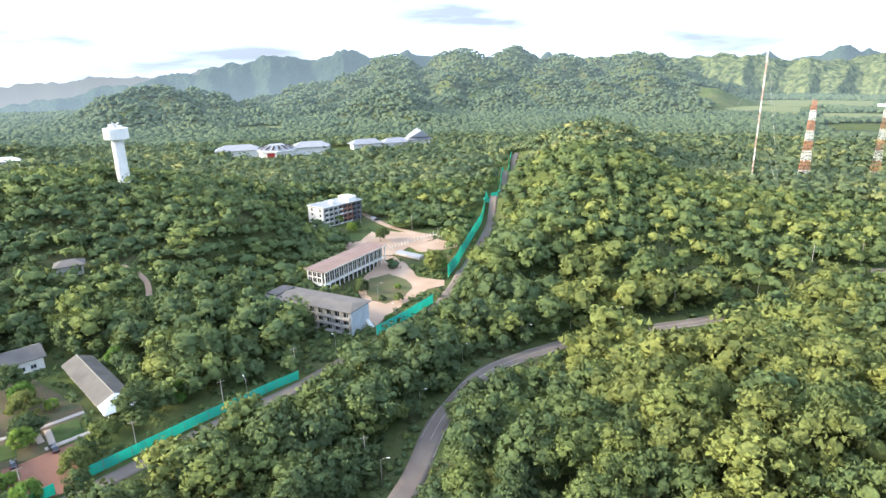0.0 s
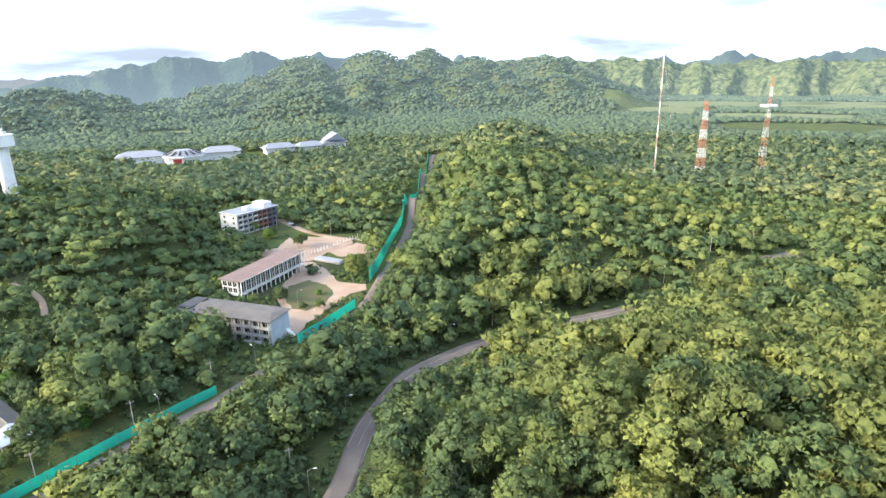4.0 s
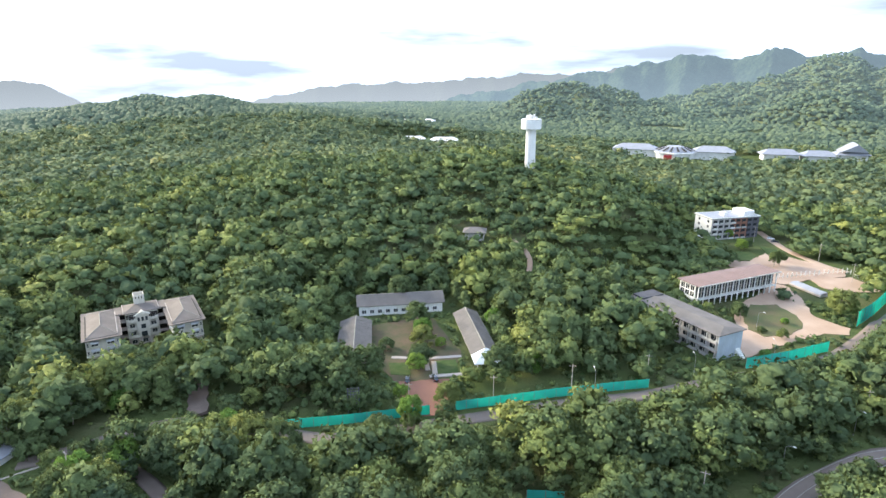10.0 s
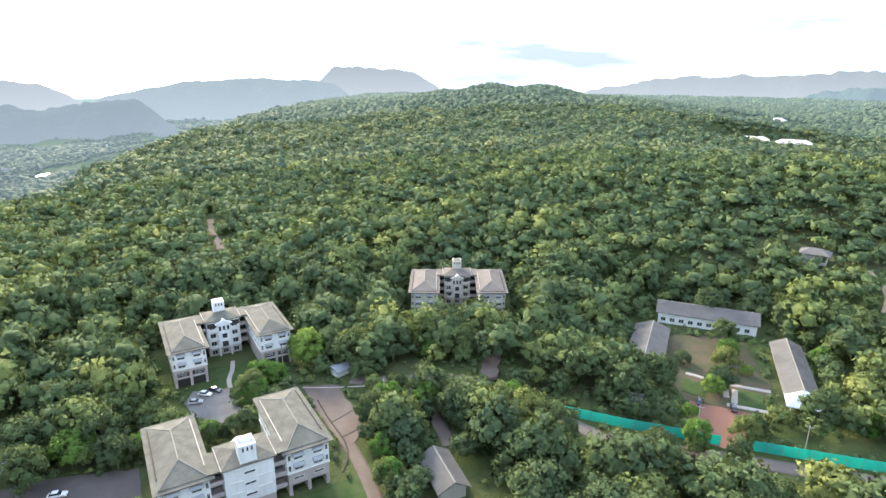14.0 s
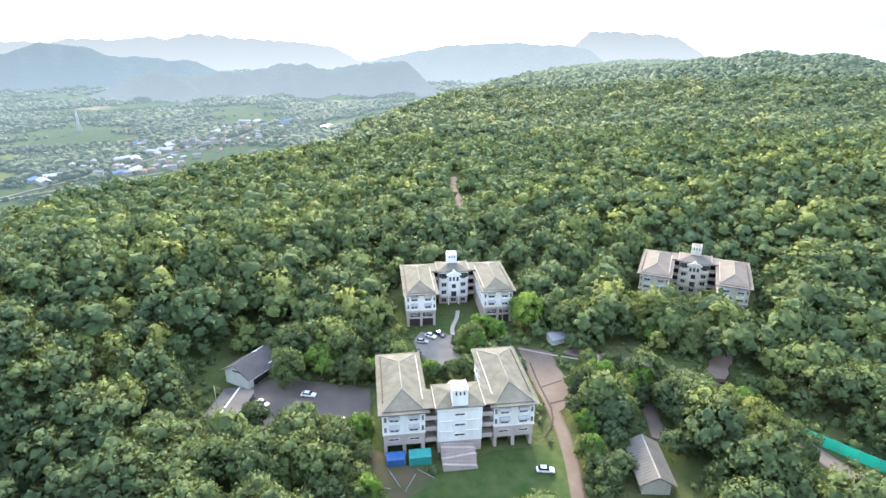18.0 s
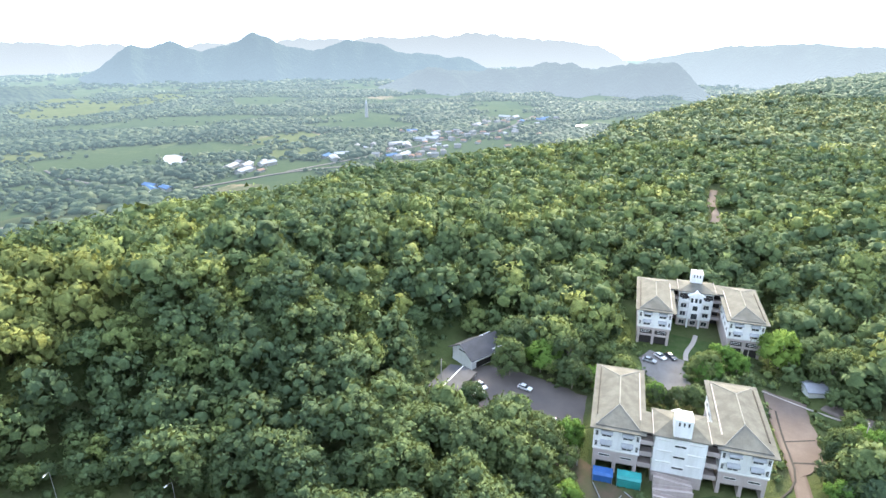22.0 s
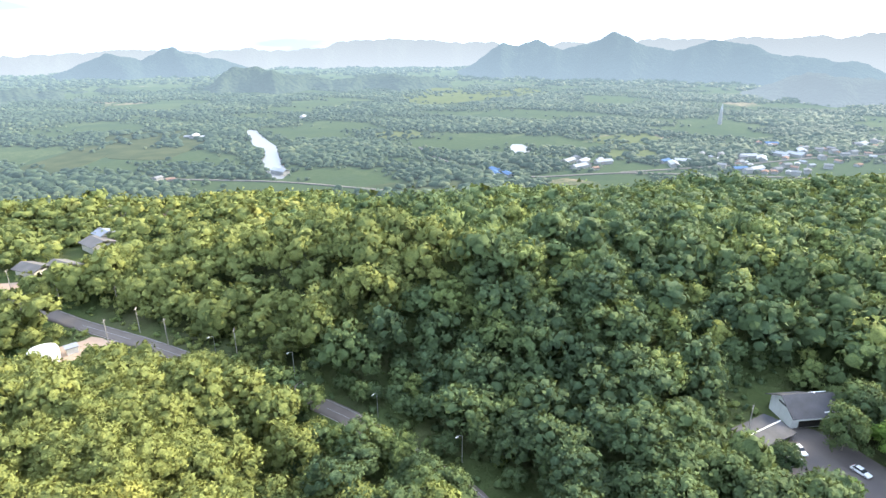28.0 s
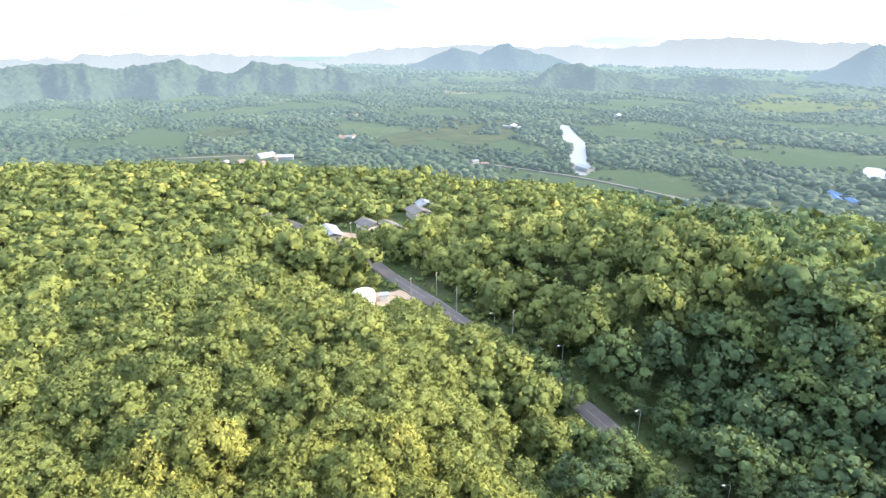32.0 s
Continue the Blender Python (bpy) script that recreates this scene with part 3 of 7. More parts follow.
def lathe(profile, sides=24):
    """A turned body from (radius, height) pairs."""
    bm = bmesh.new()
    rings = [[bm.verts.new((math.cos(6.28319 * k / sides) * r, math.sin(6.28319 * k / sides) * r, z)) for k in range(sides)] for r, z in profile]
    for a, b in zip(rings[:-1], rings[1:]):
        for k in range(sides):
            bm.faces.new((a[k], a[(k + 1) % sides], b[(k + 1) % sides], b[k]))
    bm.faces.new(rings[0][::-1])
    bm.faces.new(rings[-1])
    return bm


def mesh_of(name, bm, mat):
    bmesh.ops.recalc_face_normals(bm, faces=bm.faces)
    me = bpy.data.meshes.new(name)
    bm.to_mesh(me)
    bm.free()
    me.materials.append(mat)
    return me


FOOT_LINES, FOOT_AREAS = [], []


def strip(name, pts, width, mat, label, category, lift=0.08, step=4.0, kind="structure"):
    """A road or path laid over the ground along points."""
    FOOT_LINES.append((pts, width / 2 + 0.9))
    line = []
    for (ax, ay), (bx, by) in zip(pts[:-1], pts[1:]):
        k = max(1, int(math.hypot(bx - ax, by - ay) / step))
        line += [(ax + (bx - ax) * i / k, ay + (by - ay) * i / k) for i in range(k)]
    line.append(pts[-1])
    p = np.array(line, float)
    for _ in range(3):
        p[1:-1] = p[1:-1] * 0.5 + (p[:-2] + p[2:]) * 0.25
    d = np.gradient(p, axis=0)
    d /= np.linalg.norm(d, axis=1, keepdims=True)
    side = np.stack([-d[:, 1], d[:, 0]], -1)
    cols = np.linspace(-0.5, 0.5, 5)
    xy = p[:, None] + side[:, None] * (cols * width)[None, :, None]
    z = ground_height(xy[..., 0], xy[..., 1]).max(axis=1, keepdims=True) + lift + 0.0 * xy[..., 0]
    v = np.concatenate([xy, z[..., None]], -1)
    n = len(p)
    skirt = np.concatenate([v[:, :1], v, v[:, -1:]], 1)
    skirt[:, 0, 2] -= 0.6
    skirt[:, -1, 2] -= 0.6
    i = np.arange(n * 7).reshape(n, 7)
    q = np.stack([i[:-1, :-1], i[:-1, 1:], i[1:, 1:], i[1:, :-1]], -1).reshape(-1, 4)[:, ::-1]
    return tagged(new(name, mesh_from(name, skirt.reshape(-1, 3), q, [mat])), label, category, kind=kind), p, side


def patch(name, outline, mat, label, category, lift=0.05, kind="structure", jag=0.5, seed=1):
    """A level yard or lawn with a slightly uneven edge."""
    FOOT_AREAS.append(outline)
    rnd = random.Random(seed)
    bm = bmesh.new()
    pts = []
    for (ax, ay), (bx, by) in zip(outline, outline[1:] + outline[:1]):
        k = max(1, int(math.hypot(bx - ax, by - ay) / 3))
        pts += [(ax + (bx - ax) * i / k + rnd.uniform(-jag, jag), ay + (by - ay) * i / k + rnd.uniform(-jag, jag)) for i in range(k)]
    z = max(ground_at(px, py) for px, py in pts)
    top = [bm.verts.new((px, py, z + lift)) for px, py in pts]
    low = [bm.verts.new((px, py, z - 1.0)) for px, py in pts]
    f = bm.faces.new(top)
    for i in range(len(top)):
        j = (i + 1) % len(top)
        bm.faces.new((low[i], low[j], top[j], top[i]))
    bmesh.ops.triangulate(bm, faces=[f])
    return tagged(new(name, mesh_of(name, bm, mat)), label, category, kind=kind)


# ---- more materials ----
M_PINK = surface("pinkish_plaster", (0.50, 0.43, 0.40), (0.42, 0.36, 0.33), 0.25, 3.0, 0.75, 0, 0.15, (0.28, 0.24, 0.22), 0.4)
M_CREAM = surface("cream_plaster", (0.62, 0.58, 0.50), (0.52, 0.48, 0.41), 0.25, 3.0, 0.75, 0, 0.15, (0.30, 0.28, 0.24), 0.4)
M_TRIM = surface("white_gutter", (0.74, 0.72, 0.67), (0.62, 0.60, 0.55), 0.4, 3.0, 0.6, 0, 0.1)
# near-black for dark gutters, drains, skylights, and for shade in bays and openings
M_DARK = surface("dark_fittings_and_shade", (0.035, 0.032, 0.03), (0.05, 0.045, 0.04), 0.6, 2.0, 0.8, 0, 0.1)
M_AWN = surface("grey_awning", (0.36, 0.375, 0.38), (0.30, 0.31, 0.32), 0.5, 3.0, 0.55, 0, 0.1)
M_LAWN = surface("mown_grass", (0.030, 0.064, 0.016), (0.066, 0.088, 0.032), 0.3, 2.5, 0.95, 0, 0.7)
M_DRYLAWN = surface("dry_grass", (0.075, 0.10, 0.04), (0.13, 0.11, 0.06), 0.12, 2.5, 0.95, 0, 0.7)
M_CAP = surface("pale_ridge_tile", (0.30, 0.285, 0.245), (0.23, 0.22, 0.19), 0.4, 3.0, 0.85)
M_COURT = surface("bare_soil_and_grass", (0.125, 0.085, 0.062), (0.06, 0.072, 0.034), 0.16, 1.2, 0.95, 0, 0.6)
M_RED = surface("red_earth", (0.24, 0.122, 0.088), (0.19, 0.10, 0.075), 0.10, 1.5, 0.95, 0, 0.5)
M_CONC = surface("pale_concrete", (0.42, 0.37, 0.33), (0.34, 0.30, 0.27), 0.2, 3.0, 0.85, 0, 0.2)
M_LOT = surface("worn_dark_asphalt", (0.10, 0.088, 0.085), (0.135, 0.115, 0.105), 0.10, 4.0, 0.9, 0, 0.3)
M_STEEL = surface("galvanised_steel", (0.45, 0.45, 0.45), (0.35, 0.35, 0.36), 0.8, 6.0, 0.5, 0.5, 0.1)
M_ORANGE = surface("orange_mast_paint", (0.50, 0.17, 0.09), (0.45, 0.18, 0.11), 0.8, 4.0, 0.6)
M_BLUEGREY = surface("blue_grey_render", (0.46, 0.52, 0.58), (0.40, 0.45, 0.50), 0.3, 3.0, 0.75, 0, 0.1, (0.26, 0.28, 0.30), 0.35)
M_GREYWALL = surface("grey_render", (0.52, 0.51, 0.49), (0.42, 0.41, 0.40), 0.3, 3.0, 0.8, 0, 0.1, (0.25, 0.24, 0.23), 0.4)
M_CHAR = surface("charcoal_render", (0.10, 0.10, 0.12), (0.13, 0.13, 0.15), 0.3, 3.0, 0.7)
M_BRICKRED = surface("brick_red_render", (0.30, 0.15, 0.11), (0.25, 0.13, 0.10), 0.3, 3.0, 0.8)
M_SLATE = surface("slate_grey_roof", (0.085, 0.085, 0.095), (0.06, 0.06, 0.067), 0.3, 2.5, 0.7, 0, 0.3, (0.07, 0.07, 0.07), 0.4)
M_PALEROOF = surface("pale_metal_roof", (0.27, 0.28, 0.31), (0.22, 0.23, 0.255), 0.2, 2.0, 0.5, 0.0, 0.1, (0.35, 0.35, 0.35), 0.3)
M_REDWALL = surface("red_panel", (0.45, 0.05, 0.05), (0.38, 0.05, 0.05), 0.3, 2.0, 0.7)
M_WOODPOST = surface("weathered_post", (0.30, 0.27, 0.24), (0.38, 0.35, 0.31), 0.8, 5.0, 0.9)
M_TARPB = surface("blue_tarpaulin", (0.03, 0.14, 0.40), (0.03, 0.11, 0.32), 0.5, 3.0, 0.5)
M_TARPG = surface("teal_tarpaulin", (0.03, 0.32, 0.30), (0.03, 0.26, 0.25), 0.5, 3.0, 0.5)
M_TYRE = surface("black_rubber", (0.02, 0.02, 0.02), (0.03, 0.03, 0.03), 1.0, 8.0, 0.9)
m, n, l, b = material("river_water")
b.inputs["Base Color"].default_value, b.inputs["Roughness"].default_value = (0.15, 0.15, 0.145, 1), 0.32
bumped(n, l, b, noise_out(n, l, 0.15, 4), 0.15, 0.3)
M_WATER = m
M_PAVE = surface("worn_grey_paving", (0.21, 0.195, 0.185), (0.16, 0.148, 0.14), 0.2, 3.0, 0.9, 0, 0.3, (0.12, 0.11, 0.10), 0.4)
M_LINE = surface("worn_road_paint", (0.42, 0.40, 0.38), (0.30, 0.28, 0.26), 0.6, 3.0, 0.8)

# ---- the three white hostels: two wings and a middle block with a stair tower ----
def awning_window(parent, meshes, x, y, z, face):
    """A dark window under a rounded awning; face -1 looks along -y, 1 along +y."""
    w = part("window", meshes["frame"], None, parent)
    w.matrix_basis = pose(x, y, z, 0, 0, 0 if face < 0 else 180)
    part("pane", meshes["pane"], None, w)
    if "awning" in meshes:
        part("awning", meshes["awning"], None, w, "rounded grey awning")
    return w


def frame_mesh(w, h, bar=0.12, deep=0.10):
    return mesh_of("window", boxes((-w / 2, w / 2, -deep, 0.02, 0, bar), (-w / 2, w / 2, -deep, 0.02, h - bar, h), (-w / 2, -w / 2 + bar, -deep, 0.02, bar, h - bar),
                                   (w / 2 - bar, w / 2, -deep, 0.02, bar, h - bar), (-bar / 3, bar / 3, -deep * 0.7, 0.02, bar, h - bar)), M_TRIM)


def pane_mesh(w, h):
    return mesh_of("pane", boxes((-w / 2 + 0.1, w / 2 - 0.1, -0.05, 0.01, 0.1, h - 0.1)), M_GLASS)


def awning_mesh(w, h, out):
    bm = bmesh.new()
    rows = []
    for i in range(6):
        a = math.pi / 2 * i / 5
        rows.append([bm.verts.new((sx * w / 2, -out * math.sin(a), h - (1 - math.cos(a)) * out * 0.9)) for sx in (-1, 1)])
    for a, b in zip(rows[:-1], rows[1:]):
        bm.faces.new((a[0], a[1], b[1], b[0]))
    for k in (0, 1):
        bm.faces.new([r[k] for r in rows] + [bm.verts.new(((-1, 1)[k] * w / 2, 0, h - out * 0.9))])
    return mesh_of("awning", bm, M_AWN)


WIN_A = {"frame": frame_mesh(2.3, 1.7), "pane": pane_mesh(2.3, 1.7), "awning": awning_mesh(2.7, 2.05, 0.95)}
WIN_S = {"frame": frame_mesh(0.7, 1.6, 0.08), "pane": pane_mesh(0.7, 1.6)}
WIN_M = {"frame": frame_mesh(2.0, 1.8), "pane": pane_mesh(2.0, 1.8)}
WIN_W = {"frame": frame_mesh(2.6, 0.7, 0.09), "pane": pane_mesh(2.6, 0.7)}
WIN_R = {"frame": frame_mesh(1.6, 1.4, 0.1), "pane": pane_mesh(1.6, 1.4)}


def hostel(m, label, wall=M_WHITE, tiles=M_ROOF):
    d = thing("hostel_building", m, label, "building", "white hostels")
    for sx in (-1, 1):
        x0, x1 = sorted((sx * 8.6, sx * 19.0))
        wing = part("wing", boxes((x0, x1, -14.6, 12.0, 6.3, 12.5)), wall, d)
        # pink lower floors: piers and open bays to the court, closed above the ground floor at the rear
        low = part("lower_storey", boxes((x0 + 0.15, x1 - 0.15, -10.5, 8.5, 0, 6.3)), M_PINK, d, "pinkish plaster lower floors with openings")
        for ya, yb, bands in ((-14.5, -10.5, ((5.3, 6.3), (3.0, 3.7))), (8.5, 11.9, ((3.0, 6.3),))):
            for za, zb in bands:
                part("band", boxes((x0 + 0.15, x1 - 0.15, ya, yb, za, zb)), M_PINK, low)
            for px in (x0 + 0.15, (x0 + x1) / 2 - 0.4, x1 - 0.95):
                part("pier", boxes((px, px + 0.8, ya + 0.02, yb - 0.02, 0, bands[0][0])), M_PINK, low)
        part("string_course", boxes((x0 - 0.12, x1 + 0.12, -14.75, 12.15, 6.2, 6.5)), M_TRIM, d)
        rx0, rx1 = sorted((sx * 7.5, sx * 20.1))
        roof = part("roof", hip_roof(rx0, rx1, -15.7, 13.1, 12.75, 0.5, 6.3), tiles, d, "weathered grey-beige tiled hip roof")
        part("upper_roof", hip_roof(rx0 + 1.2, rx1 - 1.2, -14.6, 12.0, 13.0, 1.8, 6.9), tiles, roof)
        for gx in (rx0 + 1.35, rx1 - 1.35):
            part("gutter", boxes((gx - 0.14, gx + 0.14, -13.2, 8.0, 13.0, 13.3)), M_CONC if gx * sx < 13 else M_DARK, roof)
        for y in (-14.3, 11.7):
            part("fascia", boxes((rx0, rx1, y - 0.12, y + 0.12, 12.35, 12.5)), M_TRIM, roof)
        # ridge and hip caps
        xm = (rx0 + rx1) / 2
        part("ridge_cap", tube([(xm, -7.7, 14.84), (xm, 5.1, 14.84)], 0.14, 6), M_CAP, roof)
        for yy, ya in ((-14.5, -7.7), (11.9, 5.1)):
            for ex in (rx0 + 1.3, rx1 - 1.3):
                part("hip_cap", tube([(ex, yy, 13.05), (xm, ya, 14.84)], 0.10, 5), M_CAP, roof)
        xc = (x0 + x1) / 2
        for y, face in ((-14.6, -1), (12.0, 1)):
            for z in (7.0, 9.9):
                for ox in (-2.4, 2.4):
                    awning_window(wing, WIN_A, xc + ox, y, z, face)
                for ox in (-4.6, 4.6):
                    awning_window(wing, WIN_S, xc + ox, y, z, face)
            for ox in (-2.5, 2.5):
                awning_window(wing, WIN_W, xc + ox, y + 0.14 * -face, 4.3, face)
        # long sides: rows of plain windows
        for side in (-1, 1):
            sxx = x1 if side > 0 else x0
            for z in (7.2, 10.1):
                for k in range(6):
                    w = part("window", WIN_R["frame"], None, wing)
                    w.matrix_basis = pose(sxx, -11.5 + k * 4.2, z, 0, 0, 90 * side)
                    part("pane", WIN_R["pane"], None, w)
        # near-black sheets between the piers, painted in place of the shade
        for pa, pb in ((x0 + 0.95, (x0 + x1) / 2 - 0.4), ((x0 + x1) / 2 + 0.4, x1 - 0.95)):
            part("opening", boxes((pa, pb, -13.9, -13.8, 0.1, 3.0)), M_DARK, d, "near-black sheet standing for shade in a ground-floor bay")
            part("opening", boxes((pa + 0.3, pb - 0.3, -14.3, -14.2, 3.7, 5.3)), M_DARK, d, "near-black sheet standing for shade in a ground-floor bay")
        # near-black sheets at the back of the open ground floor, for its shade
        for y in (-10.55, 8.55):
            part("recess_shade", boxes((x0 + 0.9, x1 - 0.9, y - 0.05, y + 0.05, 0.1, 5.2)), M_DARK, d)
    # middle block
    mid = part("middle_block", boxes((-5.6, 5.6, 3.0, 12.4, 3.2, 13.2)), wall, d)
    part("middle_base", boxes((-5.5, 5.5, 3.1, 12.3, 0, 3.2)), M_PINK, d)
    roof = part("middle_roof", hip_roof(-6.3, 6.3, 2.3, 13.0, 13.5, 1.3, 4.2), tiles, d)
    for px in (-6.3, 6.0):
        part("parapet", boxes((px + 0.05, px + 0.23, 3.5, 13.0, 13.5, 13.75)), M_CONC, roof)
    for z in (0.6, 3.9, 7.0, 10.2):
        for ox in (-3.7, 0, 3.7):
            awning_window(mid, WIN_M, ox, 3.0, z, -1)
    for z in (4.2, 7.2, 10.2):
        awning_window(mid, WIN_W, 0, 12.4, z + 0.5, 1)
    for z in (6.2, 9.2, 12.2):
        for px in (-4.9, 1.7):
            part("sun_shade", boxes((px, px + 3.2, 12.4, 12.62, z, z + 0.16)), M_TRIM, mid)
    # balconies on the court side
    for z in (3.6, 6.7, 9.9):
        for ox in (-3.7, 3.7):
            b = part("balcony", boxes((ox - 1.6, ox + 1.6, 1.9, 3.0, z - 0.25, z), (ox - 1.6, ox + 1.6, 1.9, 2.0, z, z + 0.9), (ox - 1.6, ox - 1.5, 2.0, 3.0, z, z + 0.9), (ox + 1.5, ox + 1.6, 2.0, 3.0, z, z + 0.9)), wall, mid)
    # portico with a small pediment
    por = part("entrance_bay", boxes((-2.2, 2.2, 1.7, 3.0, 3.4, 12.3), (-2.2, -1.7, 1.7, 3.0, 0, 3.4), (1.7, 2.2, 1.7, 3.0, 0, 3.4)), wall, d)
    for ox in (-1.35, 0, 1.35):
        part("slot_window", boxes((ox - 0.4, ox + 0.4, 1.64, 1.74, 9.9, 11.5)), M_GLASS, por)
    part("bay_window", boxes((-0.8, 0.8, 1.64, 1.74, 6.9, 8.6)), M_GLASS, por)
    part("bay_door", boxes((-1.0, 1.0, 1.64, 1.74, 3.6, 5.6)), M_GLASS, por)
    # near-black sheets stand for the shade inside the top-floor openings
    for ox in (-3.9, 3.9):
        part("loggia_shade", boxes((ox - 1.55, ox + 1.55, 2.9, 3.02, 10.9, 12.6)), M_DARK, mid, "near-black sheet standing for shade in a top-floor opening")
    bm = bmesh.new()
    ends = [[bm.verts.new(p) for p in ((-2.9, y, 12.3), (2.9, y, 12.3), (0, y, 13.9))] for y in (1.4, 6.0)]
    bm.faces.new(ends[0]), bm.faces.new(ends[1][::-1])
    for i in range(3):
        bm.faces.new((ends[0][i], ends[0][(i + 1) % 3], ends[1][(i + 1) % 3], ends[1][i]))
    part("pediment", bm, wall, por)
    # stair tower over the roof: four walls, open top
    tw = part("stair_tower", boxes((-1.9, 1.9, 8.4, 8.65, 12.4, 18.2), (-1.9, 1.9, 12.25, 12.5, 12.4, 18.2), (-1.9, -1.65, 8.65, 12.25, 12.4, 18.2), (1.65, 1.9, 8.65, 12.25, 12.4, 18.2), (-1.65, 1.65, 8.65, 12.25, 16.2, 16.5)), wall, d)
    for y in (8.36, 12.54):
        for ox in (-1.0, 0, 1.0):
            # near-black slips stand for the dark inside the slots
            part("slot", boxes((ox - 0.18, ox + 0.18, y - 0.03, y + 0.03, 16.6, 17.6)), M_DARK, tw)
    # open galleries between middle and wings
    for sx in (-1, 1):
        x0, x1 = sorted((sx * 5.65, sx * 8.55))
        g = part("gallery", boxes(*[(x0, x1, 4.5, 11.5, z - 0.3, z) for z in (3.2, 6.4, 9.6, 12.8)], *[(x0, x1, y, y + 0.15, z, z + 0.9) for z in (3.2, 6.4, 9.6) for y in (4.5, 11.35)]), M_PINK, d, "open gallery floors with low walls")
        part("gallery_roof", boxes((x0 - 0.4, x1 + 0.4, 3.9, 12.1, 13.0, 13.25)), tiles, g)
        # near-black sheet stands for the shade inside the gallery
        part("gallery_shade", boxes((x0, x1, 7.8, 8.2, 0, 12.5)), M_DARK, g)
    return d


first = hostel(pose(-134.2, 2.0, 0.0, 0, 0, -82.1), "white four-storey hostel with grey-beige hip roofs, rear side to the lawn")
tagged(copy_thing(first, pose(-204.7, 3.3, 0, 0, 0, 97.0)), "white four-storey hostel with two wings round an entrance court")
M_CREAMWASH = surface("weathered_cream_wash", (0.60, 0.57, 0.49), (0.48, 0.45, 0.38), 0.25, 3.0, 0.75, 0, 0.15, (0.30, 0.28, 0.23), 0.5)
M_PINKTILE = surface("weathered_pinkish_tile", (0.175, 0.15, 0.135), (0.13, 0.112, 0.10), 0.25, 3.0, 0.85, 0, 0.4, (0.11, 0.10, 0.085), 0.5)
hostel(pose(-215.2, 97.6, 0, 0, 0, 67.3), "weathered cream-white hostel half hidden by tall trees", M_CREAMWASH, M_PINKTILE)

# ---- long buildings beside the works yard ----
def balcony_block(m):
    """Three storeys of balconies under one wide sloping roof."""
    d = thing("classroom_building", m, "three-storey grey building with balconies and a weathered flat-pitched roof", "building")
    L, W = 43.0, 13.0
    part("body", boxes((0, L, 1.6, W - 0.6, 0, 9.6)), M_GREYWALL, d)
    part("end_wall", boxes((L, L + 0.25, 0.2, W - 0.4, 0, 10.0)), M_BLUEGREY, d, "plain blue-grey end wall")
    roof = part("roof", hip_roof(-0.9, L + 0.9, -0.9, W + 0.9, 10.2, 0.9, 4.0), M_GREYROOF, d, "weathered grey-brown sheet roof")
    part("dark_end", boxes((-0.6, 5.5, 1.0, W - 1.0, 10.55, 11.1)), M_SLATE, roof)
    for k in range(11):
        x = 0.5 + k * 4.15
        part("pier", boxes((x, x + 0.45, 0.0, 0.5, 0, 9.9)), M_GREYWALL, d)
    for z in (0.3, 3.3, 6.4):
        part("balcony_floor", boxes((0, L, 0.0, 1.7, z - 0.3, z)), M_CONC, d)
        for k in range(10):
            x = 0.95 + k * 4.15
            part("balcony_wall", boxes((x, x + 3.7, 0.08, 0.22, z, z + 0.85)), M_GREYWALL, d)
            w = part("window", boxes((x + 0.4, x + 3.3, 1.52, 1.62, z + 0.4, z + 2.4)), M_GLASS, d)
            part("mullion", boxes((x + 1.8, x + 1.92, 1.46, 1.53, z + 0.4, z + 2.4)), M_TRIM, w)
    st = part("stair", boxes(*[(L + 0.3 + i * 0.5, L + 0.9 + i * 0.5, W - 3.5, W - 1.5, 0, 3.0 - i * 0.5) for i in range(6)]), M_WHITE, d)
    return d


balcony_block(pose(-75.2, 232.6, 0, 0, 0, -27.1))


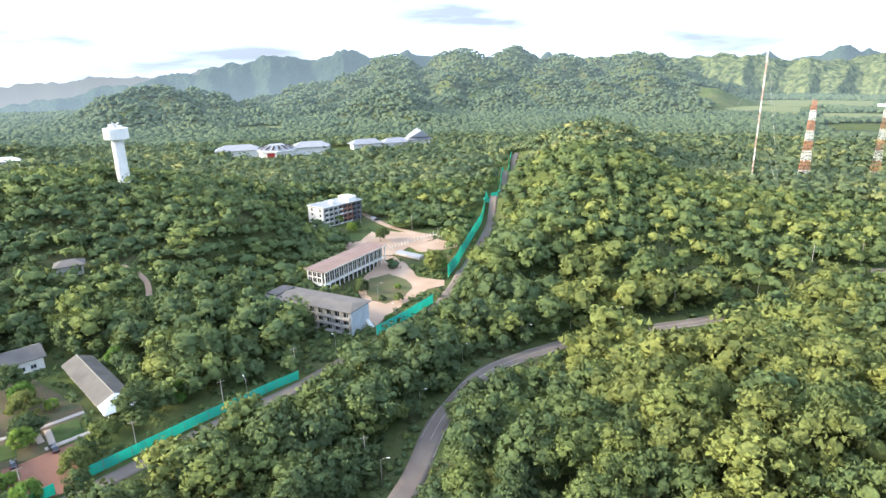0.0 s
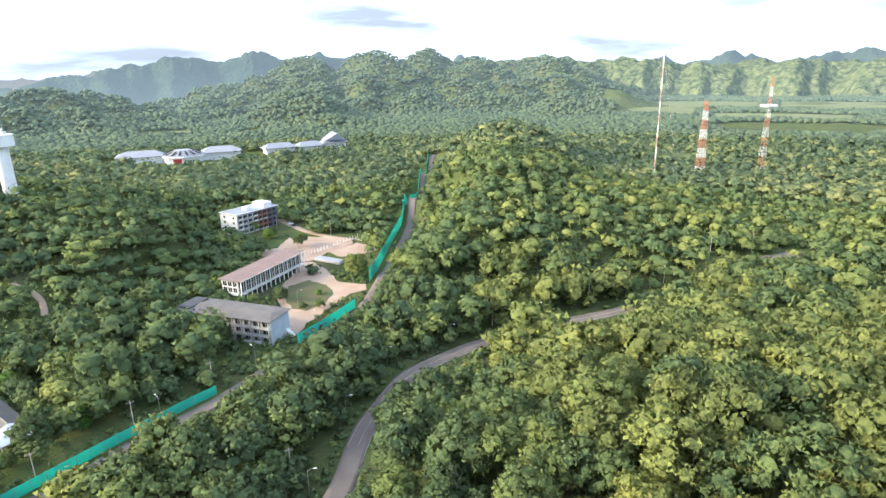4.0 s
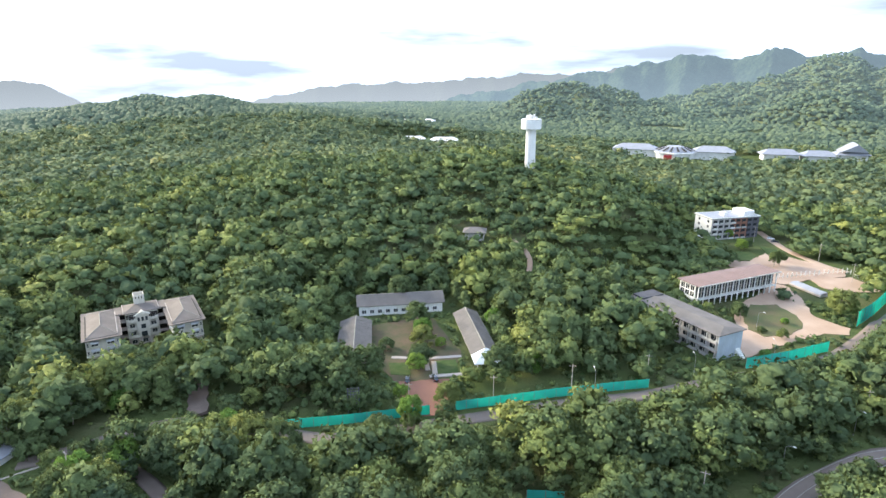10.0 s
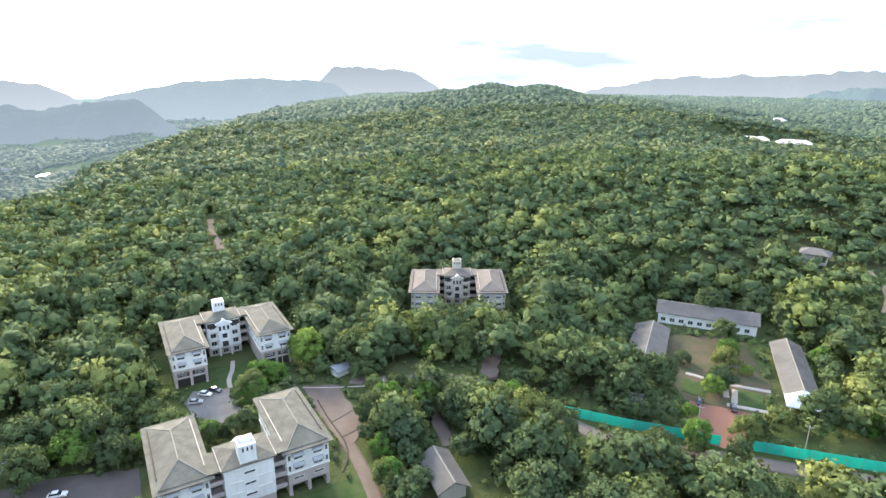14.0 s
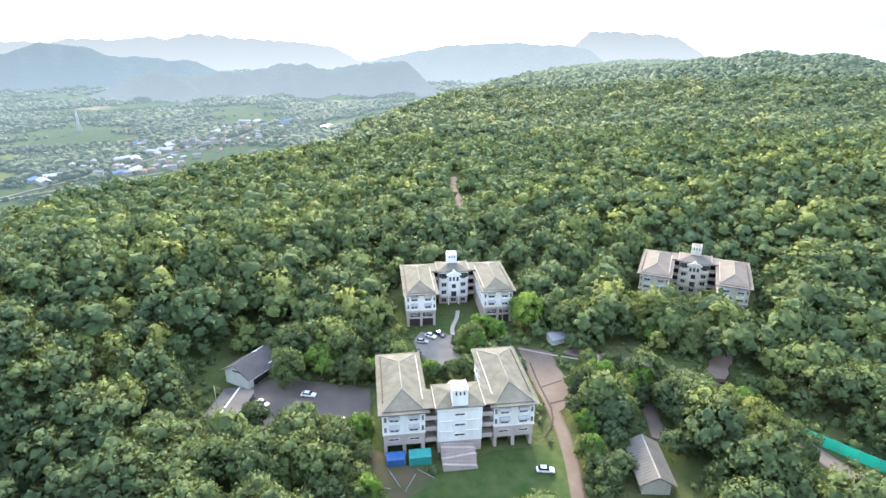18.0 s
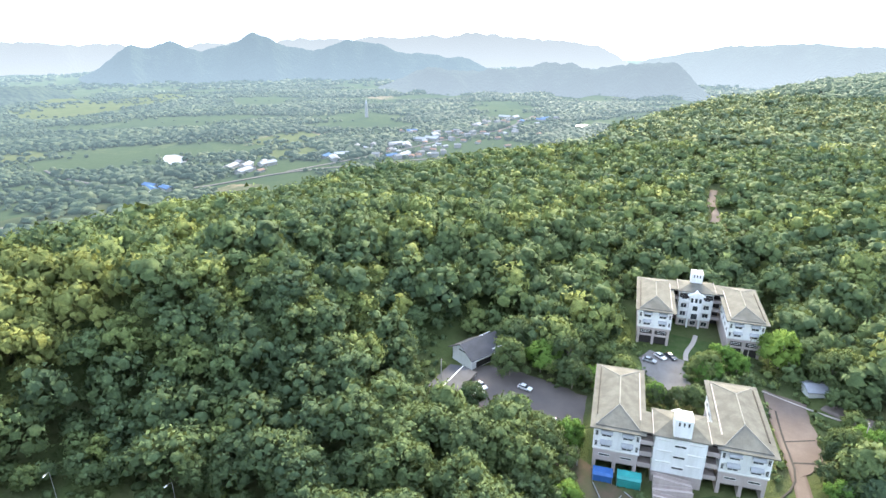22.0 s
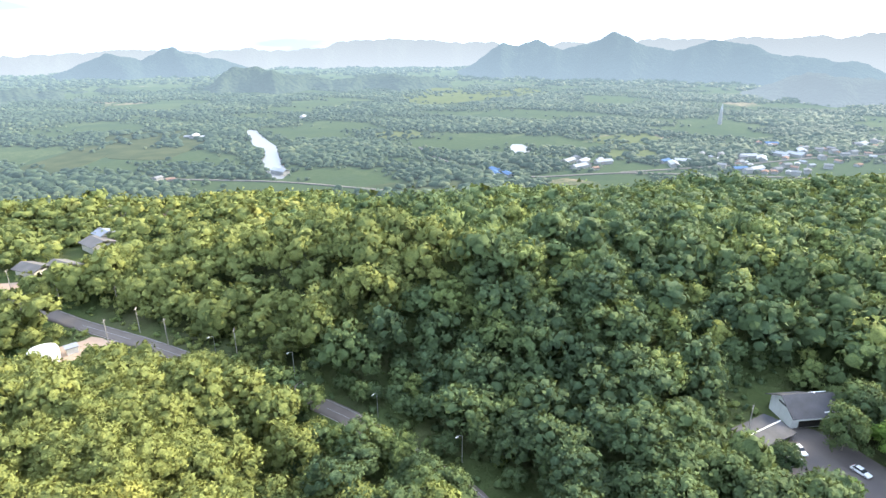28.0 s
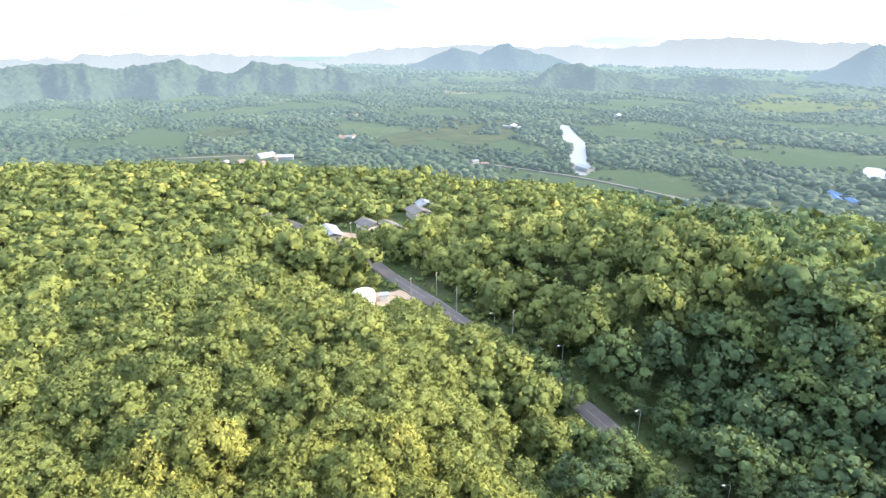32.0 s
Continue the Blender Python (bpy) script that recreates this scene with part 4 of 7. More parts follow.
def glazed_hall(m):
    """Two tall storeys, glass between white columns, open piers below."""
    d = thing("assembly_hall", m, "long hall with white columns, dark glazing and a pinkish roof", "building")
    L, W = 49.0, 10.5
    body = part("body", boxes((0.3, L - 0.3, 1.6, W - 0.2, 3.4, 9.9)), M_CREAM, d)
    # near-black block: the shade behind the open piers put into its colour
    part("ground_floor", boxes((0.3, L - 0.3, 4.0, W - 0.2, 0, 3.4)), M_DARK, d)
    bm = bmesh.new()
    prof = ((-1.2, -1.4, 10.5), (L + 1.0, -1.4, 10.5), (L + 1.0, W + 0.8, 10.7), (-1.2, W + 0.8, 10.7))
    top, low = [bm.verts.new(p) for p in prof], [bm.verts.new((p[0], p[1], p[2] - 0.35)) for p in prof]
    bm.faces.new(top), bm.faces.new(low[::-1])
    for i in range(4):
        bm.faces.new((low[i], low[(i + 1) % 4], top[(i + 1) % 4], top[i]))
    roof = part("roof", bm, M_PINKROOF, d, "pinkish-brown standing seam roof")
    for k in range(25):
        x = -0.6 + k * 2.05
        part("seam", boxes((x, x + 0.07, -1.3, W + 0.6, 10.6, 10.76)), M_PINKROOF, roof)
    part("fascia", boxes((-1.25, L + 1.05, -1.5, -1.4, 10.05, 10.55)), M_TRIM, roof)
    part("floor_band", boxes((0, L, -0.2, 1.7, 3.2, 3.6)), M_WHITE, d)
    for k in range(15):
        x = 0.2 + k * 3.5
        part("column", boxes((x, x + 0.4, -0.1, 0.3, 0, 10.1)), M_WHITE, d)
        if k < 14:
            w = part("window", boxes((x + 0.55, x + 3.3, 1.52, 1.6, 3.9, 9.4)), M_GLASS, d)
            part("frame", boxes((x + 1.85, x + 1.95, 1.46, 1.53, 3.9, 9.4), (x + 0.55, x + 3.3, 1.46, 1.53, 6.4, 6.5)), M_TRIM, w)
    for z in (0.6, 4.4, 7.2):
        for y in (2.2, 5.0, 7.8):
            w = part("window", boxes((0.22, 0.31, y, y + 2.2, z, z + 2.2)), M_GLASS, d)
            part("frame", boxes((0.14, 0.23, y - 0.1, y + 2.3, z - 0.12, z), (0.14, 0.23, y + 1.05, y + 1.15, z, z + 2.2)), M_WHITE, w)
    part("end_wall", boxes((-0.02, 0.3, 1.6, 2.1, 0, 10.2), (-0.02, 0.3, 4.5, 4.9, 0, 10.2), (-0.02, 0.3, 7.3, 7.7, 0, 10.2), (-0.02, 0.3, 10.1, W, 0, 10.2), (-0.02, 0.3, 1.6, W, 2.9, 4.2), (-0.02, 0.3, 1.6, W, 6.7, 7.1), (-0.02, 0.3, 1.6, W, 9.5, 10.2)), M_WHITE, d)
    return d


glazed_hall(pose(-56.0, 261.5, 0, 0, 0, 60.3))


def flats(m):
    """Four storeys, white and charcoal, with a raised roof room."""
    d = thing("apartment_block", m, "four-storey white and charcoal block with balconies", "building")
    L, W = 34.0, 16.5
    part("body", boxes((0.2, L * 0.42, 0.6, W, 0, 13.2)), M_GREYWALL, d)
    part("middle_bay", boxes((L * 0.42, L * 0.76, 0.6, W, 0, 13.2)), M_BRICKRED, d, "brick-red bay")
    part("dark_bay", boxes((L * 0.76, L, 0.4, W, 0, 13.2)), M_CHAR, d, "charcoal bay")
    roof = part("roof", boxes((-0.5, L + 0.4, -0.3, W + 0.5, 13.2, 13.6)), M_PALEROOF, d, "pale flat roof")
    part("parapet", boxes((-0.5, L + 0.4, -0.3, 0.0, 13.6, 14.1), (-0.5, L + 0.4, W + 0.2, W + 0.5, 13.6, 14.1), (-0.5, -0.2, 0.0, W + 0.2, 13.6, 14.1), (L + 0.1, L + 0.4, 0, W + 0.2, 13.6, 14.1)), M_WHITE, roof)
    part("roof_room", boxes((L * 0.72, L * 0.94, 3, W - 3, 13.6, 16.6), (L * 0.36, L * 0.44, 6, 10, 13.6, 15.8)), M_WHITE, roof)
    part("end_wall", boxes((-0.05, 0.2, 0.6, W, 0, 13.2)), M_WHITE, d, "white end wall")
    for f in range(4):
        z = 0.5 + f * 3.25
        for k in range(8):
            x = 1.2 + k * 4.1
            w = part("window", boxes((x, x + 2.6, 0.32, 0.62, z + 0.3, z + 2.2)), M_GLASS, d)
            part("balcony", boxes((x - 0.3, x + 2.9, -0.5, 0.3, z - 0.15, z), (x - 0.3, x + 2.9, -0.5, -0.4, z, z + 0.9)), M_CHAR if k > 5 else M_BRICKRED if k in (4, 5) and f % 2 else M_GREYWALL if k % 3 else M_WHITE, w)
        for y in (3.0, 11.5):
            part("window", boxes((-0.1, -0.03, y, y + 1.6, z + 0.5, z + 2.0)), M_GLASS, d)
    return d


flats(pose(-78.2, 380.5, 0, 0, 0, 50.4))

M_PORCH = surface("pale_porch_sheet", (0.58, 0.62, 0.66), (0.50, 0.54, 0.58), 0.3, 3.0, 0.5, 0, 0.1)


# ---- low gabled houses round the planted court ----
def long_house(m, length, width, wall, roofmat, label, porch=False, eave=3.2, rise=2.4):
    d = thing("long_house", m, label, "house", "low houses round the court")
    hw = width / 2
    part("wall", boxes((-hw, hw, 0, length, 0, eave)), wall, d)
    for y in (0.0, length):
        bm = bmesh.new()
        f = [bm.verts.new(p) for p in ((-hw, y, eave), (hw, y, eave), (0, y, eave + rise * 0.83))]
        b = [bm.verts.new(v.co + Vector((0, 0.2 if y == 0 else -0.2, 0))) for v in f]
        bm.faces.new(f), bm.faces.new(b[::-1])
        for i in range(3):
            bm.faces.new((f[i], f[(i + 1) % 3], b[(i + 1) % 3], b[i]))
        part("gable", bm, wall, d)
    roof = part("roof", gable_roof(-hw - 1.1, hw + 1.1, -1.0, length + 1.0, eave - 0.05, rise), roofmat, d, "weathered brown-grey sheet roof")
    part("ridge_cap", boxes((-0.16, 0.16, -1.0, length + 1.0, eave + rise - 0.1, eave + rise + 0.02)), M_CAP, roof)
    for k in range(int(length / 0.9)):
        y = -0.8 + k * 0.9
        for sx in (-1, 1):
            s = part("batten", boxes((0, hw + 1.1, -0.04, 0.04, 0.0, 0.05)), roofmat, roof)
            s.matrix_basis = pose(0, y, eave + rise - 0.04, 0, math.degrees(math.atan2(rise, hw + 1.1)), 0) if sx > 0 else pose(0, y, eave + rise - 0.04, 0, 0, 180) @ pose(0, 0, 0, 0, math.degrees(math.atan2(rise, hw + 1.1)), 0)
    for k in range(int(length / 3.4)):
        y = 1.2 + k * 3.4
        for sx, zz in ((-1, 0), (1, 0), (-1, 2.9), (1, 2.9)) if eave > 5 else ((-1, 0), (1, 0)):
            w = part("window", boxes((sx * hw - 0.06, sx * hw + 0.06, y, y + 1.7, zz + 1.1, zz + 2.5)), M_GLASS, d)
            part("frame", boxes((sx * (hw + 0.05) - 0.04, sx * (hw + 0.05) + 0.04, y - 0.1, y + 1.8, zz + 0.98, zz + 1.1), (sx * (hw + 0.05) - 0.04, sx * (hw + 0.05) + 0.04, y + 0.8, y + 0.9, zz + 1.1, zz + 2.5)), M_WHITE, w)
    if porch:
        p = part("porch_beam", boxes((-hw - 0.9, hw + 0.9, -6.4, -6.15, 2.35, 2.65)), M_WHITE, d)
        bm = bmesh.new()
        f = [bm.verts.new(q) for q in ((-hw - 1.2, -6.7, 2.65), (hw + 1.2, -6.7, 2.65), (hw + 1.15, -0.6, eave + 0.1), (0.35, -0.6, eave + rise), (-0.35, -0.6, eave + rise), (-hw - 1.15, -0.6, eave + 0.1))]
        b = [bm.verts.new(v.co + Vector((0, 0, 0.12))) for v in f]
        for i, j, k in ((0, 4, 5), (0, 1, 3), (0, 3, 4), (1, 2, 3)):
            bm.faces.new((b[i], b[j], b[k])), bm.faces.new((f[k], f[j], f[i]))
        for i in range(6):
            bm.faces.new((f[i], f[(i + 1) % 6], b[(i + 1) % 6], b[i]))
        part("porch_roof", bm, M_PORCH, p, "pale blue-white sheet porch roof")
        for x in (-hw, hw):
            part("porch_post", boxes((x - 0.12, x + 0.12, -6.4, -6.16, 0, 2.35)), M_WHITE, p)
        for x in (-hw, hw):
            part("post", boxes((x - 0.15, x + 0.15, -1.2, -0.9, 0, 3.0)), M_WHITE, d)
    return d


# near gable first, then away along +y
long_house(pose(-103.6, 163.6, 0, 0, 0, 45.5), 38.0, 8.2, M_CREAM, M_GREYROOF, "low cream house with brown-grey gable roof and pale porch", True)
long_house(pose(-140.4, 134.0, 0, 0, 0, 43.0), 31.0, 10.6, M_CREAM, M_GREYROOF, "low house with grey-brown gable roof behind dark trees")
long_house(pose(-173.5, 170.5, 0, 0, 0, -45.0), 36.0, 10.5, M_WHITE, M_GREYROOF, "long white two-storey house with dark grey roof", False, 4.8, 3.0)
long_house(pose(-107.5, 48.4, 0, 0, 0, 88.0), 13.5, 6.4, M_CREAM, M_GREYROOF, "small grey-roofed house under the roadside trees")

# ---- white workshop by the car park ----
def workshop(m):
    d = thing("workshop", m, "white gabled workshop with slate-grey roof at the car park", "building")
    part("wall", boxes((-4.6, 4.6, 0, 18, 0, 4.4)), M_WHITE, d)
    for y in (0, 17.8):
        bm = bmesh.new()
        f = [bm.verts.new(p) for p in ((-4.6, y, 4.4), (4.6, y, 4.4), (0, y, 7.3))]
        b = [bm.verts.new(v.co + Vector((0, 0.2, 0))) for v in f]
        bm.faces.new(f), bm.faces.new(b[::-1])
        for i in range(3):
            bm.faces.new((f[i], f[(i + 1) % 3], b[(i + 1) % 3], b[i]))
        part("gable", bm, M_WHITE, d)
    roof = part("roof", gable_roof(-6.0, 6.0, -1.0, 8.5, 3.9, 3.6), M_SLATE, d, "slate-grey tiled roof")
    part("rear_roof", gable_roof(-5.6, 5.6, 8.5, 19.0, 3.6, 3.4), M_SLATE, roof)
    part("verge", boxes((-0.15, 0.15, 8.3, 8.6, 7.0, 7.6)), M_WHITE, roof)
    part("eaves_board", boxes((5.85, 6.05, -1.0, 18.8, 3.4, 3.75)), M_WHITE, roof)
    # near-black sheets stand for the dark inside slot and doorway
    part("vent_slot", boxes((-1.4, 1.4, -0.06, 0.02, 4.6, 5.1)), M_DARK, d)
    part("doorway", boxes((4.56, 4.66, 2.0, 15.0, 0.2, 3.0)), M_DARK, d)
    return d


workshop(pose(-150.2, -61.8, 0, 0, 0, 63.0))
cp = thing("carport", pose(-138.8, -59.6, 0, 0, 0, 85.0), "grey sheet-roofed carport beside the workshop", "carport")
part("roof", gable_roof(-4.6, 4.6, -7.5, 6.0, 2.3, 0.8), M_SLATE, cp)
part("ridge_cap", boxes((-0.15, 0.15, -7.5, 6.0, 3.08, 3.2)), M_TRIM, cp)
for px in (-4.3, 4.3):
    for py in (-7.0, -2.8, 1.5, 5.6):
        part("post", boxes((px - 0.1, px + 0.1, py - 0.1, py + 0.1, 0, 2.2)), M_STEEL, cp)
hut = thing("hut", pose(-178.0, 37.5, 0, 0, 0, 20), "small hut with pale sloping roof beside the hostel", "hut")
part("wall", boxes((-2.6, 2.6, -2.6, 2.6, 0, 2.5)), M_WHITE, hut)
part("roof", gable_roof(-3.4, 3.4, -3.4, 3.4, 2.5, 1.2), M_PALEROOF, hut)
gz = thing("pavilion", pose(-167.5, 252.0, ground_at(-167.5, 252.0), 0, 0, 30), "small grey hip-roofed pavilion among the trees", "pavilion")
part("wall", boxes((-5, 5, -4, 4, 0, 4.6)), M_GREYWALL, gz)
part("roof", hip_roof(-6.2, 6.2, -5.2, 5.2, 4.6, 2.0, 4.0), M_GREYROOF, gz, "grey hip roof")

# ---- water tower ----
wt = thing("water_tower", pose(-199.8, 369.6, ground_at(-199.8, 369.6)), "tall white concrete water tower above the trees", "water tower")
zt = 69.6 - ground_at(-199.8, 369.6)
part("stem", lathe([(4.0, -1), (3.7, 4), (3.5, zt * 0.5), (3.5, zt - 7.0)], 24), M_WHITE, wt)
part("tank", lathe([(3.6, zt - 7.2), (6.9, zt - 6.7), (7.0, zt - 6.4), (7.0, zt - 0.3), (6.8, zt)], 32), M_WHITE, wt, "round white tank")
part("rim", lathe([(7.08, zt - 0.55), (7.12, zt - 0.5), (7.12, zt - 0.2), (7.08, zt - 0.15)], 32), M_TRIM, wt)
part("roof_room", boxes((-3.2, 0.8, -2.0, 2.0, zt, zt + 2.4), (1.2, 3.8, -1.5, 1.5, zt, zt + 1.6)), M_TRIM, wt)
for ax, ay, ah in ((2.6, 0.5, 6.5), (-2.0, 1.0, 4.0), (0.4, -2.5, 3.2)):
    part("antenna", tube([(ax, ay, zt), (ax, ay, zt + ah)], 0.09, 6), M_STEEL, wt)
for k in range(3):
    a = 0.6 + k * 2.1
    part("dish", lathe([(0.05, 0), (0.5, 0.12), (0.7, 0.3), (0.66, 0.32)], 12), M_TRIM, wt).matrix_basis = pose(2.0 * math.cos(a), 2.0 * math.sin(a), zt + 2.6, 70, 0, 60 * k)

# ---- radio masts ----
M_FADED = surface("faded_red_paint", (0.52, 0.33, 0.27), (0.6, 0.45, 0.40), 0.6, 4.0, 0.7)


def lattice_mast(m, height, foot, head, bands, label, paint=M_ORANGE):
    """Three- or four-legged lattice with bands of colour; each band is a part."""
    d = thing("radio_mast", m, label, "radio mast", "radio masts")
    for i in range(bands):
        z0, z1 = height * i / bands, height * (i + 1) / bands
        bm = bmesh.new()

        def bar(p, q, rr):
            t = tube([p, q], rr, 4)
            me = bpy.data.meshes.new("bar")
            t.to_mesh(me)
            t.free()
            bm.from_mesh(me)
            bpy.data.meshes.remove(me)

        corners = lambda z: [(sx * (foot + (head - foot) * z / height) / 2, sy * (foot + (head - foot) * z / height) / 2, z) for sx, sy in ((-1, -1), (1, -1), (1, 1), (-1, 1))]
        cells = 3
        for c in range(cells):
            za, zb = z0 + (z1 - z0) * c / cells, z0 + (z1 - z0) * (c + 1) / cells
            a, b = corners(za), corners(zb)
            thick = max(0.05, head * 0.04)
            for k in range(4):
                bar(a[k], b[k], thick * 1.6)
                bar(a[k], b[(k + 1) % 4], thick)
                bar(a[(k + 1) % 4], b[k], thick)
                bar(b[k], b[(k + 1) % 4], thick)
        part("mast_section", bm, M_WHITE if i % 2 == 0 else paint, d)
    return d


lattice_mast(pose(315.6, 510.2, ground_at(315.6, 510.2)), 68.5 - ground_at(315.6, 510.2), 6.5, 2.6, 8, "orange and white lattice radio mast above the trees")
lattice_mast(pose(369.0, 498.0, ground_at(369.0, 498.0)), 89.0 - ground_at(369, 498), 5.0, 1.4, 10, "tall orange and white lattice radio mast with platform")
pf = thing("mast_platform", pose(369.0, 498.0, 63.0), "white antenna platform round the lattice mast", "platform")
part("deck", boxes((-5, 5, -5, 5, 0, 0.5), (-5, 5, -5, -4.8, 0.5, 1.8), (-5, 5, 4.8, 5, 0.5, 1.8), (-5, -4.8, -4.8, 4.8, 0.5, 1.8), (4.8, 5, -4.8, 4.8, 0.5, 1.8)), M_WHITE, pf)
gm = lattice_mast(pose(262.5, 495.0, ground_at(262.5, 495.0)), 108.0, 0.75, 0.75, 11, "tall thin guyed mast in faded red and white", M_FADED)
for k in range(3):
    a = 0.5 + k * 2.094
    for h in (55, 105):
        part("guy_wire", tube([(0, 0, h), (45 * math.cos(a), 45 * math.sin(a), 0)], 0.04, 4), M_STEEL, gm)

# ---- conference halls far behind the tower ----
def drum_hall(m):
    d = thing("conference_hall", m, "pale conference hall with a low faceted roof and long wings", "building")
    part("hall_wall", lathe([(24, 0), (24, 8.2), (26.5, 8.4), (26.5, 9.6), (24, 9.8)], 8), M_WHITE, d)
    part("red_panel", boxes((-11.5, -2.5, -24.9, -24.4, 0, 7.4)), M_REDWALL, d, "red panel beside the entrance")
    for k in range(4):
        # near-black sheets painted in place of the shade in the entrances
        part("entrance_opening", boxes((1.0 + k * 4.2, 3.8 + k * 4.2, -24.6, -24.2, 0, 5.8)), M_DARK, d, "near-black sheet standing for a shaded entrance opening")
    r = part("hall_roof", lathe([(26.2, 9.6), (10, 15.2), (9.4, 15.5), (0.5, 15.6)], 8), M_PALEROOF, d)
    for k in range(16):
        a = 6.28319 * (k + 0.5) / 16
        across = Vector((-math.sin(a), math.cos(a), 0)) * 1.3
        bm = bmesh.new()
        ends = [Vector((q * math.cos(a), q * math.sin(a), z)) for q, z in ((22.5, 11.3), (12.0, 15.0))]
        q = [bm.verts.new(p) for p in (ends[0] - across, ends[0] + across, ends[1] + across * 0.6, ends[1] - across * 0.6)]
        f = bm.faces.new(q)
        bm.normal_update()
        lid = bmesh.ops.extrude_face_region(bm, geom=[f])
        bmesh.ops.translate(bm, vec=(0, 0, 0.35), verts=[e for e in lid["geom"] if isinstance(e, bmesh.types.BMVert)])
        part("skylight", bm, M_DARK, r, "dark skylight strip")
    for sx, length in ((-1, 52), (1, 46)):
        x0, x1 = sorted((sx * 20, sx * (20 + length)))
        part("wing", boxes((x0, x1, -4, 18, 0, 10)), M_WHITE, d)
        part("wing_roof", hip_roof(x0 - 1, x1 + 1, -7, 21, 10.5, 6.0, 12), M_PALEROOF, d, "pale grey sloping roof")
        for k in range(int(length / 6)):
            x = x0 + 3 + k * 6
            part("roof_rib", boxes((x, x + 0.35, -6.5, 7, 0, 0.25)), M_TRIM, d).matrix_basis = pose(0, 0, 10.8, math.degrees(math.atan2(6.0, 14.0)), 0, 0) @ pose(0, 2.6, -0.9)
    return d


drum_hall(pose(-205.0, 742.0, ground_at(-205, 742) - 2.0, 0, 0, 15))
h2 = thing("pavilion_group", pose(-66, 800, ground_at(-66, 800), 0, 0, 24), "low pale-roofed halls with an upswept gable", "building")
for x0, x1, z in ((-55, -18, 9), (-12, 20, 8), (22, 52, 10)):
    part("wall", boxes((x0, x1, -8, 8, 0, z)), M_WHITE, h2)
    part("roof", hip_roof(x0 - 3, x1 + 3, -11, 11, z + 0.4, 5.5, 9), M_PALEROOF, h2)
bm = bmesh.new()
for p in ((24, -10, 14), (40, -10, 22), (52, -10, 13), (24, 8, 14), (40, 8, 24), (52, 8, 13)):
    bm.verts.new(p)
bm.verts.ensure_lookup_table()
for f in ((0, 1, 4, 3), (1, 2, 5, 4), (0, 3, 5, 2), (0, 2, 1), (3, 4, 5)):
    bm.faces.new([bm.verts[i] for i in f])
part("upswept_gable", bm, M_PALEROOF, h2)
for cx, cy, a, w, dd in ((-735, 852, 25, 44, 18), (-690, 880, 20, 20, 14), (-515, 622, 40, 30, 16), (-480, 645, 35, 34, 16)):
    o = thing("white_roofed_hall", pose(cx, cy, ground_at(cx, cy), 0, 0, a), "white-roofed hall among the trees of the ridge", "building", "white-roofed halls")
    part("wall", boxes((-w / 2, w / 2, -dd / 2, dd / 2, 0, 14)), M_CREAM, o)
    part("roof", hip_roof(-w / 2 - 2, w / 2 + 2, -dd / 2 - 2, dd / 2 + 2, 15, 4.0, 7), M_TRIM, o, "white sheet roof")

# ---- roads, yards and lawns ----
ROAD = ((230, 268), (150, 240), (103, 219), (64, 211), (36, 198), (12, 182), (-4, 150), (-9, 123), (-18, 90), (-34, 50), (-48, 5), (-58, -40), (-64, -84), (-52, -129), (-25, -178), (-13, -200), (4, -227), (26, -262), (52, -296), (95, -340))
road, RP, RS = strip("road", ROAD, 6.4, M_ASPHALT, "two-lane grey-brown asphalt road through the woods", "road", 0.12)
CAMPUS = ((-172, 40), (-165, 50), (-160, 64), (-155.5, 74), (-148, 82), (-132, 89), (-111, 98), (-96, 119), (-80, 139), (-66, 157), (-50, 173), (-33, 198), (-18, 217), (-3, 240), (10, 284), (25, 350), (42, 434), (58, 520), (82, 640))
lane, LP, LS = strip("campus_road", CAMPUS, 5.5, M_ASPHALT, "narrow campus road beside the green fence", "road", 0.14)
spur, _, _ = strip("road_spur", ((-160, 56), (-148, 56), (-138, 58), (-127, 56)), 4.2, M_ASPHALT, "short asphalt spur under the trees", "road", 0.18)
track, _, _ = strip("earth_track", ((-160, 27), (-134, 31), (-118, 31.5), (-100, 30)), 3.6, M_EARTH, "reddish earth track beside the hostel", "track", 0.16)
path, _, _ = strip("earth_path", ((-150, 262), (-140, 257), (-131, 248), (-127, 238)), 2.6, M_DIRT, "pale earth path on the wooded slope", "path", 0.2)
path2, _, _ = strip("forest_track", ((-372, 5), (-345, 4), (-322, 8), (-300, 5)), 4.0, M_EARTH, "earth track in the forest behind the hostel", "path", 0.2)
for side in (-1, 1):
    edge = RP + RS * side * 2.85
    strip("road_line", [tuple(p) for p in edge[::3]], 0.13, M_LINE, "worn white edge line on the asphalt", "road marking", 0.16)
strip("road_line", [tuple(p) for p in RP[::3]], 0.13, M_LINE, "worn white centre line on the asphalt", "road marking", 0.16)

patch("works_yard", [(-36, 318), (-28, 316), (-20, 302), (-13, 281), (0, 275), (0, 267), (-8, 263), (-17, 246), (-25, 231), (-28, 222), (-32, 228), (-34, 240), (-40, 258), (-42, 275), (-36, 300)], M_DIRT, "pale orange earth yard with wheel tracks", "yard", 0.16)
patch("upper_yard", [(-66, 342), (-51, 348), (-44, 378), (-31, 368), (-7, 361), (-6, 349), (-21, 332), (-29, 318), (-35, 318), (-40, 338), (-57, 332)], M_DIRT, "pale orange upper yard below the flats", "yard", 0.14)
patch("round_lawn", [(-37, 279), (-28, 286), (-19, 277), (-15, 267), (-18, 254), (-26, 246), (-33, 250), (-38, 264)], M_DRYLAWN, "round dry-green lawn in the yard", "lawn", 0.30)
